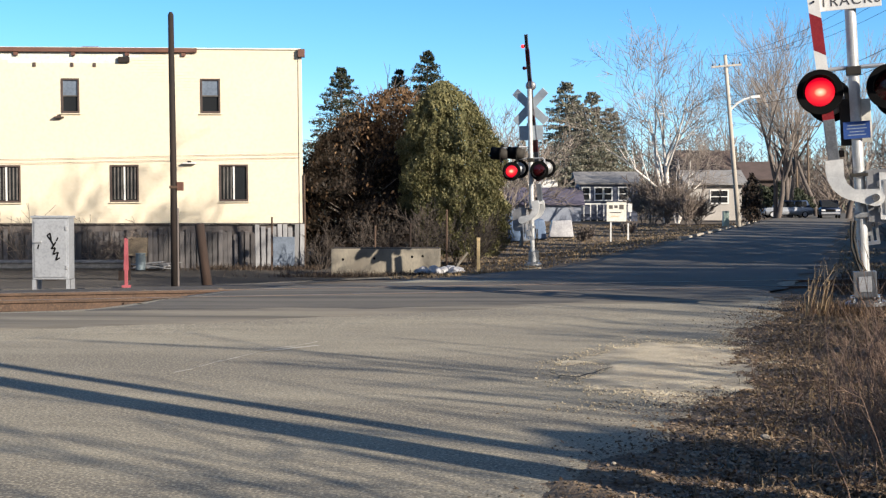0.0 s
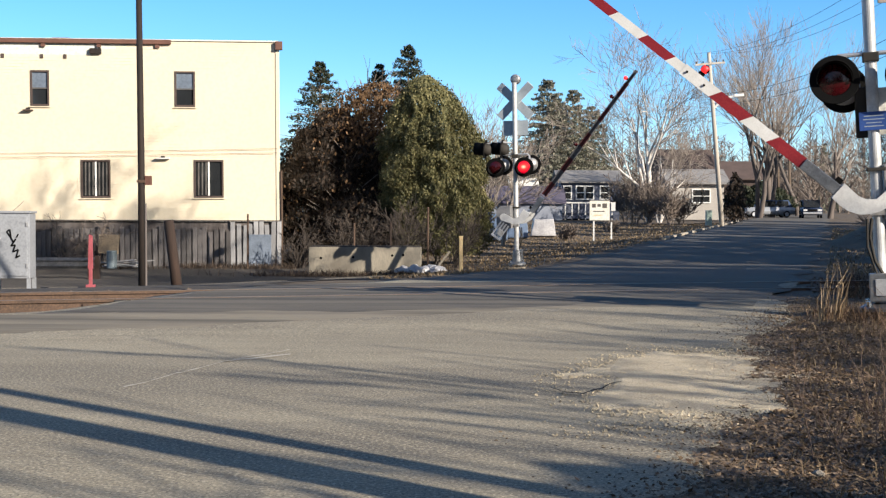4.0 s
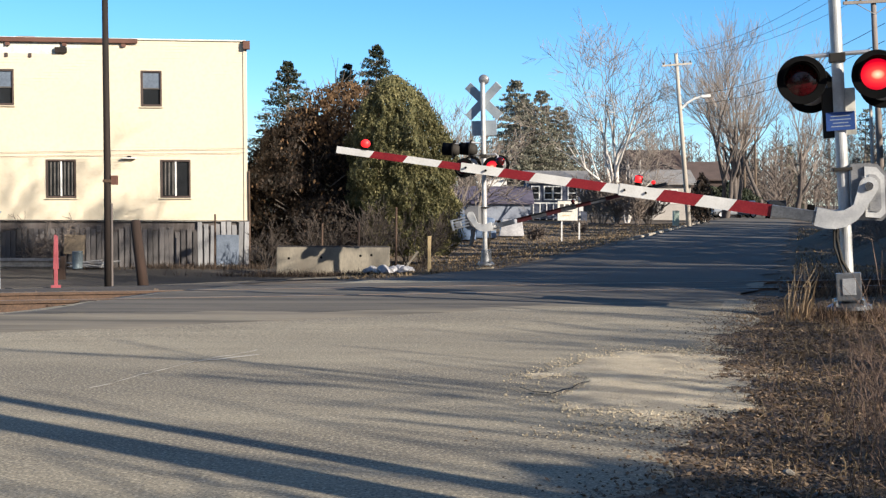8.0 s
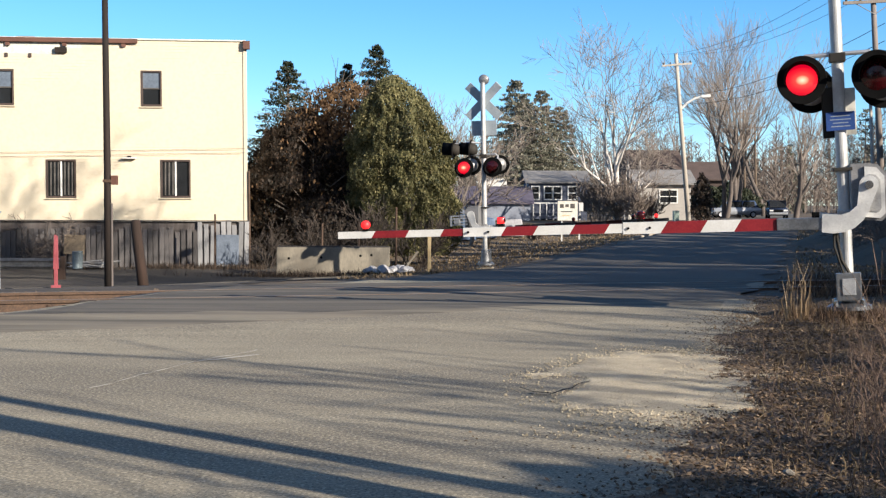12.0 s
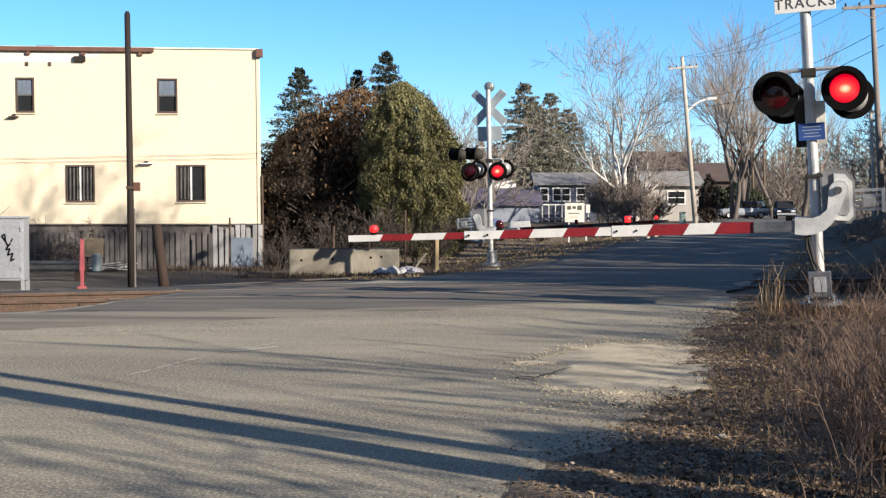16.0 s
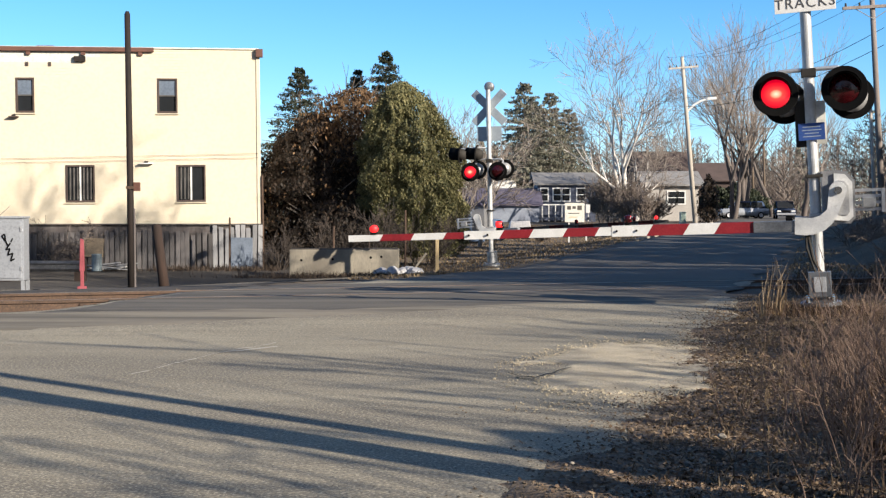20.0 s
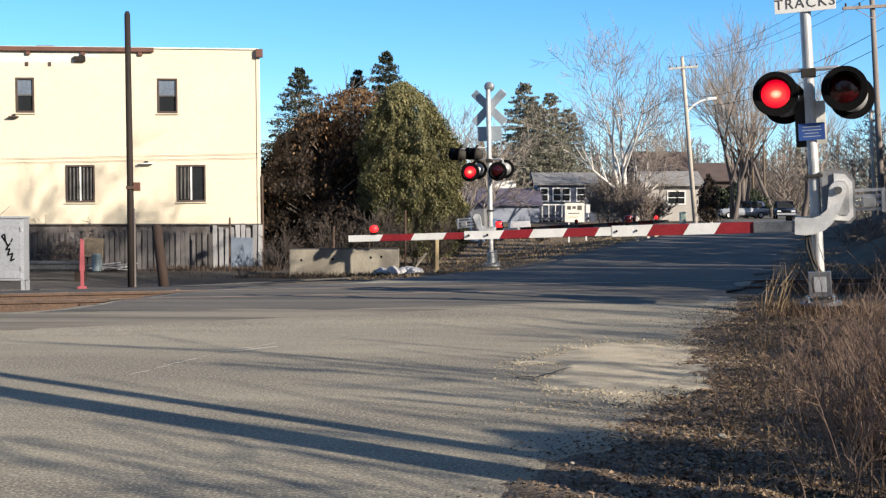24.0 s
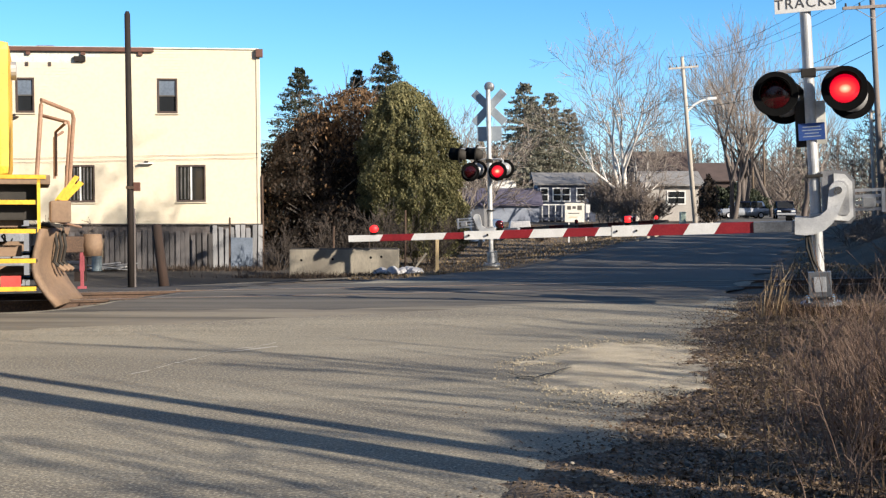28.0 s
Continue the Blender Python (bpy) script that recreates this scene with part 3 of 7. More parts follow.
def verge_lift(X, Y):
    """The verge's surface over the road's: under the asphalt, then ragged and lumpy beside it."""
    u = (X - ROAD_P.x) * ROAD_U.x + (Y - ROAD_P.y) * ROAD_U.y
    edge = 0.16 * np.sin(u * 0.9) + 0.07 * np.sin(u * 2.3 + 1) + 0.03 * np.sin(u * 5.1)
    d = edge - road_left(X, Y) + 0.12 + 0.2 * vnoise(X, Y, 1.1, 1) + 0.13 * vnoise(X, Y, 3.1, 2) + 0.08 * vnoise(X, Y, 8, 3)
    rough = 0.028 * vnoise(X, Y, 1.7, 4) + 0.02 * vnoise(X, Y, 4.5, 5) + 0.01 * vnoise(X, Y, 13, 6)
    return -0.035 + 0.045 * ss(-0.2, 0.3, d) + rough * ss(-0.1, 0.6, d)


def lump(X, Y):
    """Small bumps off the asphalt, none on it."""
    off = np.clip(-road_left(X, Y) / 1.5, 0, 1)
    beside = np.clip((-road_left(X, Y) - 0.1) / 0.35, 0, 1)
    return -0.03 + 0.02 * beside + off * 0.05 * np.sin(X * 2.3 + np.sin(Y * 1.7)) * np.cos(Y * 1.9 + X * 0.6)


def soil(X, Y):
    """Height of the bare soil over the road's level."""
    return np.where((X > -0.4) & (X < 6.5) & (Y > 3) & (Y < 18), np.maximum(lump(X, Y), verge_lift(X, Y)), lump(X, Y))


far = np.geomspace(60, 3000, 22)
gx = np.concatenate([-far[::-1], np.arange(-55, -14, 2.5), np.arange(-14, 16, 0.4), np.arange(16, 60, 2.5), far])
gy = np.concatenate([-far[::-1][:12], np.arange(-12, 2, 2.0), np.arange(2, 48, 0.4), np.arange(48, 160, 3), np.geomspace(162, 3000, 22)])
sheet("ground", gx, gy, lump, M_DIRT, label="dry brown winter ground with earth and dead grass", category="ground")


# the asphalt is laid in strips along the road, so that its ragged edge runs smoothly
def strip(name, us, v0, v1, n, label, material):
    """Lengthwise stations us, from v0(u) to v1(u) metres left of the kerb line."""
    verts, faces = [], []
    N = Vector((-ROAD_U.y, ROAD_U.x))
    for u in us:
        a, b = v0(u), v1(u)
        for k in range(n + 1):
            t = 0.006 if k == 1 else 0.997 if k == n - 1 else k / n
            v = a + (b - a) * t
            p = ROAD_P + ROAD_U * u + N * v
            edge = min(1.0, min(k, n - k) / 1.0)
            verts.append((p.x, p.y, gz(p.x, p.y) + (0.0 if edge else -0.002 if k == n and u < 5.0 else -0.016 if k == 0 else -0.045)))
    for i in range(len(us) - 1):
        for k in range(n):
            j = i * (n + 1) + k
            faces.append((j, j + n + 1, j + n + 2, j + 1))
    ob = smooth(mesh_from(name, verts, faces, material))
    ob.data.flip_normals() if ob.data.polygons[0].normal.z < 0 else None
    return tagged(ob, label, "road", "", "structure")


def wob(u):
    return 0.16 * math.sin(u * 0.9) + 0.07 * math.sin(u * 2.3 + 1) + 0.03 * math.sin(u * 5.1)


def left_edge(u):
    return 6.75 + wob(u + 40) * 0.7 + 1.2 * float(ss(3.2, 4.2, u) * (1 - ss(8.4, 10.5, u)))


strip("road", list(np.arange(-14, 12.05, 0.12)), wob, left_edge, 60, "worn grey asphalt road over a railway crossing", M_ASPHALT)
strip("road_beyond", [11.97 + 0.3 * i for i in range(100)] + list(np.arange(42, 180, 1.5)), wob, left_edge, 40, "darker asphalt road leading away from the crossing", M_ASPHALT2)
# forecourt on the near side of the track, left of the road
N_ = Vector((-ROAD_U.y, ROAD_U.x))
verts, faces, cols = [], [], 70
vs = 6.6 + 34 * (np.arange(cols + 1) / cols) ** 1.6
for c, v in enumerate(vs):
    # the far end follows the track bed
    base = ROAD_P + N_ * v
    q0 = (base - TRACK_P).dot(TRACK_N)
    open_bed = float(ss(1.0, 1.6, v - 6.8))
    end = (-0.06 - 0.26 * open_bed - q0) / ROAD_U.dot(TRACK_N) + open_bed * (0.05 * math.sin(v * 1.3) + 0.05 * math.sin(v * 5.2) + 0.03 * math.sin(v * 13))
    for r in range(61):
        u = -14 + (end + 14) * r / 60
        p = base + ROAD_U * u
        verts.append((p.x, p.y, gz(p.x, p.y) + (-0.006 if v < 8.1 else 0) - (0.05 if r == 60 and v > 8.7 else 0)))
for c in range(cols):
    for r in range(60):
        j = c * 61 + r
        faces.append((j, j + 61, j + 62, j + 1))
fore = smooth(mesh_from("forecourt", verts, faces, M_ASPHALT))
fore.data.flip_normals() if fore.data.polygons[0].normal.z < 0 else None
tagged(fore, "broad worn asphalt forecourt beside the track", "pavement", "", "structure")

# narrow paved lane beyond the track, beside the fence
verts, faces = [], []
es = list(np.arange(-32, 7.5, 0.5))
for e in es:
    w0 = 9.0 + 0.15 * math.sin(e * 0.9)
    w1 = 11.0 + 0.2 * math.sin(e * 0.7 + 2)
    for q in (w0, w0 + 0.06, w1 - 0.06, w1):
        p = TRACK_P + TRACK_W * e + TRACK_N * q
        verts.append((p.x, p.y, gz(p.x, p.y) + (0.012 if w0 < q < w1 else -0.05)))
for i in range(len(es) - 1):
    for k in range(3):
        faces.append((i * 4 + k, i * 4 + 4 + k, i * 4 + 5 + k, i * 4 + 1 + k))
lane = smooth(mesh_from("lane", verts, faces, M_ASPHALT2))
tagged(lane, "narrow grey paved lane beyond the track", "road", "", "structure")

# dark cinder ground of the yard between the track and the fence
def in_yard(X, Y):
    q, e = qe(X, Y)
    edge = 0.35 * np.sin(X * 1.1 + Y * 0.7) + 0.15 * np.sin(X * 3.7 - Y * 2.9)
    return (q > 2.2 + edge * 0.5) & (q < 27 + edge) & (road_left(X, Y) > 8.4 + edge) & (Y < 45.5)


sheet("yard", np.arange(-22, 2, 0.3), np.arange(15, 46, 0.3), lambda X, Y: np.minimum(lump(X, Y) + 0.012, 0.0), M_CINDER, in_yard, label="dark cinder ground of the yard", category="ground")

# darker band of asphalt before the track, shade streaks put into its colour
rows_, cols_, verts, faces = 26, 150, [], []
for c in range(cols_ + 1):
    v = 0.25 + 21 * c / cols_
    for r in range(rows_ + 1):
        q = -4.05 + 2.2 * r / rows_
        u = (q - (ROAD_P + N_ * v - TRACK_P).dot(TRACK_N)) / ROAD_U.dot(TRACK_N)
        p = ROAD_P + ROAD_U * u + N_ * v
        near = q + 4.05 - (0.3 * float(vnoise(v, 0, 0.5, 8)) + 0.12 * float(vnoise(v, q, 2.5, 9)) + 0.06 * float(vnoise(v, q, 9, 10)) + 0.45 + 0.9 * float(ss(6.5, 2.0, v) if v < 6.5 else 0))
        verts.append((p.x, p.y, gz(p.x, p.y) - 0.012 + 0.016 * float(ss(-0.1, 0.14, near)) * (0 < c < cols_)))
for c in range(cols_):
    for r in range(rows_):
        j = c * (rows_ + 1) + r
        faces.append((j, j + rows_ + 1, j + rows_ + 2, j + 1))
band = smooth(mesh_from("streaked_band", verts, faces, M_ASPHALT4))
band.data.flip_normals() if band.data.polygons[0].normal.z < 0 else None
tagged(band, "darker asphalt band with a ragged edge, shade streaks in its colour", "road", "", "structure")

# darker patched asphalt over the crossing itself, tree-shade streaks put into its colour
rows_, cols_, verts, faces = 26, 60, [], []
for c in range(cols_ + 1):
    v = 0.12 + 7.6 * c / cols_
    q0 = -2.1 + 0.3 * math.sin(v * 0.9 + 1) + 0.1 * math.sin(v * 3.7) + 0.05 * math.sin(v * 9.1)
    for r in range(rows_ + 1):
        q = q0 + (3.7 - q0) * r / rows_
        # the point v metres left of the kerb line and q metres beyond the near rail
        u = (q - (ROAD_P + N_ * v - TRACK_P).dot(TRACK_N)) / ROAD_U.dot(TRACK_N)
        p = ROAD_P + ROAD_U * u + N_ * (v + 0.12 * math.sin(u * 3.1) * (c in (0, cols_)))
        verts.append((p.x, p.y, gz(p.x, p.y) + (0.008 if 0 < r < rows_ and 0 < c < cols_ else -0.003)))
for c in range(cols_):
    for r in range(rows_):
        j = c * (rows_ + 1) + r
        faces.append((j, j + rows_ + 1, j + rows_ + 2, j + 1))
patch = smooth(mesh_from("crossing_patch", verts, faces, M_ASPHALT3))
patch.data.flip_normals() if patch.data.polygons[0].normal.z < 0 else None
tagged(patch, "dark patched asphalt at the rails, tree-shade streaks in its colour", "road", "", "structure")
# ---------------------------------------------------------------- track
def on_track(e, q, z):
    p = TRACK_P + TRACK_W * e + TRACK_N * q
    return Vector((p.x, p.y, z))


track = tagged(new("railway_track"), "rusty railway track with rails, sleepers and spikes", "railway track", "", "structure")
RAIL_Z = 0.055
prof = [(-0.07, -0.17), (0.07, -0.17), (0.07, -0.155), (0.012, -0.14), (0.01, -0.045), (0.036, -0.035), (0.036, -0.004), (0.03, 0.0), (-0.03, 0.0), (-0.036, -0.004), (-0.036, -0.035), (-0.01, -0.045), (-0.012, -0.14), (-0.07, -0.155)]
for q in (0.0, 1.505):
    bm = bmesh.new()
    ends = []
    for e in (-620, 80):
        ends.append([bm.verts.new(on_track(e, q + a, RAIL_Z + b)) for a, b in prof])
    n = len(prof)
    for i in range(n):
        bm.faces.new((ends[0][i], ends[0][(i + 1) % n], ends[1][(i + 1) % n], ends[1][i]))
    bmesh.ops.recalc_face_normals(bm, faces=bm.faces[:])
    part("rail", bm, M_RUST, track, "rusty steel rail")
    bm = bmesh.new()
    box(bm, -620, 80, -0.024, 0.024, 0, 0.004)
    bmesh.ops.transform(bm, matrix=Matrix.Translation(on_track(0, q, RAIL_Z)) @ pose(0, 0, 0, 0, 0, math.degrees(math.atan2(TRACK_W.y, TRACK_W.x))), verts=bm.verts[:])
    part("running_surface", bm, M_RAILTOP, track, "worn brown rail head")
TRACK_A = math.degrees(math.atan2(TRACK_W.y, TRACK_W.x))
sl = None
for i in range(-40, 60):
    e = i * 0.53
    p = TRACK_P + TRACK_W * e + TRACK_N * 0.75
    if -0.3 < road_left(p.x, p.y) < 8.7:
        continue
    if sl is None:
        sl = part("sleeper", boxed(-0.11, 0.11, -1.25, 1.25, -0.17, 0, 0.012), M_WOOD, track, "dark weathered timber sleeper")
    else:
        s2 = new("sleeper", sl.data)
        s2.parent = track
        sl = s2
    sl.matrix_local = Matrix.Translation((p.x, p.y, RAIL_Z - 0.185)) @ pose(0, 0, 0, 0, 0, TRACK_A + (i * 37 % 5 - 2) * 0.5)
for i, (e, w) in enumerate(((-0.9, 0.9), (1.35, 0.75))):
    bm = boxed(-w / 2, w / 2, -0.03, 0.0, -0.14, -0.05, 0.006)
    jp = part("joint_bar", bm, M_RUST, track, "bolted joint bar on the rail")
    jp.matrix_local = Matrix.Translation(on_track(e, -0.012, RAIL_Z)) @ pose(0, 0, 0, 0, 0, TRACK_A)
    for k in range(4):
        b = part("bolt", tubed([(-w * 0.36 + k * w * 0.24, -0.06, -0.095), (-w * 0.36 + k * w * 0.24, -0.02, -0.095)], 0.017, 6), M_RAILTOP, jp)
# dark flangeway blocks where the paving meets the rail
for e, w in ((1.45, 0.2), (2.0, 0.12), (2.5, 0.16), (-2.2, 0.25), (-3.3, 0.2)):
    fb = part("flangeway_block", boxed(-w / 2, w / 2, -0.06, 0.03, -0.12, -0.006, 0.01), M_LDARK, track, "dark block beside the rail")
    fb.matrix_local = Matrix.Translation(on_track(e, -0.1, RAIL_Z)) @ pose(0, 0, 0, 0, 0, TRACK_A)
# ballast
rs = np.random.RandomState(4)
n = 5000
e = rs.uniform(-16, 24, n)
q = rs.uniform(-0.5, 3.4, n)
P = np.stack([TRACK_P.x + TRACK_W.x * e + TRACK_N.x * q, TRACK_P.y + TRACK_W.y * e + TRACK_N.y * q], 1)
lf = road_left(P[:, 0], P[:, 1])
ok = (lf < -0.2) | (lf > 8.6)
P = P[ok]
Z = ground_z(P[:, 0], P[:, 1])


def pebbles(name, P, Z, size, material, seed, label, category, kind="stuff", parent=None):
    rs = np.random.RandomState(seed)
    base = np.array([(1, 0, 0), (-1, 0, 0), (0, 1, 0), (0, -1, 0), (0, 0, 1), (0, 0, -1)], float)
    tri = np.array([(0, 2, 4), (2, 1, 4), (1, 3, 4), (3, 0, 4), (2, 0, 5), (1, 2, 5), (3, 1, 5), (0, 3, 5)])
    n = len(P)
    sc = size * rs.uniform(0.5, 1.5, (n, 1, 1)) * rs.uniform(0.6, 1.3, (n, 1, 3))
    an = rs.uniform(0, 6.28, n)
    v = base[None] * sc * rs.uniform(0.75, 1.2, (n, 6, 1))
    c, s = np.cos(an)[:, None], np.sin(an)[:, None]
    x = v[:, :, 0] * c - v[:, :, 1] * s
    y = v[:, :, 0] * s + v[:, :, 1] * c
    v = np.stack([x + P[:, 0, None], y + P[:, 1, None], v[:, :, 2] * 0.7 + Z[:, None] + size * 0.15], 2).reshape(-1, 3)
    f = (tri[None] + 6 * np.arange(n)[:, None, None]).reshape(-1, 3)
    ob = mesh_from(name, v.tolist(), f.tolist(), material, parent)
    return tagged(ob, label, category, "", kind)


pebbles("ballast", P, Z, 0.035, M_GRAVELD, 5, "dull brown crushed stone along the track", "ballast")
# ---------------------------------------------------------------- level-crossing signals
def lamp(parent, x, z, facing, yaw=0.0):
    """One flashing lamp: round black background, hood, dark lens, and its lit element, which slides in the housing."""
    f = -1 if facing else 1
    head = new("lamp_head")
    head.parent = parent
    if not facing:
        x, z = x + 0.1, z - 0.075
    head.matrix_local = Matrix.Translation((x, f * 0.25, z)) @ pose(0, 0, 0, 90 if facing else -90, 0, 0)
    m = Matrix()
    bm = lathe(bmesh.new(), [(0.0, -0.02), (0.255, -0.02), (0.262, 0.0), (0.255, 0.006), (0.175, 0.004), (0.172, 0.0)], 32)
    (part("background", bm, M_BLACK, head, "round black background plate"))
    bm = lathe(bmesh.new(), [(0.0, -0.21), (0.12, -0.2), (0.178, -0.1), (0.18, -0.02)], 24)
    smooth(part("housing", bm, M_CAST, head))
    # hood: the upper part of a tube
    bm = bmesh.new()
    n = 20
    rows = []
    for r in (0.19, 0.182):
        a, b = [], []
        for k in range(n + 1):
            t = radians(-12 + 204 * k / n)
            reach = 0.05 + 0.2 * max(0, math.sin(t)) ** 0.6
            a.append(bm.verts.new((r * math.cos(t), r * math.sin(t), 0.01)))
            b.append(bm.verts.new((r * math.cos(t), r * math.sin(t), reach)))
        rows.append((a, b))
    for a, b in rows:
        for k in range(n):
            bm.faces.new((a[k], a[k + 1], b[k + 1], b[k]))
    for k in range(n):
        bm.faces.new((rows[0][1][k], rows[0][1][k + 1], rows[1][1][k + 1], rows[1][1][k]))
    bmesh.ops.recalc_face_normals(bm, faces=bm.faces[:])
    smooth(part("hood", bm, M_BLACK, head))
    bm = lathe(bmesh.new(), [(0.0, 0.03), (0.08, 0.025), (0.13, 0.015), (0.168, 0.0)], 28)
    smooth(part("lens", bm, M_LENS, head, "dark red glass lens"))
    lit = lathe(bmesh.new(), [(0.0, 0.012), (0.08, 0.006), (0.13, -0.004), (0.166, -0.016)], 28)
    glow = smooth(part("lit_element", lit, M_GLOW, head, "glowing red light element"))
    return head, glow


def crossing_signal(name, label, base, yaw, lean, is_near):
    """Mast with lamps, signs and gate mechanism; the gate arm swings on it."""
    sig = thing(name, label, "crossing signal", m=Matrix.Translation(base) @ pose(0, 0, 0, 0, lean, 0) @ pose(0, 0, 0, 0, 0, yaw), group="crossing signals")
    # foot with bolts and junction box
    part("foundation", boxed(-0.2, 0.24, -0.2, 0.2, -0.4, -0.01, 0.03), M_CONC, sig, "pale concrete foundation")
    bm = lathe(bmesh.new(), [(0.24, 0.05), (0.24, 0.09), (0.13, 0.14), (0.115, 0.42), (0.09, 0.44)], 20)
    part("base_casting", bm, M_JBOX, sig)
    for i in range(4):
        a = radians(45 + 90 * i)
        part("anchor_bolt", tubed([(0.2 * math.cos(a), 0.2 * math.sin(a), 0.02), (0.2 * math.cos(a), 0.2 * math.sin(a), 0.16)], 0.03, 8), M_CHROME, sig)
    jb = part("junction_box", boxed(-0.13, 0.13, -0.2, -0.08, 0.16, 0.46, 0.012), M_JBOX, sig, "cast aluminium junction box")
    part("box_door", boxed(-0.07, 0.07, -0.212, -0.2, 0.22, 0.4, 0.006), M_GALV, jb, "small bright door")
    part("mast", lathe(bmesh.new(), [(0.064, 0.3), (0.064, 4.9), (0.0, 4.91)], 20), M_ALU, sig, "silver painted tubular mast")
    part("cable", tubed([(0.02, -0.1, 0.44), (-0.06, -0.11, 0.6), (-0.10, -0.1, 0.85), (-0.07, -0.08, 1.05)], 0.018, 8), M_LDARK, sig)
    part("cable", tubed([(-0.04, -0.1, 0.44), (-0.13, -0.12, 0.75), (-0.12, -0.1, 1.05)], 0.014, 8), M_LDARK, sig)
    # lamp bracket
    up = 0.0 if is_near else 0.16
    part("lamp_clamp", boxed(-0.085, 0.085, -0.085, 0.085, 2.74 + up, 2.84 + up, 0.015), M_LDARK, sig)
    part("lamp_arm", tubed([(-0.38, 0, 2.78 + up), (-0.34, 0, 2.83 + up), (0.34, 0, 2.83 + up), (0.38, 0, 2.78 + up)], 0.024, 8), M_GALV, sig)
    heads = []
    for facing in (True, False):
        for s in (-1, 1):
            head, glow = lamp(sig, s * 0.385, 2.56 + up, facing)
            heads.append((s, facing, glow))
            f = -0.1 if facing else 0.1
            part("lamp_stem", tubed([(s * 0.385, 0, 2.80 + up), (s * 0.385, f, 2.66 + up)], 0.02, 8), M_GALV, sig)
    # signs
    if is_near:
        part("relay_case", boxed(-0.18, 0.02, 0.05, 0.19, 1.93, 2.48, 0.02), M_LDARK, sig, "flat grey case behind the mast")
        part("pale_plate", boxed(0.03, 0.17, 0.03, 0.045, 1.95, 2.46, 0.006), M_SIGNW, sig, "pale cream plate beside the case")
        bs = part("blue_sign", boxed(-0.15, 0.15, -0.085, -0.07, 2.0, 2.2, 0.004), M_BLUE, sig, "small blue notice plate")
        for i, w in enumerate((0.2, 0.22, 0.16, 0.2)):
            part("text_bar", boxed(-w / 2, w / 2, -0.0885, -0.0855, 2.15 - i * 0.037, 2.16 - i * 0.037), M_SIGNBACK, bs)
    ts = part("track_sign", boxed(-0.345, 0.345, -0.085, -0.075, 3.5, 3.9, 0.004), M_WHITE if is_near else M_SIGNBACK, sig, "white plate with black lettering")
    if is_near:
        cu = bpy.data.curves.new("lettering", "FONT")
        cu.body = "TRACKS"
        cu.align_x = "CENTER"
        cu.size = 0.165
        cu.space_character = 1.18
        cu.extrude = 0.001
        tx = new("lettering", cu)
        deps = bpy.context.evaluated_depsgraph_get()
        me = bpy.data.meshes.new_from_object(tx.evaluated_get(deps))
        bpy.data.objects.remove(tx)
        me.materials.clear()
        me.materials.append(M_LETTER)
        lt = new("lettering", me)
        lt.parent = ts
        lt.matrix_local = Matrix.Translation((0, -0.0875, 3.55)) @ pose(0, 0, 0, 90)
    for i, a in enumerate((45, -45)):
        bl = part("crossbuck_blade", boxed(-0.61, 0.61, -0.1 - 0.012 * i, -0.09 - 0.012 * i, -0.115, 0.115, 0.004), M_WHITE, sig, "white crossbuck blade, grey behind")
        bl.matrix_local = Matrix.Translation((0, 0, 4.42)) @ pose(0, 0, 0, 0, a, 0)
        back = part("blade_back", boxed(-0.6, 0.6, -0.089 - 0.012 * i, -0.083 - 0.012 * i, -0.112, 0.112), M_SIGNBACK, bl)
    bm = lathe(bmesh.new(), [(0.0, 0.24), (0.09, 0.23), (0.13, 0.17), (0.135, 0.03), (0.1, 0.0), (0.0, 0.0)], 20, Matrix.Translation((0, -0.09, 5.0)) @ pose(0, 0, 0, 90))
    smooth(part("bell", bm, M_CAST, sig, "round crossing bell on the mast top"))
    if not is_near:
        # a second pair of lamps, turned to the side lane
        part("lamp_arm", tubed([(0.05, 0, 3.3), (0.3, 0.1, 3.32), (0.78, 0.2, 3.28)], 0.024, 8), M_GALV, sig)
        for sx, sy in ((0.32, 0.12), (0.76, 0.2)):
            side = new("side_lamp")
            side.parent = sig
            side.matrix_local = Matrix.Translation((sx, sy, 3.14)) @ pose(0, 0, 0, 0, 84, 0)
            smooth(part("side_housing", lathe(bmesh.new(), [(0.0, -0.18), (0.12, -0.16), (0.16, -0.05), (0.165, 0.0)], 18), M_LDARK, side))
            part("side_background", lathe(bmesh.new(), [(0.0, 0.0), (0.25, 0.0), (0.255, 0.01), (0.16, 0.012)], 24), M_BLACK, side)
            smooth(part("side_hood", lathe(bmesh.new(), [(0.17, 0.01), (0.165, 0.3), (0.16, 0.3), (0.16, 0.01)], 18), M_BLACK, side))
            part("side_lens", lathe(bmesh.new(), [(0.0, 0.03), (0.1, 0.02), (0.15, 0.012)], 18), M_LENS, side)
    # gate mechanism
    mech = part("gate_mechanism", prism(bmesh.new(), [(0.06, -0.33), (0.36, -0.36), (0.42, -0.3), (0.43, 0.14), (0.34, 0.25), (0.24, 0.27), (0.06, 0.27)], 0.0, 0.5), M_CASE, sig, "grey cast gate mechanism case")
    mech.matrix_local = Matrix.Translation((0.02, -0.09, 1.36)) @ pose(0, 0, 0, 0, 0, 0)
    part("mechanism_cover", prism(bmesh.new(), [(0.19, -0.31), (0.34, -0.33), (0.395, -0.28), (0.4, 0.12), (0.32, 0.22), (0.2, 0.235)], -0.03, -0.002), M_BRACKET, mech, "pale raised case door")
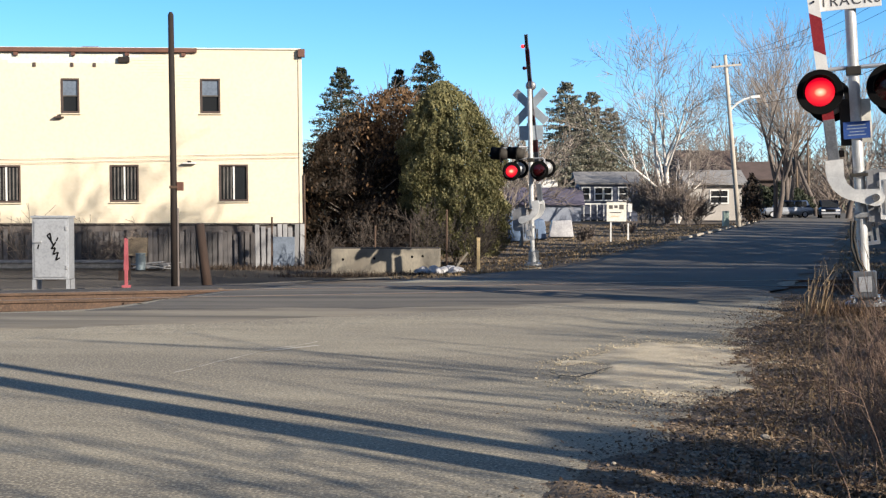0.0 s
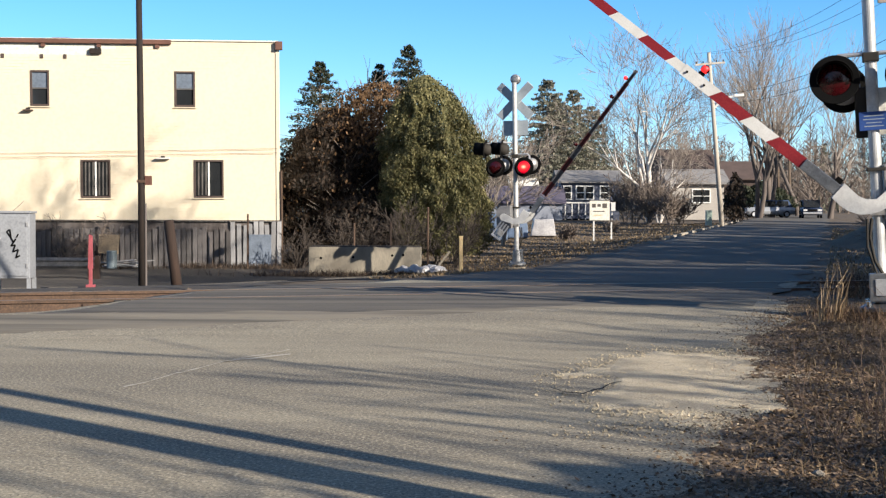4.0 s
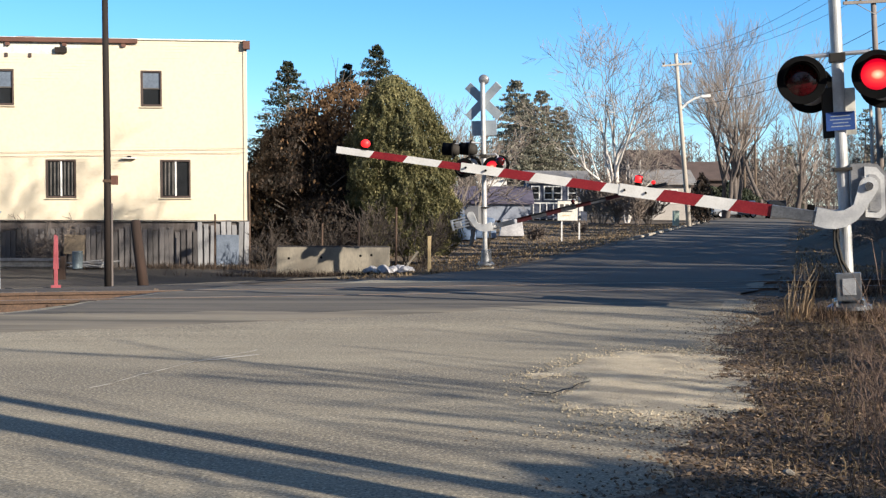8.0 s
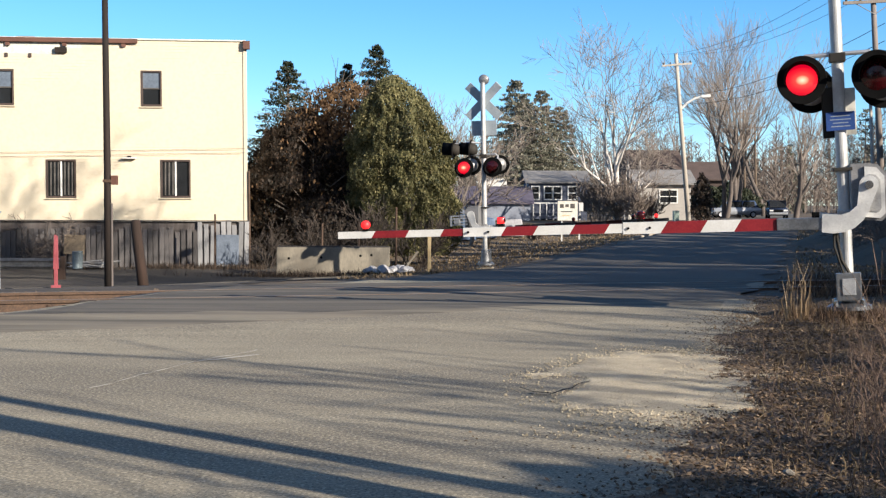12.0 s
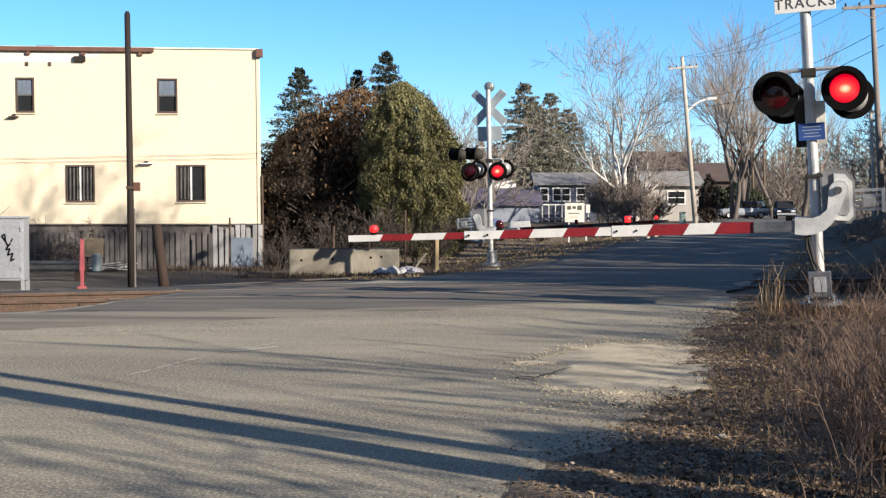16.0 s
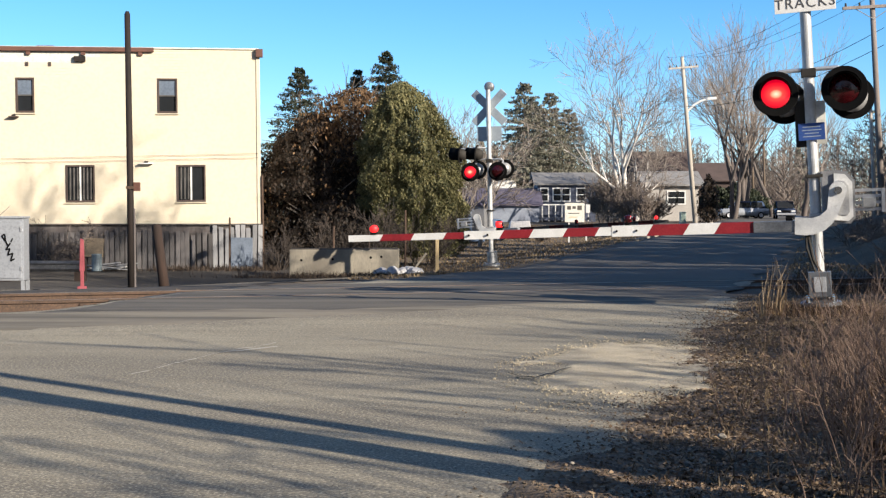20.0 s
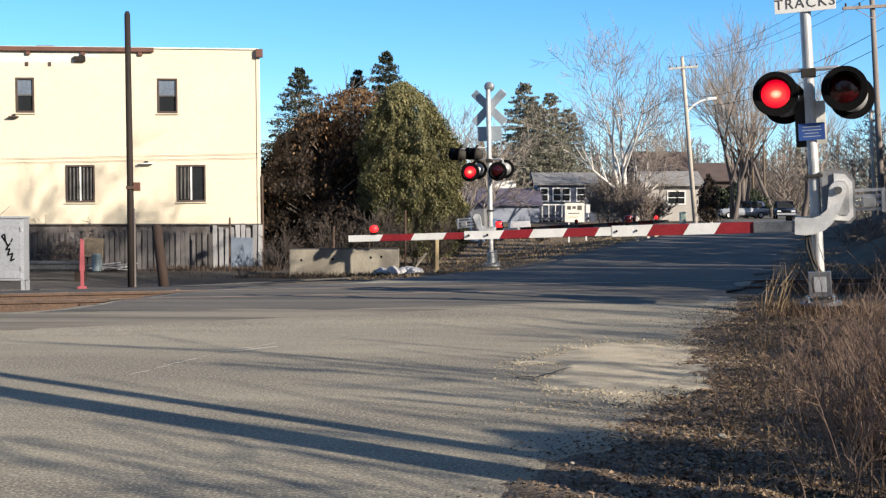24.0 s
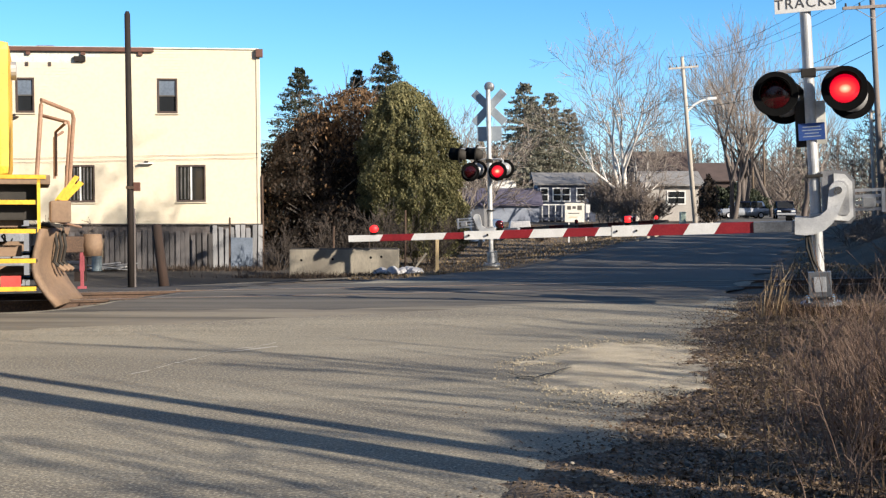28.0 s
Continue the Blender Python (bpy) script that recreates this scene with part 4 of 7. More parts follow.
    part("door_frame", prism(bmesh.new(), [(0.24, -0.25), (0.33, -0.26), (0.355, -0.22), (0.355, 0.08), (0.31, 0.14), (0.24, 0.15)], -0.042, -0.031), M_CAST, mech)
    for z in (-0.2, 0.1):
        part("door_hinge", boxed(0.165, 0.2, -0.045, -0.002, z - 0.03, z + 0.03, 0.006), M_JBOX, mech)
    part("mechanism_clamp", boxed(-0.075, 0.16, -0.085, 0.085, 1.08, 1.14, 0.012), M_CAST, sig)
    part("mechanism_clamp", boxed(-0.1, 0.1, -0.1, 0.09, 1.56, 1.6, 0.012), M_LDARK, sig)
    return sig, heads


# where one stripe of the near arm ends and the next begins, out from the pivot
NEAR_MARKS = [-0.86, -1.286, -1.652, -2.088, -2.546, -2.726, -3.122, -3.546, -3.918, -4.396, -4.652, -5.074, -5.488, -5.93]
RED_FROM = (-0.86, -1.652, -2.726, -3.546, -4.396, -5.074)


def gate_arm(name, label, is_near):
    """Arm in its own space: the pivot at the origin, the arm to -x."""
    arm = thing(name, label, "gate arm", group="gate arms")
    bend = [(-0.03, -0.22), (-0.11, -0.29), (-0.2, -0.315), (-0.395, -0.3), (-0.4, -0.5), (-0.28, -0.515), (-0.17, -0.505), (-0.06, -0.46), (0.03, -0.38), (0.08, -0.3)]
    out = [(0.095 + 0.1 * math.cos(t), 0.1 * math.sin(t)) for t in [radians(-20 + 22 * i) for i in range(10)]] + [(-0.01, -0.05)] + bend
    for y0, y1 in ((-0.19, -0.12), (0.5, 0.56)):
        b = part("bracket", prism(bmesh.new(), out, y0, y1), M_BRACKET, arm, "curved silver bracket of the arm")
    part("pivot_bolt", tubed([(0.095, -0.225, 0), (0.095, -0.185, 0)], 0.045, 14), M_CHROME, arm, "shiny steel pivot bolt")
    part("channel", boxed(-0.87, -0.39, -0.175, -0.06, -0.47, -0.34, 0.01), M_JBOX, arm, "grey steel channel at the foot of the arm")
    # counterweight frame on the other side of the pivot
    for z0 in (-0.26, -0.18, -0.1, -0.03):
        part("weight_bar", boxed(0.2, 0.66, 0.5, 0.54, z0, z0 + 0.035), M_GALV, arm, "counterweight bar")
    part("weight_end", boxed(0.62, 0.66, 0.46, 0.58, -0.28, 0.0), M_GALV, arm)
    part("counterweight", boxed(0.4, 0.55, 0.46, 0.58, -0.22, -0.1, 0.01), M_CAST, arm, "cast counterweight block")
    part("tie_bar", boxed(-0.37, -0.30, -0.125, 0.52, -0.45, -0.38), M_ALU, arm)
    part("spring_lug", boxed(-0.5, -0.42, -0.15, -0.08, -0.34, -0.28, 0.01), M_BLACK, arm)
    # striped arm in three telescoping lengths
    zc = -0.405
    joints = (-2.546, -4.396)
    marks = NEAR_MARKS if is_near else [-0.94 - 0.406 * i for i in range(11)]
    end = marks[-1]
    for k, (a, b) in enumerate(zip(marks, marks[1:])):
        sect = sum(1 for j in joints if (a + b) / 2 < j)
        h, d = ((0.066, 0.035), (0.052, 0.03), (0.041, 0.024))[sect]
        bm = bmesh.new()
        if not is_near:
            # seen from behind: an open channel with deep lips
            box(bm, b, a, -0.155, -0.148, zc - h, zc + h)
            box(bm, b, a, -0.148, -0.06, zc + h - 0.007, zc + h)
            box(bm, b, a, -0.148, -0.06, zc - h, zc - h + 0.007)
            part("stripe", bm, M_REDBACK if k % 2 == 0 else M_SLATE, arm, "dull red back of a stripe, darkened for shade" if k % 2 == 0 else "dull grey back of a stripe, darkened for shade")
            continue
        red = a in RED_FROM
        s0 = 0 if k == 0 or a in joints else h * 1.25
        s1 = 0 if b in joints or b == end else h * 1.25
        vs = [bm.verts.new(v) for v in ((a + s0 * 0.5, -0.12 - d, zc + h), (b + s1 * 0.5, -0.12 - d, zc + h), (b - s1 * 0.5, -0.12 - d, zc - h), (a - s0 * 0.5, -0.12 - d, zc - h),
                                        (a + s0 * 0.5, -0.12 + d, zc + h), (b + s1 * 0.5, -0.12 + d, zc + h), (b - s1 * 0.5, -0.12 + d, zc - h), (a - s0 * 0.5, -0.12 + d, zc - h))]
        for f in ((0, 1, 2, 3), (7, 6, 5, 4), (0, 4, 5, 1), (3, 2, 6, 7), (1, 5, 6, 2), (0, 3, 7, 4)):
            bm.faces.new([vs[i] for i in f])
        bmesh.ops.recalc_face_normals(bm, faces=bm.faces[:])
        part("stripe", bm, M_RED if red else M_WHITE, arm, "dark red stripe" if red else "white stripe")
    for i, j in enumerate(joints):
        for dx in (0.06, 0.3):
            part("joint_bolt", tubed([(j + dx, -0.172, zc), (j + dx, -0.14, zc)], 0.014, 6), M_BLACK, arm)
    lamps = []
    for i, lx in enumerate((-2.35, -3.95, end + 0.34) if is_near else (-2.52, -4.08, end + 0.32)):
        h = (0.066, 0.052, 0.041)[i]
        body = part("arm_lamp", boxed(lx - 0.035, lx + 0.035, -0.15, -0.08, zc + h, zc + h + 0.03), M_BLACK, arm, "small red lamp on the arm")
        bm = lathe(bmesh.new(), [(0.0, -0.05), (0.045, -0.045), (0.052, 0.0), (0.045, 0.045), (0.0, 0.05)], 16, Matrix.Translation((lx, -0.115, zc + h + 0.075)) @ pose(0, 0, 0, 90))
        smooth(part("lamp_lens", bm, M_LENS if i < 2 else M_SMALLGLOW, body, "small round red lens"))
        if i < 2:
            bm = lathe(bmesh.new(), [(0.0, -0.04), (0.04, -0.036), (0.046, 0.0), (0.04, 0.036), (0.0, 0.04)], 16)
            g = smooth(part("lit_element", bm, M_SMALLGLOW, body, "glowing red light element"))
            lamps.append((i, g, (lx, -0.115, zc + h + 0.075)))
    return arm, lamps


NEAR_M = Matrix.Translation((4.47, 15.33, 0.06)) @ pose(0, 0, 0, 0, -3.6, 0) @ pose(0, 0, 0, 0, 0, -14.9)
FAR_M = Matrix.Translation((1.34, 35.9, -0.375)) @ pose(0, 0, 0, 0, -1.2, 0) @ pose(0, 0, 0, 0, 0, 165.1)
near_signal, near_heads = crossing_signal("crossing_signal", "silver crossing signal mast with red flashing lamps at the roadside", (4.47, 15.33, 0.06), -14.9, -3.6, True)
far_signal, far_heads = crossing_signal("crossing_signal", "silver crossing signal mast with bell and crossbuck beyond the track", (1.34, 35.9, -0.375), 165.1, -1.2, False)
near_arm, near_arm_lamps = gate_arm("gate_arm", "red and white striped crossing gate arm coming down", True)
far_arm, far_arm_lamps = gate_arm("gate_arm", "striped crossing gate arm of the far signal", False)
# ---------------------------------------------------------------- cream building
building = thing("building", "two-storey cream clapboard building with damaged eaves", "building", m=Matrix.Translation((-6.33, 45.1, 0)) @ pose(0, 0, 0, 0, -0.35, 8.0))
L, D, TOP, BOT, GND = 18.0, 11.0, 6.74, 0.74, -1.1
wins = [(2.8, 3.42, 4.58, 5.71, 0), (7.55, 8.1, 4.58, 5.7, 0), (12.2, 12.78, 4.58, 5.7, 0), (1.88, 2.81, 1.54, 2.75, 1), (5.6, 6.51, 1.54, 2.75, 1), (9.54, 10.45, 1.54, 2.75, 1), (13.2, 14.1, 1.54, 2.75, 1)]


def wall_with_holes(bm, x0, x1, z0, z1, y0, y1, holes):
    xs = sorted({x0, x1, *[h[0] for h in holes], *[h[1] for h in holes]})
    zs = sorted({z0, z1, *[h[2] for h in holes], *[h[3] for h in holes]})
    for a, b in zip(xs, xs[1:]):
        for c, d in zip(zs, zs[1:]):
            if not any(h[0] <= (a + b) / 2 <= h[1] and h[2] <= (c + d) / 2 <= h[3] for h in holes):
                box(bm, a, b, y0, y1, c, d)
    bmesh.ops.remove_doubles(bm, verts=bm.verts[:], dist=1e-4)
    return bm


holes = [(-b, -a, c, d) for a, b, c, d, _ in wins]
part("front_wall", wall_with_holes(bmesh.new(), -L, 0, GND, TOP, 0.03, 0.2, holes), M_SHEATH, building, "pale sheathing board behind the siding")
part("side_wall", boxed(-0.2, 0, 0.2, D, GND, TOP), M_SIDING, building, "cream clapboard side wall")
part("side_wall", boxed(-L, -L + 0.2, 0.2, D, GND, TOP), M_SIDING, building)
part("back_wall", boxed(-L, 0, D, D + 0.2, GND, TOP), M_SIDING, building)
part("roof", boxed(-L - 0.15, 0.0, -0.03, D + 0.3, TOP, TOP + 0.05, 0.01), M_SHEATH, building, "flat roof with pale bare edge")
# clapboards, each lapping the one below
step = 0.102
z = BOT
k = 0
random.seed(11)
while z < TOP - 0.02:
    z1 = min(z + step, TOP)
    # boards are torn off below the eaves over the left part
    row_from_top = (TOP - z) / step
    spans = [(-L, 0.0)]
    if row_from_top < 5.6:
        stop = -4.6 + 0.75 * (row_from_top - 1) * -0.55 if row_from_top > 1 else -3.6
        spans = [(stop, 0.0)]
        if 3.0 < row_from_top < 5.6:
            spans += [(-L, -9.6 + 0.5 * math.sin(k))] + ([(-9.2, -6.4)] if row_from_top > 5 else [])
    for a, b in spans:
        cuts = sorted({a, b, *[x for h in holes if h[2] < z1 and h[3] > z for x in (h[0] - 0.026, h[1] + 0.026) if a < x < b]})
        bm = bmesh.new()
        for c, d in zip(cuts, cuts[1:]):
            mid = (c + d) / 2
            if any(h[0] - 0.026 <= mid <= h[1] + 0.026 and h[2] < z1 and h[3] > z for h in holes):
                continue
            vs = [bm.verts.new(v) for v in ((c, 0.018, z), (d, 0.018, z), (d, 0.027, z1), (c, 0.027, z1), (c, 0.029, z), (d, 0.029, z))]
            bm.faces.new(vs[:4])
            bm.faces.new((vs[0], vs[4], vs[5], vs[1]))
        if len(bm.verts):
            part("clapboard", bm, M_SIDING, building)
        else:
            bm.free()
    z += step
    k += 1
part("corner_board", boxed(-0.09, 0.03, -0.01, 0.03, BOT - 0.1, TOP - 0.05), M_SIDING, building, "cream corner board with rust at the foot")
part("gutter", boxed(-L, -3.55, -0.1, -0.002, TOP - 0.12, TOP + 0.03, 0.02), M_TRIM, building, "brown gutter, broken off at one end")
part("eaves_bracket", boxed(-0.1, 0.14, -0.14, 0.1, TOP - 0.26, TOP + 0.02, 0.02), M_TRIM, building, "brown boxed end of the eaves")
for x in (-4.0, -5.9, -7.7, -9.6):
    part("gutter_strap", boxed(x - 0.07, x + 0.07, -0.06, -0.004, TOP - 0.24, TOP - 0.12), M_TRIM, building)
part("vent_box", boxed(-6.2, -5.82, -0.1, 0.0, TOP - 0.46, TOP - 0.28, 0.01), M_POLE, building, "dark box under the eaves")
for x in (-7.0, -7.75, -9.0):
    part("batten_end", boxed(x - 0.05, x + 0.05, -0.01, 0.01, TOP - 0.62, TOP - 0.48), M_WFRAME, building)
part("roof_lump", boxed(-7.6, -7.0, 1.0, 1.5, TOP + 0.08, TOP + 0.2, 0.03), M_TRIM, building)
# windows
for a, b, c, d, kind in wins:
    w = new("window")
    w.parent = building
    w.matrix_local = Matrix.Translation((-(a + b) / 2, 0.0, c))
    W, Hh = b - a, d - c
    bm = bmesh.new()
    for x0, x1, z0, z1 in ((-W / 2 - 0.025, -W / 2 + 0.03, -0.03, Hh + 0.025), (W / 2 - 0.03, W / 2 + 0.025, -0.03, Hh + 0.025), (-W / 2 + 0.03, W / 2 - 0.03, -0.03, 0.03), (-W / 2 + 0.03, W / 2 - 0.03, Hh - 0.03, Hh + 0.025)):
        box(bm, x0, x1, -0.005, 0.1, z0, z1)
    part("window_frame", bm, M_WFRAME, w, "brown window frame")
    part("window_sill", boxed(-W / 2 - 0.07, W / 2 + 0.07, -0.04, 0.03, -0.075, -0.045), M_SIDING, w)
    if kind:
        for s in (-1, 1):
            x0, x1 = (-W / 2 + 0.03, -0.02) if s < 0 else (0.02, W / 2 - 0.03)
            part("pane", boxed(x0, x1, 0.055, 0.06, 0.03, Hh - 0.03), M_GLASS, w, "dark window pane")
            for t in range(3):
                cx = x0 + (x1 - x0) * (0.2 + 0.3 * t)
                if (a, s) != (1.88, 1):
                    part("curtain_fold", tubed([(cx, 0.05, 0.06), (cx + 0.01, 0.05, Hh - 0.06)], 0.03, 6), M_CURTAIN, w)
        part("mullion", boxed(-0.028, 0.028, 0.02, 0.06, 0.0, Hh), M_WHITE, w, "pale centre mullion")
    else:
        # the sky's reflection is put into the upper pane's pale blue
        part("pane", boxed(-W / 2 + 0.03, W / 2 - 0.03, 0.05, 0.055, Hh / 2, Hh - 0.03), M_SKYPANE, w, "upper window pane with the sky's reflection in its colour")
        part("pane", boxed(-W / 2 + 0.03, W / 2 - 0.03, 0.065, 0.07, 0.03, Hh / 2), M_GLASS, w, "dark window pane")
        part("meeting_rail", boxed(-W / 2 + 0.03, W / 2 - 0.03, 0.03, 0.06, Hh / 2 - 0.025, Hh / 2 + 0.02), M_CURTAIN, w)
# lamps and wires on the wall
for x, z, s in ((-8.2, 4.38, 1.0), (-3.85, 2.8, 1.4)):
    wl_ = part("wall_lamp", boxed(x - 0.16 * s, x + 0.16 * s, -0.16, 0.012, z, z + 0.045, 0.015), M_WFRAME if s == 1.0 else M_WHITE, building, "small wall lamp")
    part("lamp_cap", boxed(x - 0.06, x + 0.06, -0.1, 0.012, z + 0.045, z + 0.1, 0.01), M_POLE, wl_)
for dz in (0.0, 0.14):
    part("wire", tubed([(-L, -0.05, 2.78 + dz), (-9, -0.05, 2.84 + dz), (-5, -0.05, 2.92 + dz), (-0.05, -0.05, 3.02 + dz)], 0.006, 5), M_TRIM, building, "slack cable along the wall")
part("corner_pipe", tubed([(0.08, -0.03, -0.9), (0.08, -0.03, 0.8), (0.07, -0.03, 2.4)], 0.04, 8), M_RUST, building, "rusty pipe at the corner")

# ---------------------------------------------------------------- fence before it
random.seed(5)
fence = thing("fence", "weathered grey board fence with gaps between pickets", "fence", m=Matrix.Translation((-6.12, 44.0, 0)) @ pose(0, 0, 0, 0, 0, 3.0))
fz0 = -0.82
for z0 in (-0.45, 0.35):
    part("fence_rail", boxed(-12.5, 0, 0.02, 0.07, z0, z0 + 0.09), M_FENCE, fence)
part("backing", boxed(-12.5, 0, 0.075, 0.1, fz0, 0.71), M_FENCE, fence, "grey plywood backing of the fence")
part("cap_rail", boxed(-12.5, 0.02, -0.03, 0.1, 0.715, 0.75), M_FENCE, fence)
x = 0.0
protos = {}
while x > -12.4:
    light = x > -1.6
    key = (light, random.randrange(5))
    wd = 0.145
    if key not in protos:
        h = 0.42 + 0.05 * key[1] + (0.18 if light else 0)
        protos[key] = part("picket", boxed(-wd / 2, wd / 2, -0.02, 0.018, 0, h - fz0 - 0.05, 0.004), M_FENCE2 if light else M_PICKET, fence)
        pk = protos[key]
    else:
        pk = new("picket", protos[key].data)
        pk.parent = fence
    pk.matrix_local = Matrix.Translation((x - wd / 2, random.uniform(-0.006, 0.004), fz0 + random.uniform(-0.03, 0.03))) @ pose(0, 0, 0, 0, random.uniform(-1.2, 1.2), 0)
    x -= wd + random.uniform(0.012, 0.06)
part("board_panel", boxed(-1.05, -0.32, -0.05, -0.024, -0.7, 0.28, 0.006), M_CAB2, fence, "blue-grey painted board leaning on the fence")
part("board_panel", boxed(-7.05, -6.25, -0.05, -0.024, -0.5, 0.12, 0.006), M_FENCE, fence, "brown plywood patch")
# ---------------------------------------------------------------- beside the track
pole = thing("signal_pole", "tall dark weathered pole beside the track", "pole", (-5.69, 23.7, gz(-5.69, 23.7)))
smooth(part("shaft", tubed([(0, 0, -0.3), (-0.01, 0, 2.0), (-0.04, 0, 4.95)], [0.068, 0.06, 0.052], 14), M_POLE, pole))
part("pole_cap", tubed([(-0.04, 0, 4.94), (-0.04, 0, 5.0)], [0.055, 0.03], 12), M_POLE, pole)
part("conduit", tubed([(0.075, -0.03, -0.2), (0.07, -0.03, 1.42)], 0.02, 8), M_FENCE, pole, "grey conduit strapped to the pole")
part("red_box", boxed(0.06, 0.17, -0.05, 0.04, 1.74, 1.9, 0.008), M_TRIM, pole, "small rusty red box")
part("strap", boxed(-0.075, 0.075, -0.07, 0.07, 1.78, 1.83), M_RUST, pole)
stub = thing("post_stub", "short thick brown wooden post stub", "post", (-5.2, 24.2, gz(-5.2, 24.2)), m=Matrix.Translation((-5.2, 24.2, gz(-5.2, 24.2))) @ pose(0, 0, 0, 0, -7, 0))
smooth(part("shaft", tubed([(0, 0, -0.3), (0, 0, 0.3), (0.0, 0, 1.12), (0, 0, 1.15)], [0.105, 0.095, 0.09, 0.07], 12), M_WOOD, stub))

cab = thing("equipment_cabinet", "white metal trackside cabinet with black scrawl, on legs", "cabinet", (-7.77, 23.2, gz(-7.77, 23.2)), rz=4)
part("body", boxed(-0.325, 0.325, -0.2, 0.2, 0.17, 1.27, 0.012), M_CAB, cab)
part("roof_cap", boxed(-0.345, 0.345, -0.225, 0.22, 1.272, 1.31, 0.01), M_CAB, cab)
door = part("door", boxed(-0.285, 0.285, -0.218, -0.202, 0.21, 1.22, 0.006), M_CAB, cab, "flat white door")
part("handle", boxed(-0.31, -0.15, -0.245, -0.219, 0.83, 0.86, 0.006), M_GALV, door)
part("hinge", boxed(0.27, 0.3, -0.235, -0.205, 1.05, 1.12), M_GALV, door)
part("hinge", boxed(0.27, 0.3, -0.235, -0.205, 0.35, 0.42), M_GALV, door)
scr = [(-0.05, 0.96, 0.0, 1.0), (0.0, 1.0, 0.02, 0.86), (0.02, 0.86, -0.05, 0.96), (0.0, 0.9, 0.06, 0.78), (0.06, 0.78, 0.1, 0.84), (0.1, 0.84, 0.02, 0.72), (0.02, 0.72, 0.09, 0.74), (0.09, 0.74, 0.05, 0.62), (0.05, 0.62, 0.14, 0.66), (0.14, 0.66, 0.1, 0.52), (0.1, 0.52, 0.17, 0.56), (0.11, 0.86, 0.14, 0.92), (-0.22, 0.72, -0.2, 0.8)]
for a, b, c, d in scr:
    part("scrawl", tubed([(a, -0.2195, b), (c, -0.2195, d)], 0.014, 5), M_BLACK, door, "black painted stroke")
for s in (-1, 1):
    for t in (-1, 1):
        part("leg", boxed(s * 0.3 - 0.03, s * 0.3 + 0.03, t * 0.17 - 0.03, t * 0.17 + 0.03, -0.2, 0.168), M_CAB, cab)

mk = thing("marker_post", "faded red plastic marker post", "marker post", (-6.45, 23.2, gz(-6.45, 23.2)))
part("post", boxed(-0.028, 0.028, -0.02, 0.02, -0.1, 0.55, 0.006), M_PINK, mk)
part("flag", prism(bmesh.new(), [(-0.04, 0.3), (0.04, 0.3), (0.03, 0.86), (-0.02, 0.88)], -0.026, 0.026), M_PINK, mk)
part("foot", boxed(-0.07, 0.07, -0.06, 0.06, -0.05, 0.03, 0.01), M_PINK, mk)

bk = thing("metal_drum", "small pale blue-grey metal drum", "drum", (-11.2, 42.0, gz(-11.2, 42.0) + 0.0))
smooth(part("body", lathe(bmesh.new(), [(0.0, 0.0), (0.16, 0.0), (0.166, 0.02), (0.16, 0.05), (0.16, 0.52), (0.168, 0.55), (0.15, 0.56), (0.14, 0.54), (0.0, 0.54)], 20), M_DRUM, bk))

gr = thing("guard_rail", "grey corrugated steel guard rail", "guard rail", (-10.3, 37.0, gz(-10.3, 37.0)), rz=2)
wave = [(0.0, -0.155), (0.03, -0.12), (0.075, -0.08), (0.03, -0.03), (0.03, 0.03), (0.075, 0.08), (0.03, 0.12), (0.0, 0.155)]
for i in range(3):
    bm = bmesh.new()
    for x0, x1 in ((-2.1 * (i + 1), -2.1 * i - 0.004),):
        ra = [bm.verts.new((x0, -a - 0.06, 0.42 + b)) for a, b in wave]
        rb = [bm.verts.new((x1, -a - 0.06, 0.42 + b)) for a, b in wave]
        for k in range(7):
            bm.faces.new((ra[k], rb[k], rb[k + 1], ra[k + 1]))
    bm2 = bmesh.ops.solidify(bm, geom=bm.faces[:], thickness=0.006)
    part("beam", bm, M_JBOX, gr)
for i in range(4):
    part("post", boxed(-2.1 * i - 0.2, -2.1 * i + 0.12, -0.05, 0.1, -0.5, 0.62), M_WOOD, gr, "dark timber post")

bl = thing("concrete_block", "long weathered concrete barrier block with drain holes", "concrete block", (-3.0, 39.7, gz(-3.0, 39.7) - 0.03), rz=1.5)
part("body", boxed(-1.66, 1.66, -0.35, 0.35, 0, 0.85, 0.04), M_CONC, bl)
part("top_lip", boxed(-1.64, 1.64, -0.33, 0.33, 0.845, 0.875, 0.012), M_CINDER, bl, "thin dark strip along the top")
for hx, hz in ((-1.3, 0.52), (-0.35, 0.55), (0.8, 0.6), (1.12, 0.62)):
    part("lifting_hole", tubed([(hx, -0.353, hz), (hx, -0.34, hz)], 0.04, 10), M_BLACK, bl)

yp = thing("yellow_post", "slim yellow marker post by the road", "post", (-0.16, 35.6, gz(-0.16, 35.6)))
part("shaft", boxed(-0.045, 0.045, -0.03, 0.03, -0.2, 0.9, 0.01), M_TAN, yp)
part("top_cap", boxed(-0.05, 0.05, -0.035, 0.035, 0.9, 0.94, 0.008), M_TAN, yp)

# plastic heap by the blocks
random.seed(3)
hp = thing("plastic_sheeting", "crumpled blue-white plastic sheeting on the ground", "litter", (-1.25, 38.6, gz(-1.25, 38.6)))
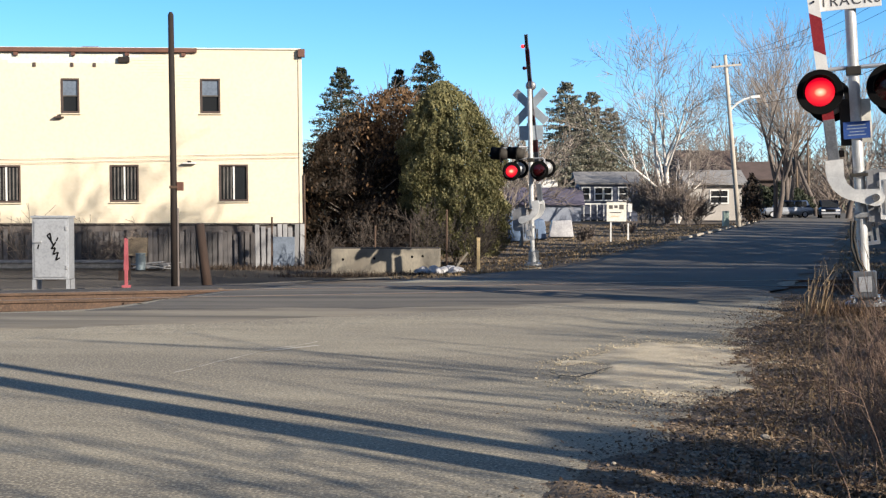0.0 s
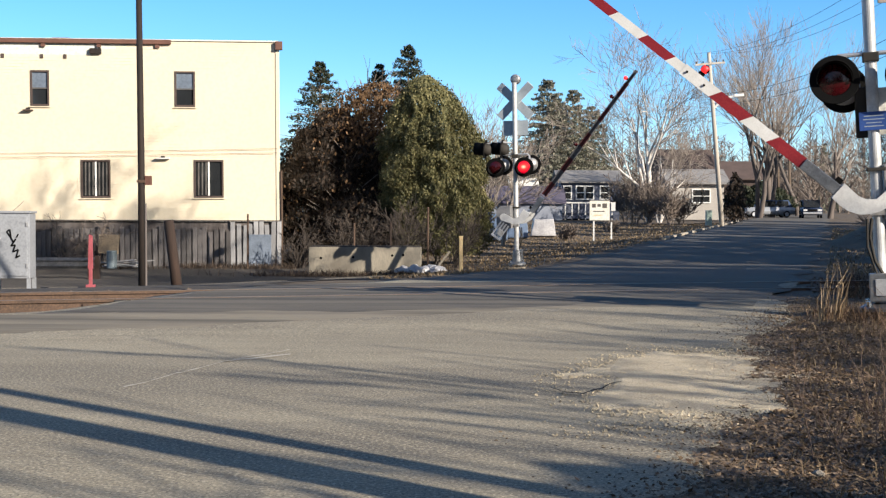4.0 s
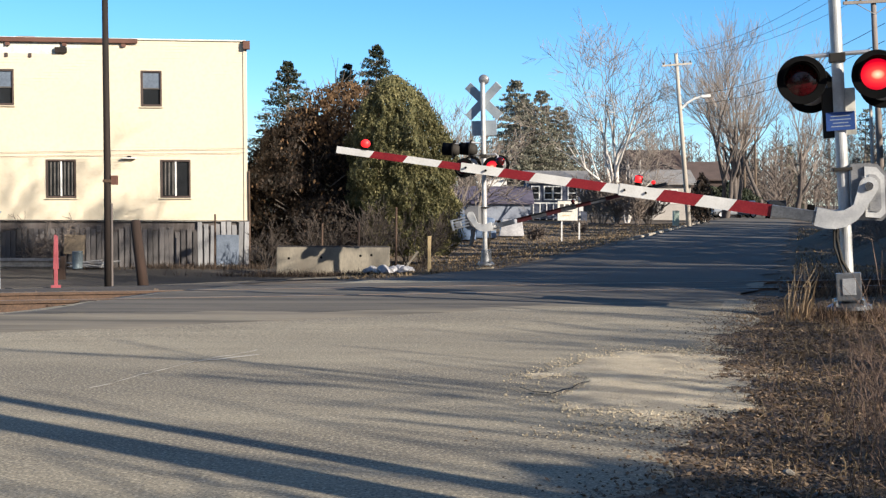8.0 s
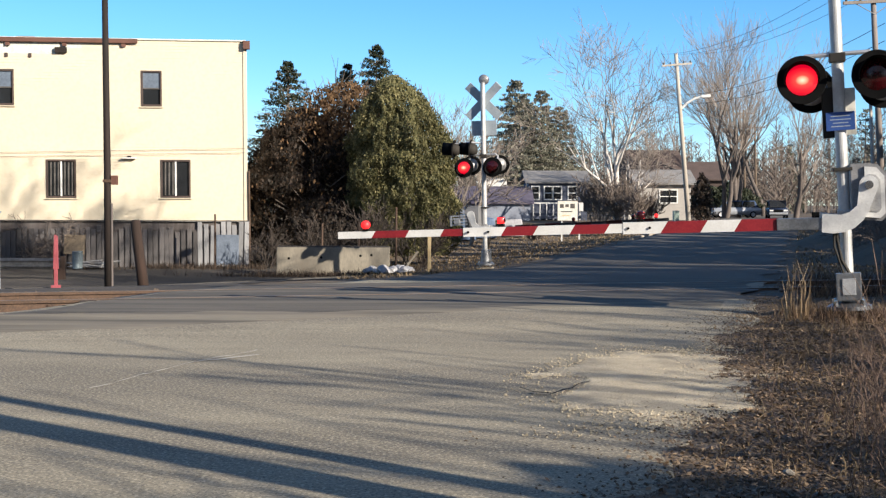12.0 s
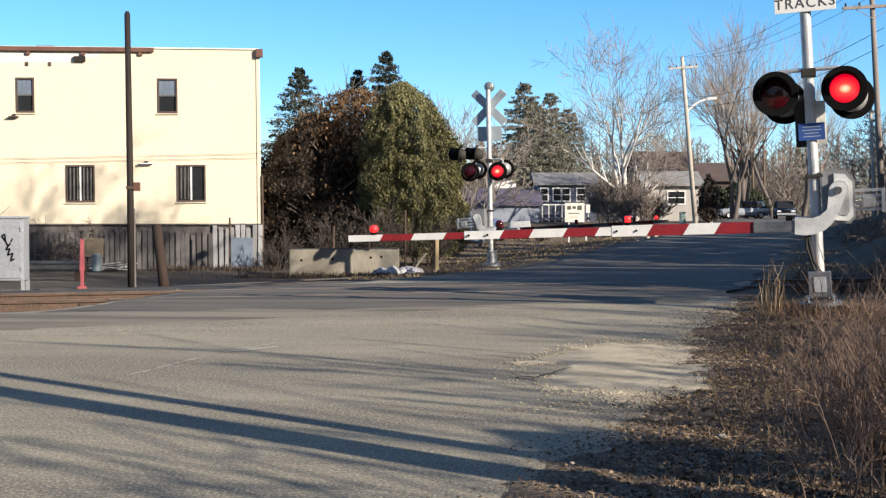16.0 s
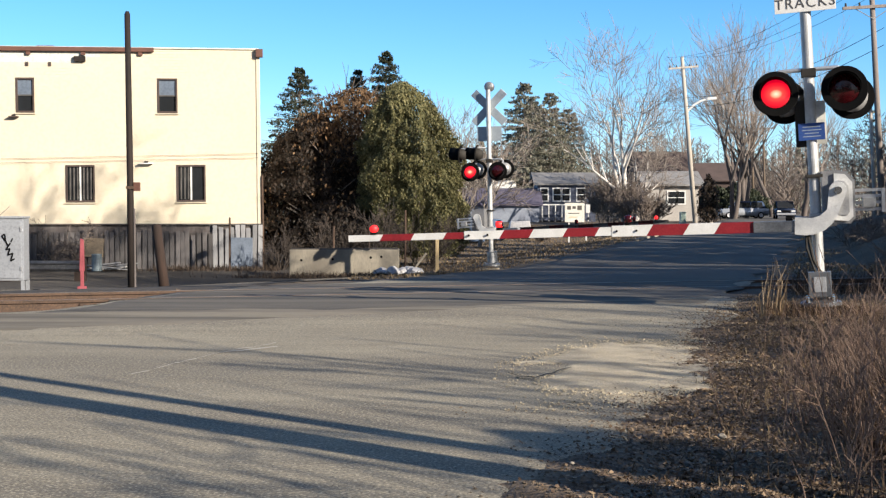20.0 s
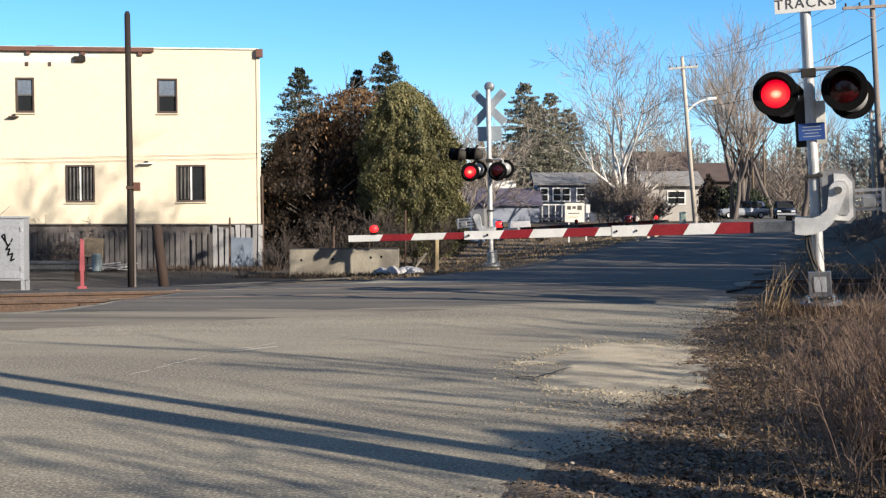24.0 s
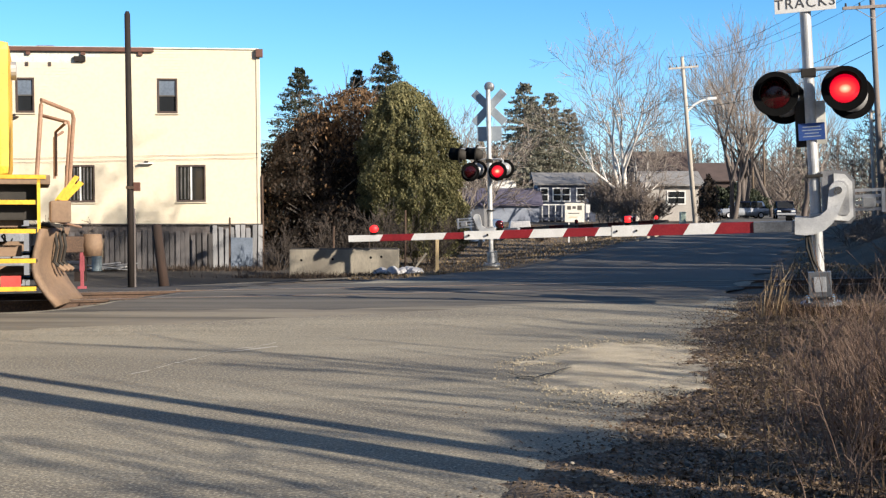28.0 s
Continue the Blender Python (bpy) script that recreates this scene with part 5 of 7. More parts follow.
for k in range(7):
    bm = bmesh.new()
    bmesh.ops.create_icosphere(bm, subdivisions=2, radius=0.2)
    for v in bm.verts:
        v.co *= 1 + 0.4 * noise.noise(v.co * 7 + Vector((k, 0, 0)))
        v.co.z = max(v.co.z * 0.8, -0.05) + 0.05
    ob = part("fold", bm, M_TARP, hp)
    ob.matrix_local = pose(random.uniform(-0.6, 0.6), random.uniform(-0.2, 0.2), 0.02, random.uniform(-20, 20), 0, random.uniform(0, 180)) @ Matrix.Diagonal((random.uniform(0.6, 1.4), 1, random.uniform(0.5, 1.1), 1))

# chain-link posts in the brush behind the blocks
for x, y, h, m in ((-3.46, 41, 1.45, M_RUST), (-1.2, 41.2, 1.9, M_RUST), (-2.35, 41.1, 1.5, M_WOOD), (-7.0, 42.6, 1.7, M_RUST)):
    p = thing("fence_post", "thin rusty fence post among brush", "fence post", (x, y, gz(x, y)), group="fence posts")
    part("shaft", tubed([(0, 0, -0.3), (0.01, 0, h)], 0.032, 8), m, p)
    part("finial", tubed([(0.01, 0, h), (0.01, 0, h + 0.04)], [0.04, 0.02], 8), m, p)
st = thing("leaning_board", "pale board leaning by the blocks", "board", m=Matrix.Translation((-0.95, 38.7, gz(-0.95, 38.7))) @ pose(0, 0, 0, 0, 38, 10))
part("plank", boxed(-0.03, 0.03, -0.02, 0.02, -0.05, 0.75, 0.005), M_CONC, st)

pw = thing("plywood_sheet", "tan plywood sheet leaning on the fence", "board", m=Matrix.Translation((-11.6, 43.05, gz(-11.6, 43.05) + 0.42)) @ pose(0, 0, 0, -8, 2, 3))
part("sheet", boxed(-0.33, 0.33, -0.012, 0.012, 0.0, 0.62, 0.004), M_TAN2, pw)
part("prop", boxed(-0.3, -0.24, 0.013, 0.06, -0.5, 0.5), M_WOOD, pw)
random.seed(14)
for i in range(7):
    lg = thing("scrap_timber", "grey scrap timber lying by the fence", "timber", m=Matrix.Translation((-10.6 + random.uniform(-0.5, 0.5), 42.2 + random.uniform(-0.3, 0.3), gz(-10.6, 42.2) + 0.03 + 0.03 * i)) @ pose(0, 0, 0, 0, random.uniform(-6, 6), random.uniform(-35, 35)), group="scrap timber")
    part("board", boxed(-0.6, 0.6, -0.05, 0.05, 0, 0.035, 0.005), M_FENCE2, lg)
# ---------------------------------------------------------------- trees and brush beyond the track
thuja = egg_bush("arborvitae_tree", "dense rounded olive-green arborvitae tree", (-0.98, 46, gz(-0.98, 46)), 6.45, 1.85, 2, M_THUJA, 85000, 0.062, rough=0.2, dome=True, shift=-0.55)
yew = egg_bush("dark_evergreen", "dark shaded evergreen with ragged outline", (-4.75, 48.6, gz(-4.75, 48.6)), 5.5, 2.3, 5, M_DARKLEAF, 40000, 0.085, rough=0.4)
oak = egg_bush("oak_tree", "small oak holding rusty brown dead leaves", (-3.3, 49.0, gz(-3.3, 49.0)), 6.5, 1.75, 8, M_DEADLEAF, 9000, 0.085, rough=0.5, bottom=0.5, dome=True)
egg_bush("oak_tree", "thin oak sapling with scattered rusty dead leaves", (-4.3, 47.6, gz(-4.3, 47.6)), 5.6, 2.2, 61, M_DEADLEAF, 650, 0.085, rough=0.6, bottom=0.12)
egg_bush("ivy_trunk", "dead trunk wrapped in dark ivy", (19.4, 95, gz(19.4, 95)), 3.7, 0.6, 62, M_DARKLEAF, 2600, 0.13, rough=0.9)
for i, (x, y, h, r) in enumerate(((29.3, 139, 3.3, 1.9), (31.6, 140, 3.7, 2.0), (33.6, 141, 3.0, 1.5))):
    egg_bush("evergreen_shrub", "dark evergreen shrub behind the parked cars", (x, y, gz(x, y)), h, r, 63 + i, M_SPRUCE, 5000, 0.2, category="shrub", rough=0.4)
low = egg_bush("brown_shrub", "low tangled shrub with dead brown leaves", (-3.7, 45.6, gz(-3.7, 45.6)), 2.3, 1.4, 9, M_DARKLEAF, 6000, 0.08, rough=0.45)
conifer("spruce_tree", "dark spruce tree with drooping branches", (-6.05, 55, gz(-6.05, 55)), 7.9, 3.2, 21, M_SPRUCE, 38, 9, 85, 0.065, group="spruces", taper=0.72)
conifer("spruce_tree", "tall dark spruce tree with drooping branches", (-2.45, 56, gz(-2.45, 56)), 8.7, 3.0, 22, M_SPRUCE, 40, 9, 85, 0.065, group="spruces", taper=0.72)
conifer("spruce_tree", "dark spruce tree with drooping branches", (-3.7, 57, gz(-3.7, 57)), 8.0, 2.7, 23, M_SPRUCE, 32, 9, 56, 0.075, group="spruces", taper=0.72)
for i, (x, y, h, r) in enumerate(((7.8, 125, 13.0, 4.6), (10.4, 127, 12.2, 4.6), (9.0, 130, 11.6, 5.0), (12.7, 132, 11.0, 4.4))):
    conifer("pine_tree", "grey-green pine tree behind the houses", (x, y, gz(x, y)), h, r, 31 + i, M_PINE, 30, 9, 70, 0.15, group="pines", taper=0.6, droop=0.05)
conifer("pine_tree", "grey-green pine tree far behind the building", (-8.2, 74, gz(-8.2, 74)), 6.2, 1.6, 37, M_PINE, 18, 8, 24, 0.2, group="pines")
conifer("pine_tree", "thin dark pine beside the track", (32.2, 98, gz(32.2, 98)), 8.6, 2.6, 39, M_PINE, 16, 6, 14, 0.16, group="pines", taper=0.6)
bare_tree("bare_tree", "thin leafless tree beside the track", (25.8, 78, gz(25, 78)), 8.0, 38, M_BARK, M_TWIG, 2, 4, 0.1, 0.5, spread=0.2, kids=(4, 5), min_r=0.012, ang=(25, 55), group="yard trees")

birch = bare_tree("birch_tree", "tall bare birch with white spreading limbs", (13.96, 100, 0.3), 15.6, 41, M_BIRCH, M_TWIGL, 2, 4, 0.26, 0.66, spread=0.12, kids=(4, 6), min_r=0.013, ang=(20, 46), up=0.1, limb=0.12)
bare_tree("birch_tree", "bare grey tree with fine twigs", (15.3, 104, 0.3), 10.5, 43, M_BIRCH, M_TWIGL, 3, 4, 0.13, 0.55, spread=0.3, kids=(3, 5), min_r=0.014, ang=(25, 60))
random.seed(8)
for i in range(7):
    x = 26.5 + i * 1.75 + random.uniform(-0.5, 0.5)
    y = 132 + random.uniform(-6, 16)
    bare_tree("bare_tree", "tall leafless tree by the road", (x, y, gz(x, y)), random.uniform(18.5, 22.5), 50 + i, M_BARKD, M_TWIGL, 1 + i % 2, 4, 0.34, 0.62, spread=0.2, kids=(4, 5), min_r=0.0125, ang=(14, 32), up=0.2, group="roadside trees")
for i, (x, y, h) in enumerate(((0.3, 60, 7.4), (-0.3, 66, 7.8), (1.6, 64, 6.6))):
    bare_tree("bare_tree", "leafless grey tree behind the evergreens", (x, y, gz(x, y)), h, 70 + i, M_BARK, M_TWIGL, 2, 4, 0.1, 0.5, spread=0.2, kids=(3, 5), min_r=0.01, ang=(20, 42), group="yard trees")
bare_tree("bare_tree", "thin bare sapling above the evergreens", (-4.3, 52, gz(-4.3, 52)), 7.6, 78, M_BARK, M_TWIG, 2, 4, 0.05, 0.6, spread=0.12, kids=(3, 4), min_r=0.01, ang=(18, 35), group="yard trees")
# brush; the near thickets' bark colour is darkened for shade
for i, (x, y, h, s) in enumerate(((-2.0, 43, 2.4, 5), (-0.6, 42.6, 2.1, 5), (-3.4, 42.8, 1.9, 5), (-5.5, 43.2, 1.6, 4), (13.0, 101, 4.4, 8), (13.8, 99, 4.8, 8), (12.7, 104, 4.0, 8), (13.6, 98, 3.2, 6), (14.9, 96, 3.4, 6), (16.2, 99, 3.2, 6), (9.2, 84, 0.9, 4), (5.5, 72, 0.9, 4))):
    bare_tree("brush", "thicket of bare brown stems", (x, y, gz(x, y)), h, 90 + i, M_TWIGD if y < 60 else M_TWIG, M_TWIGD if y < 60 else M_TWIG, s + 3, 3, 0.03, 0.6, spread=0.5 if y < 60 else 0.28, kids=(3, 5), min_r=0.007 if y < 60 else 0.022, ang=(15, 45), group="brush", stuff=True)
# creeper and saplings along the board fence
for i, (x, y, h) in enumerate(((-13.4, 43.4, 1.8), (-12.2, 43.3, 1.75), (-15.0, 43.2, 2.2))):
    bare_tree("brush", "bare climbing stems on the fence", (x, y, gz(x, y)), h, 110 + i, M_TWIG, M_TWIG, 4, 3, 0.015, 0.6, spread=0.6, kids=(3, 4), min_r=0.008, ang=(20, 60), group="brush", stuff=True)

# far woods
rs = np.random.RandomState(77)
rnd = random.Random(78)
segs = []
for i in range(520):
    x = rnd.uniform(-30, 110)
    y = rnd.uniform(175, 260)
    h = rnd.uniform(8, 13.5)
    z0 = gz(x, y)
    segs.append(((x, y, z0 - 0.5), (x, y, z0 + h), 0.09, 0.03))
    for k in range(64):
        t = rnd.uniform(0.06, 1)
        a = rnd.uniform(0, 6.28)
        L = rnd.uniform(0.8, 2.6) * (1.25 - t)
        segs.append(((x, y, z0 + h * t), (x + math.cos(a) * L, y + math.sin(a) * L, z0 + h * t + L * rnd.uniform(0.5, 1.3)), 0.05, 0.025))
fw = segs_mesh("far_woods", segs, M_TWIG, None, 3)
tagged(fw, "leafless grey-brown woods in the distance", "woods", "", "stuff")
cs = []
for i in range(26):
    x, y = rnd.uniform(-30, 110), rnd.uniform(180, 250)
    n = 260
    t = rs.beta(1.2, 1.6, n)
    h = rnd.uniform(6, 12)
    r = (1 - t) * rnd.uniform(1.6, 2.6)
    a = rs.uniform(0, 6.28, n)
    cs.append(np.stack([x + r * np.cos(a), y + r * np.sin(a), gz(x, y) + t * h], 1))
fe = leaves("far_evergreens", np.concatenate(cs), 0.75, M_PINE, None, 79)
tagged(fe, "dark evergreens among the distant woods", "woods", "", "stuff")

# trees standing south of the road, whose shadows cross it
for i, (x, y, h, d) in enumerate(((9.9, -3.6, 8.0, 3), (12.4, -1.4, 8.0, 3), (15.0, -5.5, 9.5, 3), (18.6, 9.6, 10.4, 4), (20.6, 12.6, 10.4, 4), (17.2, 2.6, 9.4, 3), (19.8, 0.6, 10.5, 3), (19.4, 7.4, 11.0, 4), (21.8, 8.8, 11.5, 4), (18.0, 1.6, 9.5, 5), (19.6, 18.6, 18.2, 5), (16.6, 19.6, 17.9, 5), (24.0, 9.0, 13.0, 5), (22.0, 33.0, 11.0, 5))):
    bare_tree("bare_tree", "leafless tree on the verge", (x, y, gz(x, y)), h, 130 + i, M_BARK, M_TWIG, 1, d, 0.17, 0.5, kids=(4, 6), min_r=0.019 if h > 17 else 0.014 if d == 5 else 0.02, ang=(25, 55), group="verge trees")
for i, (x, y, h) in enumerate(((17.0, 13.6, 10.5), (18.6, 18.6, 9.5), (17.4, 13.0, 9.5), (19.6, 22.0, 9.5))):
    bare_tree("bare_tree", "dense leafless tree on the verge", (x, y, gz(x, y)), h, 260 + i, M_BARK, M_TWIG, 2, 5, 0.14, 0.5, spread=0.25, kids=(4, 6), min_r=0.014, ang=(25, 55), group="verge trees")
for i, (x, y, h, r) in enumerate(((16.2, 10.8, 10, 3.0), (17.4, 15.0, 10.5, 3.6), (20.0, 24.0, 8.5, 3.4), (21.8, 29.0, 12, 4.0), (23.6, 32.3, 12, 4.0), (24.0, 36, 15, 4.2), (25.8, 39.4, 14, 4.2), (26.5, 43.0, 16, 4.4), (28.4, 46.7, 15, 4.4), (29, 51, 11.5, 4.4), (31.2, 55.3, 12, 4.4), (32, 60, 17, 4.6), (34.4, 64.5, 16, 4.4), (35.5, 69, 18, 4.6), (38, 74.5, 17, 4.6), (40, 80, 18, 4.8), (44, 90, 18, 4.8))):
    conifer("spruce_tree", "tall dark spruce on the verge", (x, y, gz(x, y)), h, r, 150 + i, M_SPRUCE, 24, 9, 26, 0.36, group="verge spruces")
# out of view: a small crown added only to shade the near verge
egg_bush("evergreen_shrub", "unseen dark evergreen, added to shade the near verge", (8.75, 0.27, gz(8.75, 0.27)), 4.4, 0.32, 210, M_DARKLEAF, 700, 0.085, category="shrub", rough=0.7, bottom=0.86)

# unseen woods west and south of the place, added to block part of the sky
rs = np.random.RandomState(91)
rnd = random.Random(92)
cs, segs = [], []
for i in range(38):
    if i < 22:
        x, y = rnd.uniform(-62, -30), rnd.uniform(-45, 26)
    else:
        x, y = rnd.uniform(-34, 6), rnd.uniform(-52, -26)
    h, n = rnd.uniform(13, 20), 150
    t = rs.beta(1.3, 1.5, n)
    r = (1 - t) ** 0.7 * rnd.uniform(2.6, 4.0)
    a = rs.uniform(0, 6.28, n)
    cs.append(np.stack([x + r * np.cos(a), y + r * np.sin(a), 0.8 + t * h], 1))
    segs.append(((x, y, -0.5), (x, y, h), 0.25, 0.05))
bw = tagged(new("sky_blocking_woods"), "unseen evergreen woods, added to cut the sky's light", "woods", "", "stuff")
leaves("crowns", np.concatenate(cs), 1.5, M_SPRUCE, bw, 93)
segs_mesh("trunks", segs, M_BARK, bw, 5)
# ---------------------------------------------------------------- utility poles and wires
def utility_pole(label, x, y, h, lean, m, r=0.15, arms=((0.5, 1.2),), lamp=None, can=None):
    p = thing("utility_pole", label, "utility pole", m=Matrix.Translation((x, y, gz(x, y))) @ pose(0, 0, 0, 0, lean, 0), group="utility poles")
    smooth(part("shaft", tubed([(0, 0, -0.5), (0, 0, h)], [r, r * 0.7], 12), m, p))
    for dz, half in arms:
        part("crossarm", boxed(-half, half, -0.2, -0.09, h - dz - 0.06, h - dz + 0.06), m, p)
        for s in (-0.9, -0.45, 0.45, 0.9):
            part("insulator", tubed([(s * half, -0.145, h - dz + 0.06), (s * half, -0.145, h - dz + 0.2)], [0.05, 0.035], 8), M_LDARK, p)
        for s in (-1, 1):
            part("brace", tubed([(0, -0.1, h - dz - 0.5), (s * half * 0.6, -0.14, h - dz - 0.04)], 0.018, 5), M_GALV, p)
    if lamp:
        z, reach = lamp
        part("lamp_arm", tubed([(0.08, 0, z), (0.5, 0, z + 0.35), (1.0, 0, z + 0.6), (reach, 0, z + 0.7)], 0.075, 8), M_WHITE, p, "curved pale street-lamp arm")
        lh = part("lamp_head", boxed(reach - 0.1, reach + 0.55, -0.13, 0.13, z + 0.62, z + 0.8, 0.05), M_WHITE, p)
    if can:
        part("transformer", lathe(bmesh.new(), [(0.0, 0.0), (0.24, 0.0), (0.25, 0.8), (0.15, 0.9), (0.0, 0.92)], 16, Matrix.Translation((0.35, -0.05, h - can))), M_GALV, p, "grey can transformer")
    return p


utility_pole("pale leaning wooden pole with street lamp and crossarm", 17.2, 88.5, 11.6, -4.9, M_UPOLE, 0.17, ((0.75, 1.0),), (7.9, 1.55))
utility_pole("brown wooden utility pole with crossarm near the track", 18.0, 53, 11.6, -3.4, M_UPOLE3, 0.14, ((1.85, 1.25),))
utility_pole("slim pale wooden pole near the track", 18.35, 55, 6.2, -3.0, M_UPOLE, 0.09, ())
utility_pole("distant wooden utility pole with crossarm", 40.6, 164, 11.2, -1.5, M_UPOLE2, 0.16, ((0.3, 1.3),))
utility_pole("distant wooden utility pole with transformer", 36.3, 152, 12.2, -1.5, M_UPOLE2, 0.16, ((0.4, 1.2),), None, 1.6)
utility_pole("distant wooden utility pole with transformer", 55, 206, 10.5, -1.0, M_UPOLE2, 0.16, ((0.3, 1.3),), None, 1.6)


def wire(a, b, sag, n=14, r=0.012):
    pts = []
    for i in range(n + 1):
        t = i / n
        p = Vector(a).lerp(Vector(b), t)
        p.z -= sag * 4 * t * (1 - t)
        pts.append(p)
    w = smooth(part("overhead_wire", tubed(pts, r, 4), M_BLACK, None))
    return tagged(w, "thin dark overhead cable between poles", "cable", "overhead wires", "")


for k in (-1.0, 0.0, 1.0):
    wire((16.2 + k, 88.4, 11.6), (38 + k, 160, 11.6), 1.2, r=0.0104)
    wire((17.6 + k, 53, 10.6), (16.2 + k, 88.4, 11.5), 0.8, r=0.0091)
wire((17.9, 53, 8.6), (16.5, 88.4, 8.8), 0.7, r=0.0130)
wire((17.9, 53, 7.9), (16.5, 88.4, 8.2), 0.7, r=0.0130)
wire((17.6, 53, 10.6), (22, 10, 9.5), 0.8, r=0.0091)
wire((38, 160, 10.2), (60, 240, 9), 1.0, r=0.0130)

# poles behind the camera's verge, whose shadows cross the forecourt
vp = utility_pole("dark wooden utility pole on the near verge", 3.70, 3.33, 9.5, 0, M_UPOLE2, 0.17, ((0.6, 1.2),))
br = thing("pole_brace", "slim wooden pole standing by the utility pole", "pole", m=Matrix.Translation((4.24, 3.35, gz(4.24, 3.35))) @ Matrix.Rotation(radians(2), 4, Vector((-0.772, 0.636, 0))))
smooth(part("shaft", tubed([(0, 0, -0.3), (0, 0, 6.5)], [0.085, 0.07], 10), M_UPOLE2, br))


# ---------------------------------------------------------------- houses
def gable_house(label, x, y, w, d, eave, rise, yaw, wall_m, roof_m, over=0.4, windows=(), name="house", along=True):
    h = thing(name, label, "house", (x, y, gz(x, y)), rz=yaw)
    part("wall", boxed(0, w, 0, d, -0.5, eave), wall_m, h)
    if along:
        o = [(-over, eave - 0.05), (d / 2, eave + rise), (d + over, eave - 0.05), (d + over, eave + 0.1), (d / 2, eave + rise + 0.16), (-over, eave + 0.1)]
        part("roof", prism(bmesh.new(), o, -over, w + over, Matrix.Rotation(radians(90), 4, "Z") @ Matrix.Diagonal((1, -1, 1, 1))), roof_m, h)
        for x0 in (0.05, w - 0.15):
            part("gable", prism(bmesh.new(), [(0, eave), (d / 2, eave + rise), (d, eave)], x0, x0 + 0.1, Matrix.Rotation(radians(90), 4, "Z") @ Matrix.Diagonal((1, -1, 1, 1))), wall_m, h)
    else:
        o = [(-over, eave - 0.05), (w / 2, eave + rise), (w + over, eave - 0.05), (w + over, eave + 0.12), (w / 2, eave + rise + 0.18), (-over, eave + 0.12)]
        part("roof", prism(bmesh.new(), o, -over, d + over), roof_m, h)
        part("gable", prism(bmesh.new(), [(0, eave), (w / 2, eave + rise), (w, eave)], 0.02, 0.12), wall_m, h)
    for wx, wz, ww, wh in windows:
        win = new("window")
        win.parent = h
        win.matrix_local = Matrix.Translation((wx, 0, wz))
        bm = bmesh.new()
        for a, b, c, e in ((-0.1, 0.0, -0.1, wh + 0.1), (ww, ww + 0.1, -0.1, wh + 0.1), (0, ww, -0.1, 0.0), (0, ww, wh, wh + 0.1), (0, ww, wh / 2 - 0.03, wh / 2 + 0.03)):
            box(bm, a, b, -0.07, -0.005, c, e)
        part("window_frame", bm, M_WHITE, win, "white window frame")
        part("pane", boxed(0, ww, -0.03, -0.004, 0, wh), M_GLASS, win, "dark window pane")
    return h


h1 = gable_house("small blue-grey house with white windows", 8.0, 110, 4.9, 6, 3.1, 0.95, 0, M_HBLUE, M_ROOFG, 0.35, [(0.3, 1.75, 0.55, 1.0), (1.35, 1.75, 0.6, 1.0), (2.1, 1.75, 0.6, 1.0), (3.35, 1.75, 0.65, 1.0)])
for i in range(9):
    part("porch_baluster", boxed(-0.3 + i * 0.55, -0.22 + i * 0.55, -1.5, -1.42, 0, 1.35), M_WHITE, h1)
part("porch_rail", boxed(-0.3, 4.2, -1.52, -1.4, 1.35, 1.45), M_WHITE, h1)
part("porch_deck", boxed(-0.3, 4.2, -1.5, 0, 0.1, 0.35), M_HBLUE, h1)
gable_house("long low house with dusky purple-blue roof", 2.0, 108, 6.0, 5, 1.35, 1.3, 0, M_HPALE, M_ROOFB, 0.3)
gable_house("small shed with bright pale roof", 4.3, 122, 2.4, 3, 2.6, 0.9, 0, M_HPALE, M_ROOFW, 0.2, name="shed")
gable_house("grey ranch house with pale roof and one window", 18.0, 115, 4.6, 6, 3.1, 1.2, 0, M_HGREY, M_ROOFG, 0.5, [(1.9, 1.5, 0.75, 1.05), (2.75, 1.5, 0.6, 1.05)])
gable_house("brown-roofed house standing behind", 21.0, 138, 5.6, 7, 4.6, 2.4, 8, M_HBROWN, M_ROOFBR, 0.5)
gable_house("brown-roofed house among trees", 30.0, 160, 6.0, 7, 4.2, 2.2, -6, M_HBROWN, M_ROOFBR, 0.5)

# sign board by the road
sg = thing("road_sign_board", "pale board sign with faded dark marks on posts", "sign", (7.06, 69.7, gz(7.06, 69.7)), rz=-6)
bd = part("board", boxed(-0.52, 0.52, -0.03, 0.03, 1.05, 2.08, 0.01), M_SIGNW, sg)
for x0, z0, w0, h0 in ((-0.4, 1.72, 0.2, 0.2), (-0.12, 1.76, 0.18, 0.15), (0.14, 1.7, 0.24, 0.24), (-0.35, 1.5, 0.6, 0.05), (-0.3, 1.3, 0.4, 0.04)):
    part("mark_bar", boxed(x0, x0 + w0, -0.036, -0.0305, z0, z0 + h0), M_CURTAIN if z0 > 1.4 else M_TAN, bd)
for s in (-0.3, 0.62):
    part("post", boxed(s - 0.04, s + 0.04, 0.031, 0.1, -0.3, 2.0 if s < 0 else 0.95), M_WHITE, sg)
part("side_marker", boxed(0.6, 0.82, -0.03, 0.03, 1.55, 2.0), M_WHITE, sg)

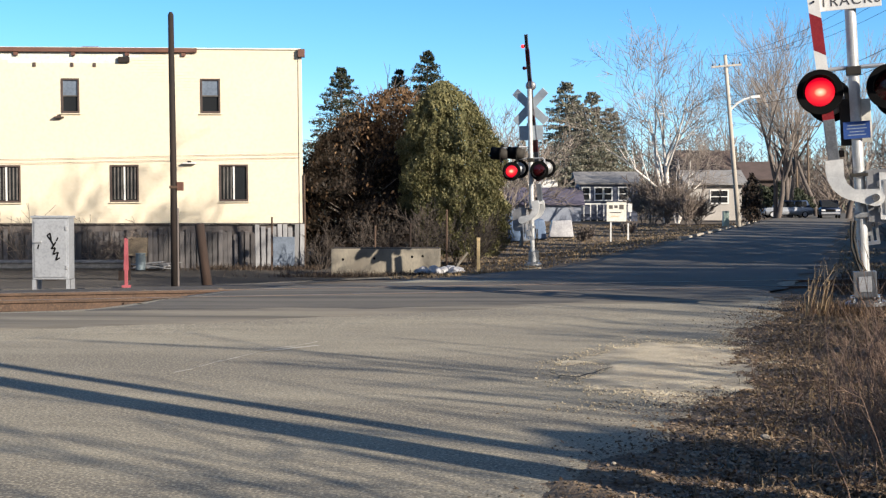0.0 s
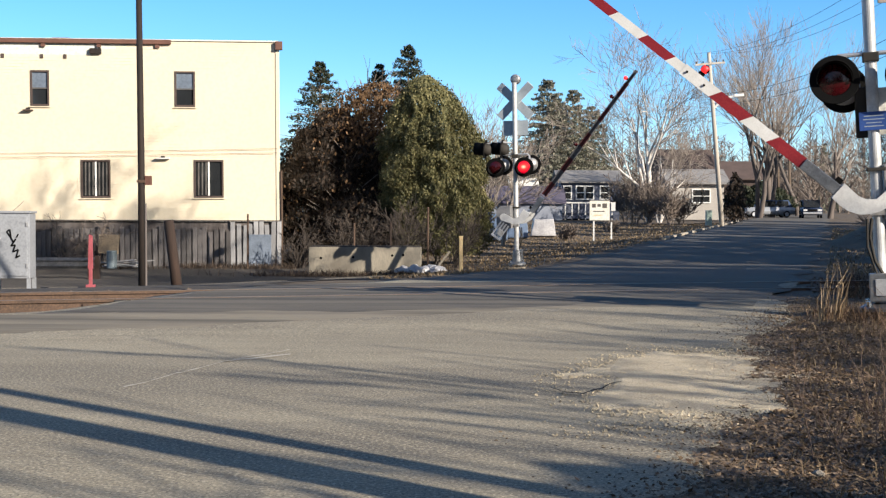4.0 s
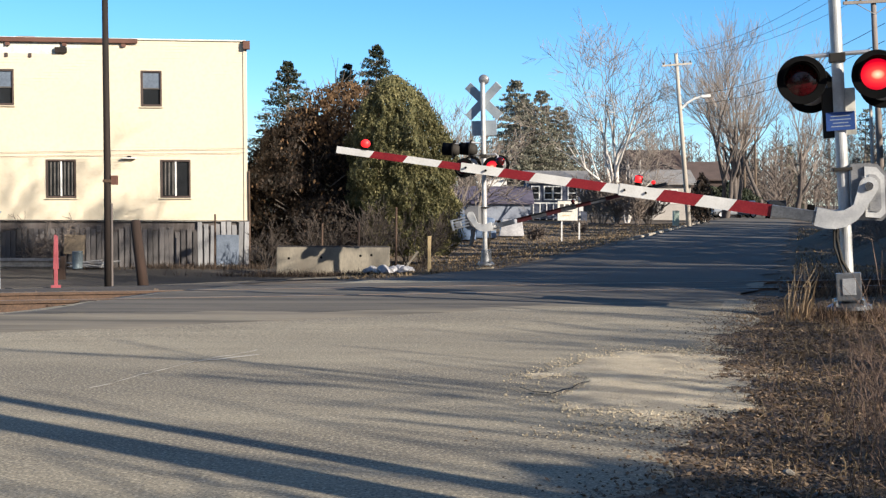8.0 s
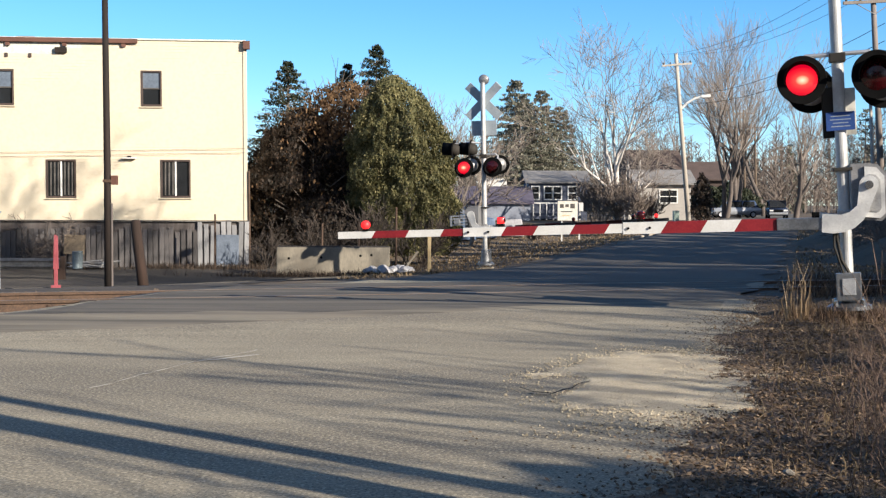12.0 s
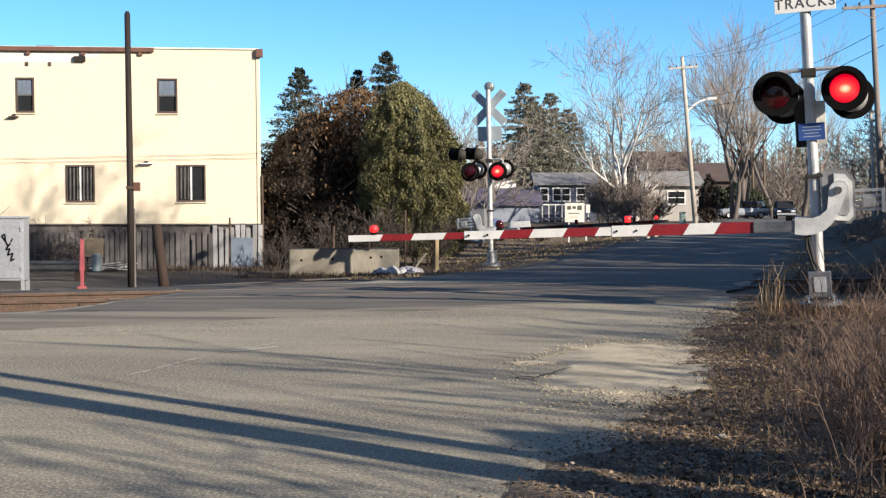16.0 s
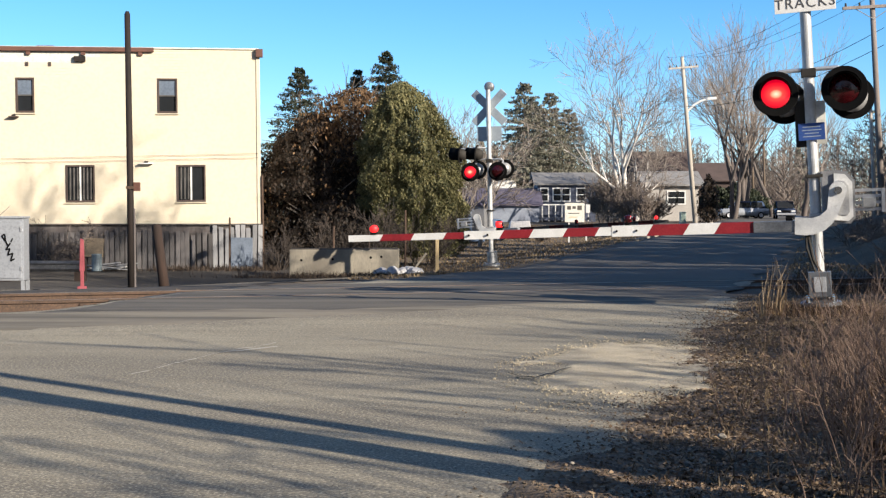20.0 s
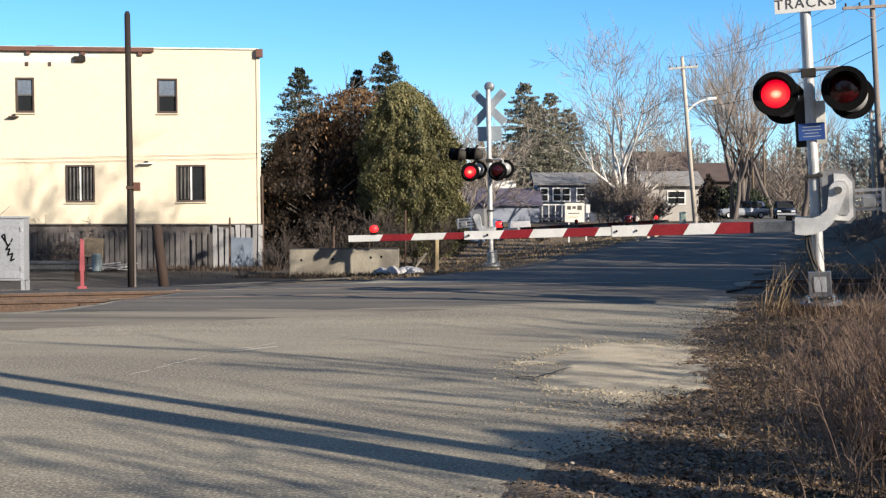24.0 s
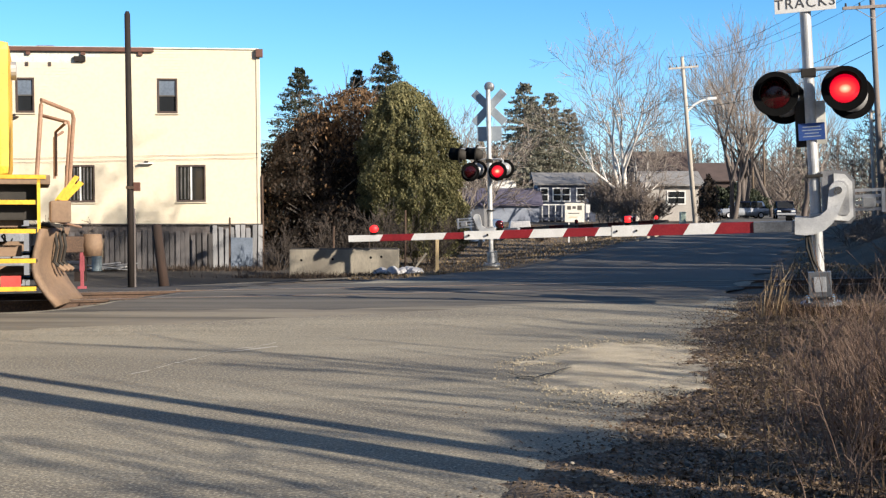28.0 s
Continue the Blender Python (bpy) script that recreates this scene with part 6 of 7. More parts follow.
# blue tarpaulins and a small trailer before the low house
for i, (x, y, w, h, c) in enumerate(((1.75, 70, 1.0, 1.35, "blue"), (2.9, 73, 1.2, 1.15, "blue"), (4.5, 76, 1.5, 1.0, "white"))):
    tp = thing("tarpaulin_heap", "faded pale blue tarpaulin draped over a load", "tarpaulin", (x, y, gz(x, y)), group="tarpaulins")
    part("load", boxed(-w * 0.4, w * 0.4, -0.4, 0.4, 0.0, h * 0.8, 0.05), M_CURTAIN, tp)
    bm = boxed(-w / 2, w / 2, -0.5, 0.5, 0.05, h, 0.08)
    bmesh.ops.subdivide_edges(bm, edges=bm.edges[:], cuts=2)
    for v in bm.verts:
        v.co.x *= 1 + 0.12 * noise.noise(v.co * 2.2) - 0.25 * max(0, v.co.z / h)
        v.co.z *= 1 + 0.15 * noise.noise(v.co * 1.7 + Vector((i, 2, 0)))
    smooth(part("cover", bm, M_TARPB if c == "blue" else M_TARP, tp))
ub = thing("utility_cabinet", "pale green utility cabinet beside the pole", "cabinet", (16.6, 90, gz(16.6, 90)))
part("body", boxed(-0.2, 0.2, -0.2, 0.2, 0, 1.05, 0.03), M_UGREEN, ub)
part("door", boxed(-0.16, 0.16, -0.215, -0.202, 0.1, 0.95), M_UGREEN, ub)


# ---------------------------------------------------------------- parked vehicles
def vehicle(name, label, category, m, length, width, height, hood, paint, upper, rear_hood=0.3, front=False):
    v = thing(name, label, category, m=m)
    L, W, H = length / 2, width / 2, height
    o = [(-L, 0.35), (-L, 0.85), (-L + 0.1, 0.95), (-L + hood, 1.02), (L - rear_hood, 1.02), (L, 0.95), (L, 0.35), (L - 0.2, 0.28), (-L + 0.2, 0.28)]
    bm = prism(bmesh.new(), o, -W, W)
    bmesh.ops.bevel(bm, geom=bm.edges[:], offset=0.05, segments=2, affect="EDGES")
    smooth(part("body", bm, paint, v))
    c = [(-L + hood - 0.05, 1.0), (-L + hood + 0.55, H), (L - rear_hood - 0.35, H), (L - rear_hood + 0.05, 1.0)]
    bm = prism(bmesh.new(), c, -W + 0.1, W - 0.1)
    bmesh.ops.bevel(bm, geom=bm.edges[:], offset=0.04, segments=2, affect="EDGES")
    smooth(part("cabin", bm, upper, v))
    mid = (-L + hood + 0.5 + L - rear_hood - 0.35) / 2
    for s in (-1, 1):
        for x0, x1 in ((-L + hood + 0.5, mid - 0.05), (mid + 0.05, L - rear_hood - 0.4)):
            part("side_window", prism(bmesh.new(), [(x0 - 0.1, 1.08), (x0 + 0.1, H - 0.1), (x1 - 0.02, H - 0.1), (x1 + 0.05, 1.08)], s * (W - 0.1) - 0.012, s * (W - 0.1) + 0.012), M_GLASS, v)
        for x in (-L + 0.8, L - 0.85):
            wh = new("wheel")
            wh.parent = v
            wh.matrix_local = Matrix.Translation((x, s * (W - 0.08), 0.33)) @ pose(0, 0, 0, 90)
            smooth(part("tyre", lathe(bmesh.new(), [(0.2, -0.1), (0.31, -0.1), (0.33, -0.05), (0.33, 0.05), (0.31, 0.1), (0.2, 0.1)], 20), M_BLACK, wh))
            part("rim", lathe(bmesh.new(), [(0.0, -0.09), (0.2, -0.1), (0.2, 0.1), (0.0, 0.09)], 16), M_GALV, wh)
    part("windscreen", prism(bmesh.new(), [(-L + hood, 1.06), (-L + hood + 0.5, H - 0.06), (-L + hood + 0.52, H - 0.06), (-L + hood + 0.04, 1.06)], -W + 0.18, W - 0.18, Matrix.Translation((-0.06, 0, 0))), M_GLASS, v)
    for s in (-1, 1):
        part("headlight", boxed(-L - 0.03, -L + 0.05, s * (W - 0.25) - 0.18, s * (W - 0.25) + 0.18, 0.68, 0.84, 0.03), M_WHITE, v)
    part("bumper", boxed(-L - 0.06, -L + 0.1, -W + 0.05, W - 0.05, 0.38, 0.58, 0.04), M_GALV, v)
    part("grille", boxed(-L - 0.02, -L + 0.05, -W + 0.5, W - 0.5, 0.62, 0.85, 0.02), M_BLACK, v)
    return v


vehicle("pickup_truck", "two-tone blue and white parked wagon", "car", Matrix.Translation((30.2, 131, gz(30.2, 131))) @ pose(0, 0, 0, 0, 0, 3), 4.9, 1.85, 1.72, 1.2, M_VSILV, M_VBLUE)
vehicle("parked_suv", "dark blue parked SUV facing the crossing", "car", Matrix.Translation((33.6, 128, gz(33.6, 128))) @ pose(0, 0, 0, 0, 0, 80), 4.6, 1.85, 1.75, 1.2, M_VNAVY, M_VNAVY)

# kerb along the road beyond the track
kerb = tagged(new("kerb"), "worn pale concrete kerb along the road", "kerb", "", "structure")
random.seed(6)
NV = Vector((-ROAD_U.y, ROAD_U.x))
u = 50.0
while u < 98:
    ln = 2.6
    p = ROAD_P + ROAD_U * (u + ln / 2) + NV * 6.95
    k = part("kerb_stone", boxed(-ln / 2 + 0.006, ln / 2 - 0.006, -0.08, 0.08, -0.25, 0.075, 0.02), M_KERB, kerb)
    k.matrix_local = Matrix.Translation((p.x, p.y, gz(p.x, p.y))) @ pose(0, 0, 0, 0, 0, math.degrees(math.atan2(ROAD_U.y, ROAD_U.x)) + random.uniform(-0.2, 0.2))
    u += ln
# ---------------------------------------------------------------- verge: grass, leaf litter, weeds
def blades(name, X, Y, h, w, material, seed, label, lean=0.5, category="grass"):
    rs = np.random.RandomState(seed)
    n = len(X)
    Z = ground_z(X, Y) + soil(X, Y)
    a = rs.uniform(0, 6.28, n)
    b = rs.uniform(0, 6.28, n)
    ln = np.abs(rs.normal(size=n)) * lean
    base = np.stack([X, Y, Z], 1)
    side = np.stack([np.cos(a), np.sin(a), 0 * a], 1) * (w * rs.uniform(0.6, 1.4, n))[:, None]
    d = np.stack([np.cos(b) * ln, np.sin(b) * ln, 1 / (1 + ln)], 1)
    mid = base + d * (h * 0.55)[:, None]
    tip = mid + (d + np.stack([np.cos(b) * 0.4, np.sin(b) * 0.4, -0.25 + 0 * b], 1)) * (h * 0.45)[:, None]
    v = np.stack([base - side, base + side, mid + side * 0.7, mid - side * 0.7, tip], 1).reshape(-1, 3)
    i = 5 * np.arange(n)
    f = [(k, k + 1, k + 2, k + 3) for k in i.tolist()] + [(k + 3, k + 2, k + 4) for k in i.tolist()]
    ob = mesh_from(name, v.tolist(), f, material)
    return tagged(ob, label, category, "", "stuff")


def scatter(rs, n, x0, x1, y0, y1, keep):
    X = rs.uniform(x0, x1, n)
    Y = y0 + (y1 - y0) * rs.uniform(0, 1, n) ** 1.3
    k = keep(X, Y)
    return X[k], Y[k]


rs = np.random.RandomState(12)


def verge_keep(X, Y):
    lf = road_left(X, Y)
    q, e = qe(X, Y)
    r = np.random.RandomState(3).uniform(0, 1, len(X))
    return (lf < -0.1 - 0.5 * r) & (q < -1.6)


def litter_keep(X, Y):
    lf = road_left(X, Y)
    q, e = qe(X, Y)
    r = np.random.RandomState(4).uniform(0, 1, len(X))
    patchy = 0.5 + 0.5 * np.sin(X * 2.1 + np.sin(Y * 1.4) * 1.5) * np.sin(Y * 1.7 + X)
    return (lf < 0.55 - 1.1 * r ** 0.35) & (q < -1.0) & (r < 0.25 + 0.75 * patchy)


sheet("verge", np.arange(-0.3, 6.5, 0.07), np.arange(3.0, 18.0, 0.07), verge_lift, M_VERGE, lambda X, Y: (road_left(X, Y) < 0.75) & (qe(X, Y)[0] < -1.4), label="ragged soil verge strewn with dead leaves", category="ground")
X, Y = scatter(rs, 60000, 0.2, 12, 4.0, 24, verge_keep)
blades("dry_grass", X, Y, rs.uniform(0.03, 0.13, len(X)), 0.0035 + 0 * X, M_GRASS, 13, "short dry straw-coloured grass on the verge", 0.9)
X, Y = [np.concatenate(c) for c in zip(scatter(rs, 300000, 0.0, 5.2, 4.5, 16, litter_keep), scatter(rs, 60000, 3, 11, 12, 24, litter_keep))]
Z = ground_z(X, Y) + np.where(road_left(X, Y) > -0.1, np.maximum(soil(X, Y), 0.0), soil(X, Y)) + 0.008
v, f = quads(np.stack([X, Y, Z], 1), np.random.RandomState(1).normal(size=(len(X), 3)) * 0.35 + np.array([0, 0, 1.0]), np.random.RandomState(2).normal(size=(len(X), 3)), rs.uniform(0.007, 0.028, len(X)), rs.uniform(0.012, 0.045, len(X)))
tagged(mesh_from("leaf_litter", v.tolist(), f.tolist(), M_LITTER), "scattered dead brown leaves on the verge", "leaves", "", "stuff")


# taller weeds, thick towards the near end of the verge
def weed_keep(X, Y):
    lf = road_left(X, Y)
    r = np.random.RandomState(5).uniform(0, 1, len(X))
    n_ = np.sin(X * 1.7 + 1) * np.cos(Y * 1.3) * 0.5
    return (lf < -1.35 + n_ * 0.5 - 0.1 * (Y - 6) * 0.3) & (r < np.clip(1.25 - Y / 13, 0.03, 1))


X, Y = [np.concatenate(c) for c in zip(scatter(rs, 90000, 0.8, 5, 4.5, 12, weed_keep), scatter(rs, 40000, 3, 9, 12, 20, weed_keep))]
blades("dead_weeds", X, Y, rs.uniform(0.1, 0.42, len(X)), 0.0035 + 0 * X, M_GRASSD, 15, "tangle of brown dead weeds on the verge", 0.55, "weeds")

rnd = random.Random(17)
for i, (x, y, h) in enumerate(((2.15, 6.4, 0.75), (2.5, 7.2, 0.85), (2.9, 8.0, 0.8), (2.35, 5.8, 0.7), (2.95, 9.2, 0.9), (3.4, 10.2, 0.85), (3.6, 8.6, 1.0), (3.0, 6.6, 0.95), (4.2, 11.5, 0.5), (4.9, 13.2, 0.42), (5.6, 14.5, 0.4), (2.0, 7.6, 0.5), (6.2, 18.4, 0.5), (1.75, 5.6, 0.6), (2.2, 7.0, 0.6), (2.6, 6.2, 0.7), (2.8, 7.4, 0.7), (3.2, 7.8, 0.7), (2.5, 8.4, 0.55), (3.1, 9.0, 0.6), *[(x + 0.25 * math.sin(7 * y), y, 0.45 + 0.3 * abs(math.sin(5 * x + 3 * y))) for y in (5.7, 6.2, 6.7, 7.2, 7.7, 8.3, 9.0, 9.8, 10.8) for x in (1.95 + 0.27 * (y - 5.5), 2.6 + 0.27 * (y - 5.5))])):
    t = thing("weed_stalks", "bare reddish-brown weed stalks", "weeds", (x, y, gz(x, y)), group="weed stalks")
    segs = []
    for k in range(13):
        a = rnd.uniform(0, 6.28)
        o = Vector((rnd.gauss(0, 0.16), rnd.gauss(0, 0.16), -0.05))
        if k < (2 if y < 9 else 1) and i < 20:
            # long pale canes leaning over the road
            grow(segs, rnd, o, Vector((-0.3 + rnd.gauss(0, 0.12), rnd.gauss(0, 0.1), 1)).normalized(), h * rnd.uniform(1.0, 1.35), 0.0045, 1, 0.0, (2, 4), (15, 30), (0.15, 0.3), 0.06, 0.002)
            continue
        grow(segs, rnd, o, Vector((math.cos(a) * 0.28 - 0.12, math.sin(a) * 0.28, 1)).normalized(), h * rnd.uniform(0.5, 0.95), 0.0036, 2 if y < 9.5 else 1, 0.0, (2, 4), (18, 42), (0.25, 0.45), 0.11, 0.0016)
    tagged(segs_mesh("foliage", segs, M_STALK, t, 4), kind="stuff")

# straw tuft by the signal
reed_at = Matrix.Translation((3.78, 14.9, gz(3.78, 14.9)))
reed = thing("grass_tuft", "tall pale straw-coloured grass tuft by the signal", "grass", m=reed_at)
rs2 = np.random.RandomState(23)
n = 36
a = rs2.uniform(0, 6.28, n)
v, f = [], []
for k in range(n):
    plume = (-0.07, 0.05)[k % 2]
    b0 = Vector((plume + rs2.normal() * 0.03, rs2.normal() * 0.03, -0.02))
    h = rs2.uniform(0.25, 0.5) if k > 20 else rs2.uniform(0.6, 0.78)
    dr = Vector((rs2.normal() * (0.12 if k > 20 else 0.035), rs2.normal() * 0.08, 1)).normalized()
    w = Vector((math.cos(a[k]), math.sin(a[k]), 0)) * 0.005
    m1, tp = b0 + dr * h * 0.6, b0 + dr * h + Vector((rs2.normal() * 0.05, 0, 0))
    j = len(v)
    v += [tuple(b0 - w), tuple(b0 + w), tuple(m1 + w), tuple(m1 - w), tuple(tp)]
    f += [(j, j + 1, j + 2, j + 3), (j + 3, j + 2, j + 4)]
tagged(mesh_from("foliage", v, f, M_STRAW, reed), kind="stuff")

# scraps of paper blown onto the verge
for i, (x, y, w) in enumerate(((1.5, 6.95, 0.042), (1.1, 5.6, 0.045), (0.62, 6.2, 0.02))):
    sc = thing("paper_scrap", "crumpled pale paper scrap among dead leaves", "litter", (x, y, gz(x, y) + 0.03), rz=40 * i, group="paper scraps")
    bm = bmesh.new()
    bmesh.ops.create_icosphere(bm, subdivisions=2, radius=w * 0.6)
    for v in bm.verts:
        v.co *= 1 + 0.45 * noise.noise(v.co * 40 + Vector((i, 0, 0)))
        v.co.z *= 0.6
    part("paper", bm, M_KERB, sc)

# dead grass round the foot of the near signal
X, Y = rs.normal(4.45, 0.33, 2600), rs.normal(15.2, 0.3, 2600)
k = np.hypot(X - 4.45, Y - 15.3) > 0.14
blades("base_grass", X[k], Y[k], rs.uniform(0.06, 0.22, int(k.sum())), 0.004 + 0 * X[k], M_GRASSD, 19, "dry grass round the signal's foot", 0.6)

# dead weeds along the track, beyond the road's edge
def track_keep(X, Y):
    q, e = qe(X, Y)
    return (road_left(X, Y) < -0.7) & (q > -1.9) & (q < 3.4) & ((q < -0.15) | (q > 1.7))


X, Y = scatter(rs, 26000, 3.5, 14, 15, 26, track_keep)
blades("track_weeds", X, Y, rs.uniform(0.12, 0.5, len(X)), 0.006 + 0 * X, M_GRASSD, 21, "dark dead weeds along the track", 0.5, "weeds")

# dead weeds along the foot of the board fence and round the block
X, Y = np.concatenate([rs.uniform(-18, -5.4, 7000), rs.normal(-3.2, 1.6, 3000)]), np.concatenate([43.6 - np.abs(rs.normal(size=7000)) * 0.7, 39.2 - np.abs(rs.normal(size=3000)) * 0.4])
k = (road_left(X, Y) > 8.6) & (vnoise(X, Y, 0.9, 40) > -0.35)
X, Y = X[k], Y[k]
blades("yard_weeds", X, Y, rs.uniform(0.06, 0.34, len(X)), 0.008 + 0 * X, M_YWEED, 41, "brown dead weeds in the yard", 0.6, "weeds")

# grass beyond the track
def far_keep(X, Y):
    lf = road_left(X, Y)
    q, e = qe(X, Y)
    return ((lf > 7.2) | (lf < -0.4)) & (q > 4.5)


X, Y = scatter(rs, 60000, -2, 24, 26, 100, far_keep)
blades("far_grass", X, Y, rs.uniform(0.04, 0.14, len(X)), 0.008 + 0.0002 * Y, M_GRASS, 31, "dry straw-coloured grass beyond the track", 0.8)

X = rs.uniform(-0.5, 6, 60000)
Y = rs.uniform(4, 18, 60000)
lf = road_left(X, Y)
k = (lf > -0.6) & (lf < np.abs(rs.normal(size=60000)) * 0.3 * (1 + vnoise(X, Y, 1.5, 12)))
pebbles("soil_crumbs", np.stack([X[k], Y[k]], 1), ground_z(X[k], Y[k]) + np.maximum(soil(X[k], Y[k]), 0), 0.008, M_DIRT, 35, "dark crumbs of soil along the road edge", "soil")

# pale gravel spread at the road's broken edge
def gravel_field(X, Y):
    """Above nought where the pale broken edge of the road lies bare."""
    v = road_left(X, Y)
    u = (X - ROAD_P.x) * ROAD_U.x + (Y - ROAD_P.y) * ROAD_U.y
    m = 1 - ((v - 0.42) / 0.85) ** 2 - ((u + 0.35) / 2.05) ** 2
    tongue = 1.5 * np.exp(-((v - 1.0) / 0.17) ** 2 - ((u + 0.95) / 0.5) ** 2)
    return m - tongue + 0.3 * vnoise(X, Y, 1.6, 21) + 0.22 * vnoise(X, Y, 4, 22) + 0.16 * vnoise(X, Y, 11, 23)


sheet("gravel_patch", np.arange(-0.1, 3.4, 0.035), np.arange(7.6, 13.4, 0.045), lambda X, Y: -0.012 + 0.024 * ss(-0.3, 0.5, gravel_field(X, Y)) + 0.004 * vnoise(X, Y, 16, 24) + 0.0025 * vnoise(X, Y, 28, 25), M_GRAVEL, lambda X, Y: (gravel_field(X, Y) > -0.5) & (road_left(X, Y) > -0.7), label="pale worn patch of gravel and broken asphalt", category="gravel")
X = rs.uniform(-0.2, 3.2, 42000)
Y = rs.uniform(7.2, 13.2, 42000)
k = (road_left(X, Y) > -0.5) & (gravel_field(X, Y) + rs.normal(size=42000) * 0.3 > 0.1)
X, Y = X[k], Y[k]
pebbles("loose_gravel", np.stack([X, Y], 1), ground_z(X, Y) + 0.005, 0.0075, M_GRAVEL, 33, "pale loose gravel on the broken road edge", "gravel")


def crack(pts, w, material, label, name="road_crack", z=0.0045):
    """A thin ragged strip lying on the road."""
    rnd = random.Random(int(abs(pts[0][0]) * 100))
    fine = []
    for (a, b), (c, d) in zip(pts, pts[1:]):
        n = max(2, int(math.hypot(c - a, d - b) / 0.12))
        for i in range(n):
            t = i / n
            fine.append((a + (c - a) * t + rnd.gauss(0, 0.012), b + (d - b) * t + rnd.gauss(0, 0.03)))
    fine.append(pts[-1])
    v, f = [], []
    for i, (x, y) in enumerate(fine):
        ww = w * rnd.uniform(0.3, 1.2)
        v += [(x, y - ww, gz(x, y - ww) + z), (x, y + ww, gz(x, y + ww) + z)]
    for i in range(len(fine) - 1):
        f.append((2 * i, 2 * i + 2, 2 * i + 3, 2 * i + 1))
    return tagged(mesh_from(name, v, f, material), label, "road mark", "", "structure")


crack([(0.5, 9.78), (0.59, 9.55), (0.68, 9.5), (0.82, 9.75), (1.0, 10.1)], 0.02, M_BLACK, "dark crack in the broken asphalt", z=0.016)
crack([(-2.35, 9.75), (-1.98, 11.15), (-1.56, 12.1)], 0.035, M_SCUFF, "pale scuffed paint line on the road", "scuffed_line")
crack([(-1.95, 11.2), (-1.7, 11.55), (-1.5, 11.75)], 0.05, M_SCUFF, "pale scuffed paint line on the road", "scuffed_line")
# earth bank beyond the track, right of the road
def bank(cx, cy, rx_, ry_, h, seed):
    n, m = 26, 48
    v, f = [], []
    for i in range(n + 1):
        for j in range(m):
            a = 2 * math.pi * j / m
            t = i / n
            x, y = cx + rx_ * t * math.cos(a), cy + ry_ * t * math.sin(a)
            z = h * (1 - t * t) ** 1.5 * (1 + 0.35 * noise.noise(Vector((x * 0.7, y * 0.7, seed)))) + 0.1 * noise.noise(Vector((x * 2.5, y * 2.5, seed))) * (1 - t)
            v.append((x, y, gz(x, y) - 0.06 + z))
    for i in range(n):
        for j in range(m):
            f.append((i * m + j, (i + 1) * m + j, (i + 1) * m + (j + 1) % m, i * m + (j + 1) % m))
    return tagged(smooth(mesh_from("earth_bank", v, f, M_DIRT)), "low dark earth bank beside the track", "bank", "", "structure")


bank(15.2, 37, 4.4, 7, 1.35, 3)
bank(19.5, 52, 5.5, 9, 1.6, 5)
for i, (x, y, h) in enumerate(((12.0, 35, 0.9), (13.5, 36.5, 1.0), (14.5, 34, 1.1), (12.8, 40, 1.0), (15.5, 42, 1.2), (10.2, 27.5, 0.8), (9.2, 24.5, 0.7), (8.0, 21.5, 0.6))):
    bare_tree("brush", "low thicket of dead brown stems", (x, y, gz(x, y) + (0.6 if y > 33 else 0)), h, 190 + i, M_TWIG, M_TWIG, 9, 3, 0.014, 0.6, spread=0.8, kids=(3, 5), min_r=0.006, ang=(15, 50), group="brush", stuff=True)
# ---------------------------------------------------------------- locomotive
# its own space: x forward along the track, the coupler face at x = 0, z = 0 at the rail head
loco = thing("locomotive", "yellow diesel locomotive with brown snowplough", "locomotive")


def loco_at(before):
    """The pose so many seconds before the clip's end, at an even speed."""
    e = 1.114 - 17.5 * before
    p = TRACK_P + TRACK_W * e + TRACK_N * 0.75
    return Matrix.Translation((p.x, p.y, RAIL_Z)) @ pose(0, 0, 0, 0, 0, TRACK_A)


part("underframe", boxed(-17.6, -0.62, -1.3, 1.3, 1.05, 1.5, 0.03), M_LDARK, loco, "grimy dark underframe")
part("deck", boxed(-17.7, -0.5, -1.5, 1.5, 1.5, 1.62, 0.02), M_LOCO, loco, "brown walkway deck")
part("short_hood", boxed(-4.2, -0.98, -0.95, 0.95, 1.62, 3.35, 0.12), M_YELLOW, loco, "yellow short hood")
part("cab", boxed(-6.6, -4.2, -1.45, 1.45, 1.62, 4.3, 0.12), M_YELLOW, loco, "yellow driver's cab")
part("long_hood", boxed(-16.8, -6.6, -0.85, 0.85, 1.62, 4.2, 0.12), M_YELLOW, loco, "yellow long hood")
for s in (-1, 1):
    part("cab_window", boxed(-6.2, -4.7, s * 1.45 - 0.012, s * 1.45 + 0.012, 3.1, 3.9), M_GLASS, loco)
    part("windscreen", boxed(-4.21, -4.185, s * 0.9 - 0.4, s * 0.9 + 0.4, 3.45, 4.05), M_GLASS, loco)
    part("headlight_case", tubed([(-0.99, s * 0.14, 3.05), (-0.91, s * 0.14, 3.05)], 0.11, 14), M_GALV, loco)
part("fuel_tank", boxed(-10.5, -7.2, -1.3, 1.3, 0.3, 1.04, 0.1), M_LDARK, loco)
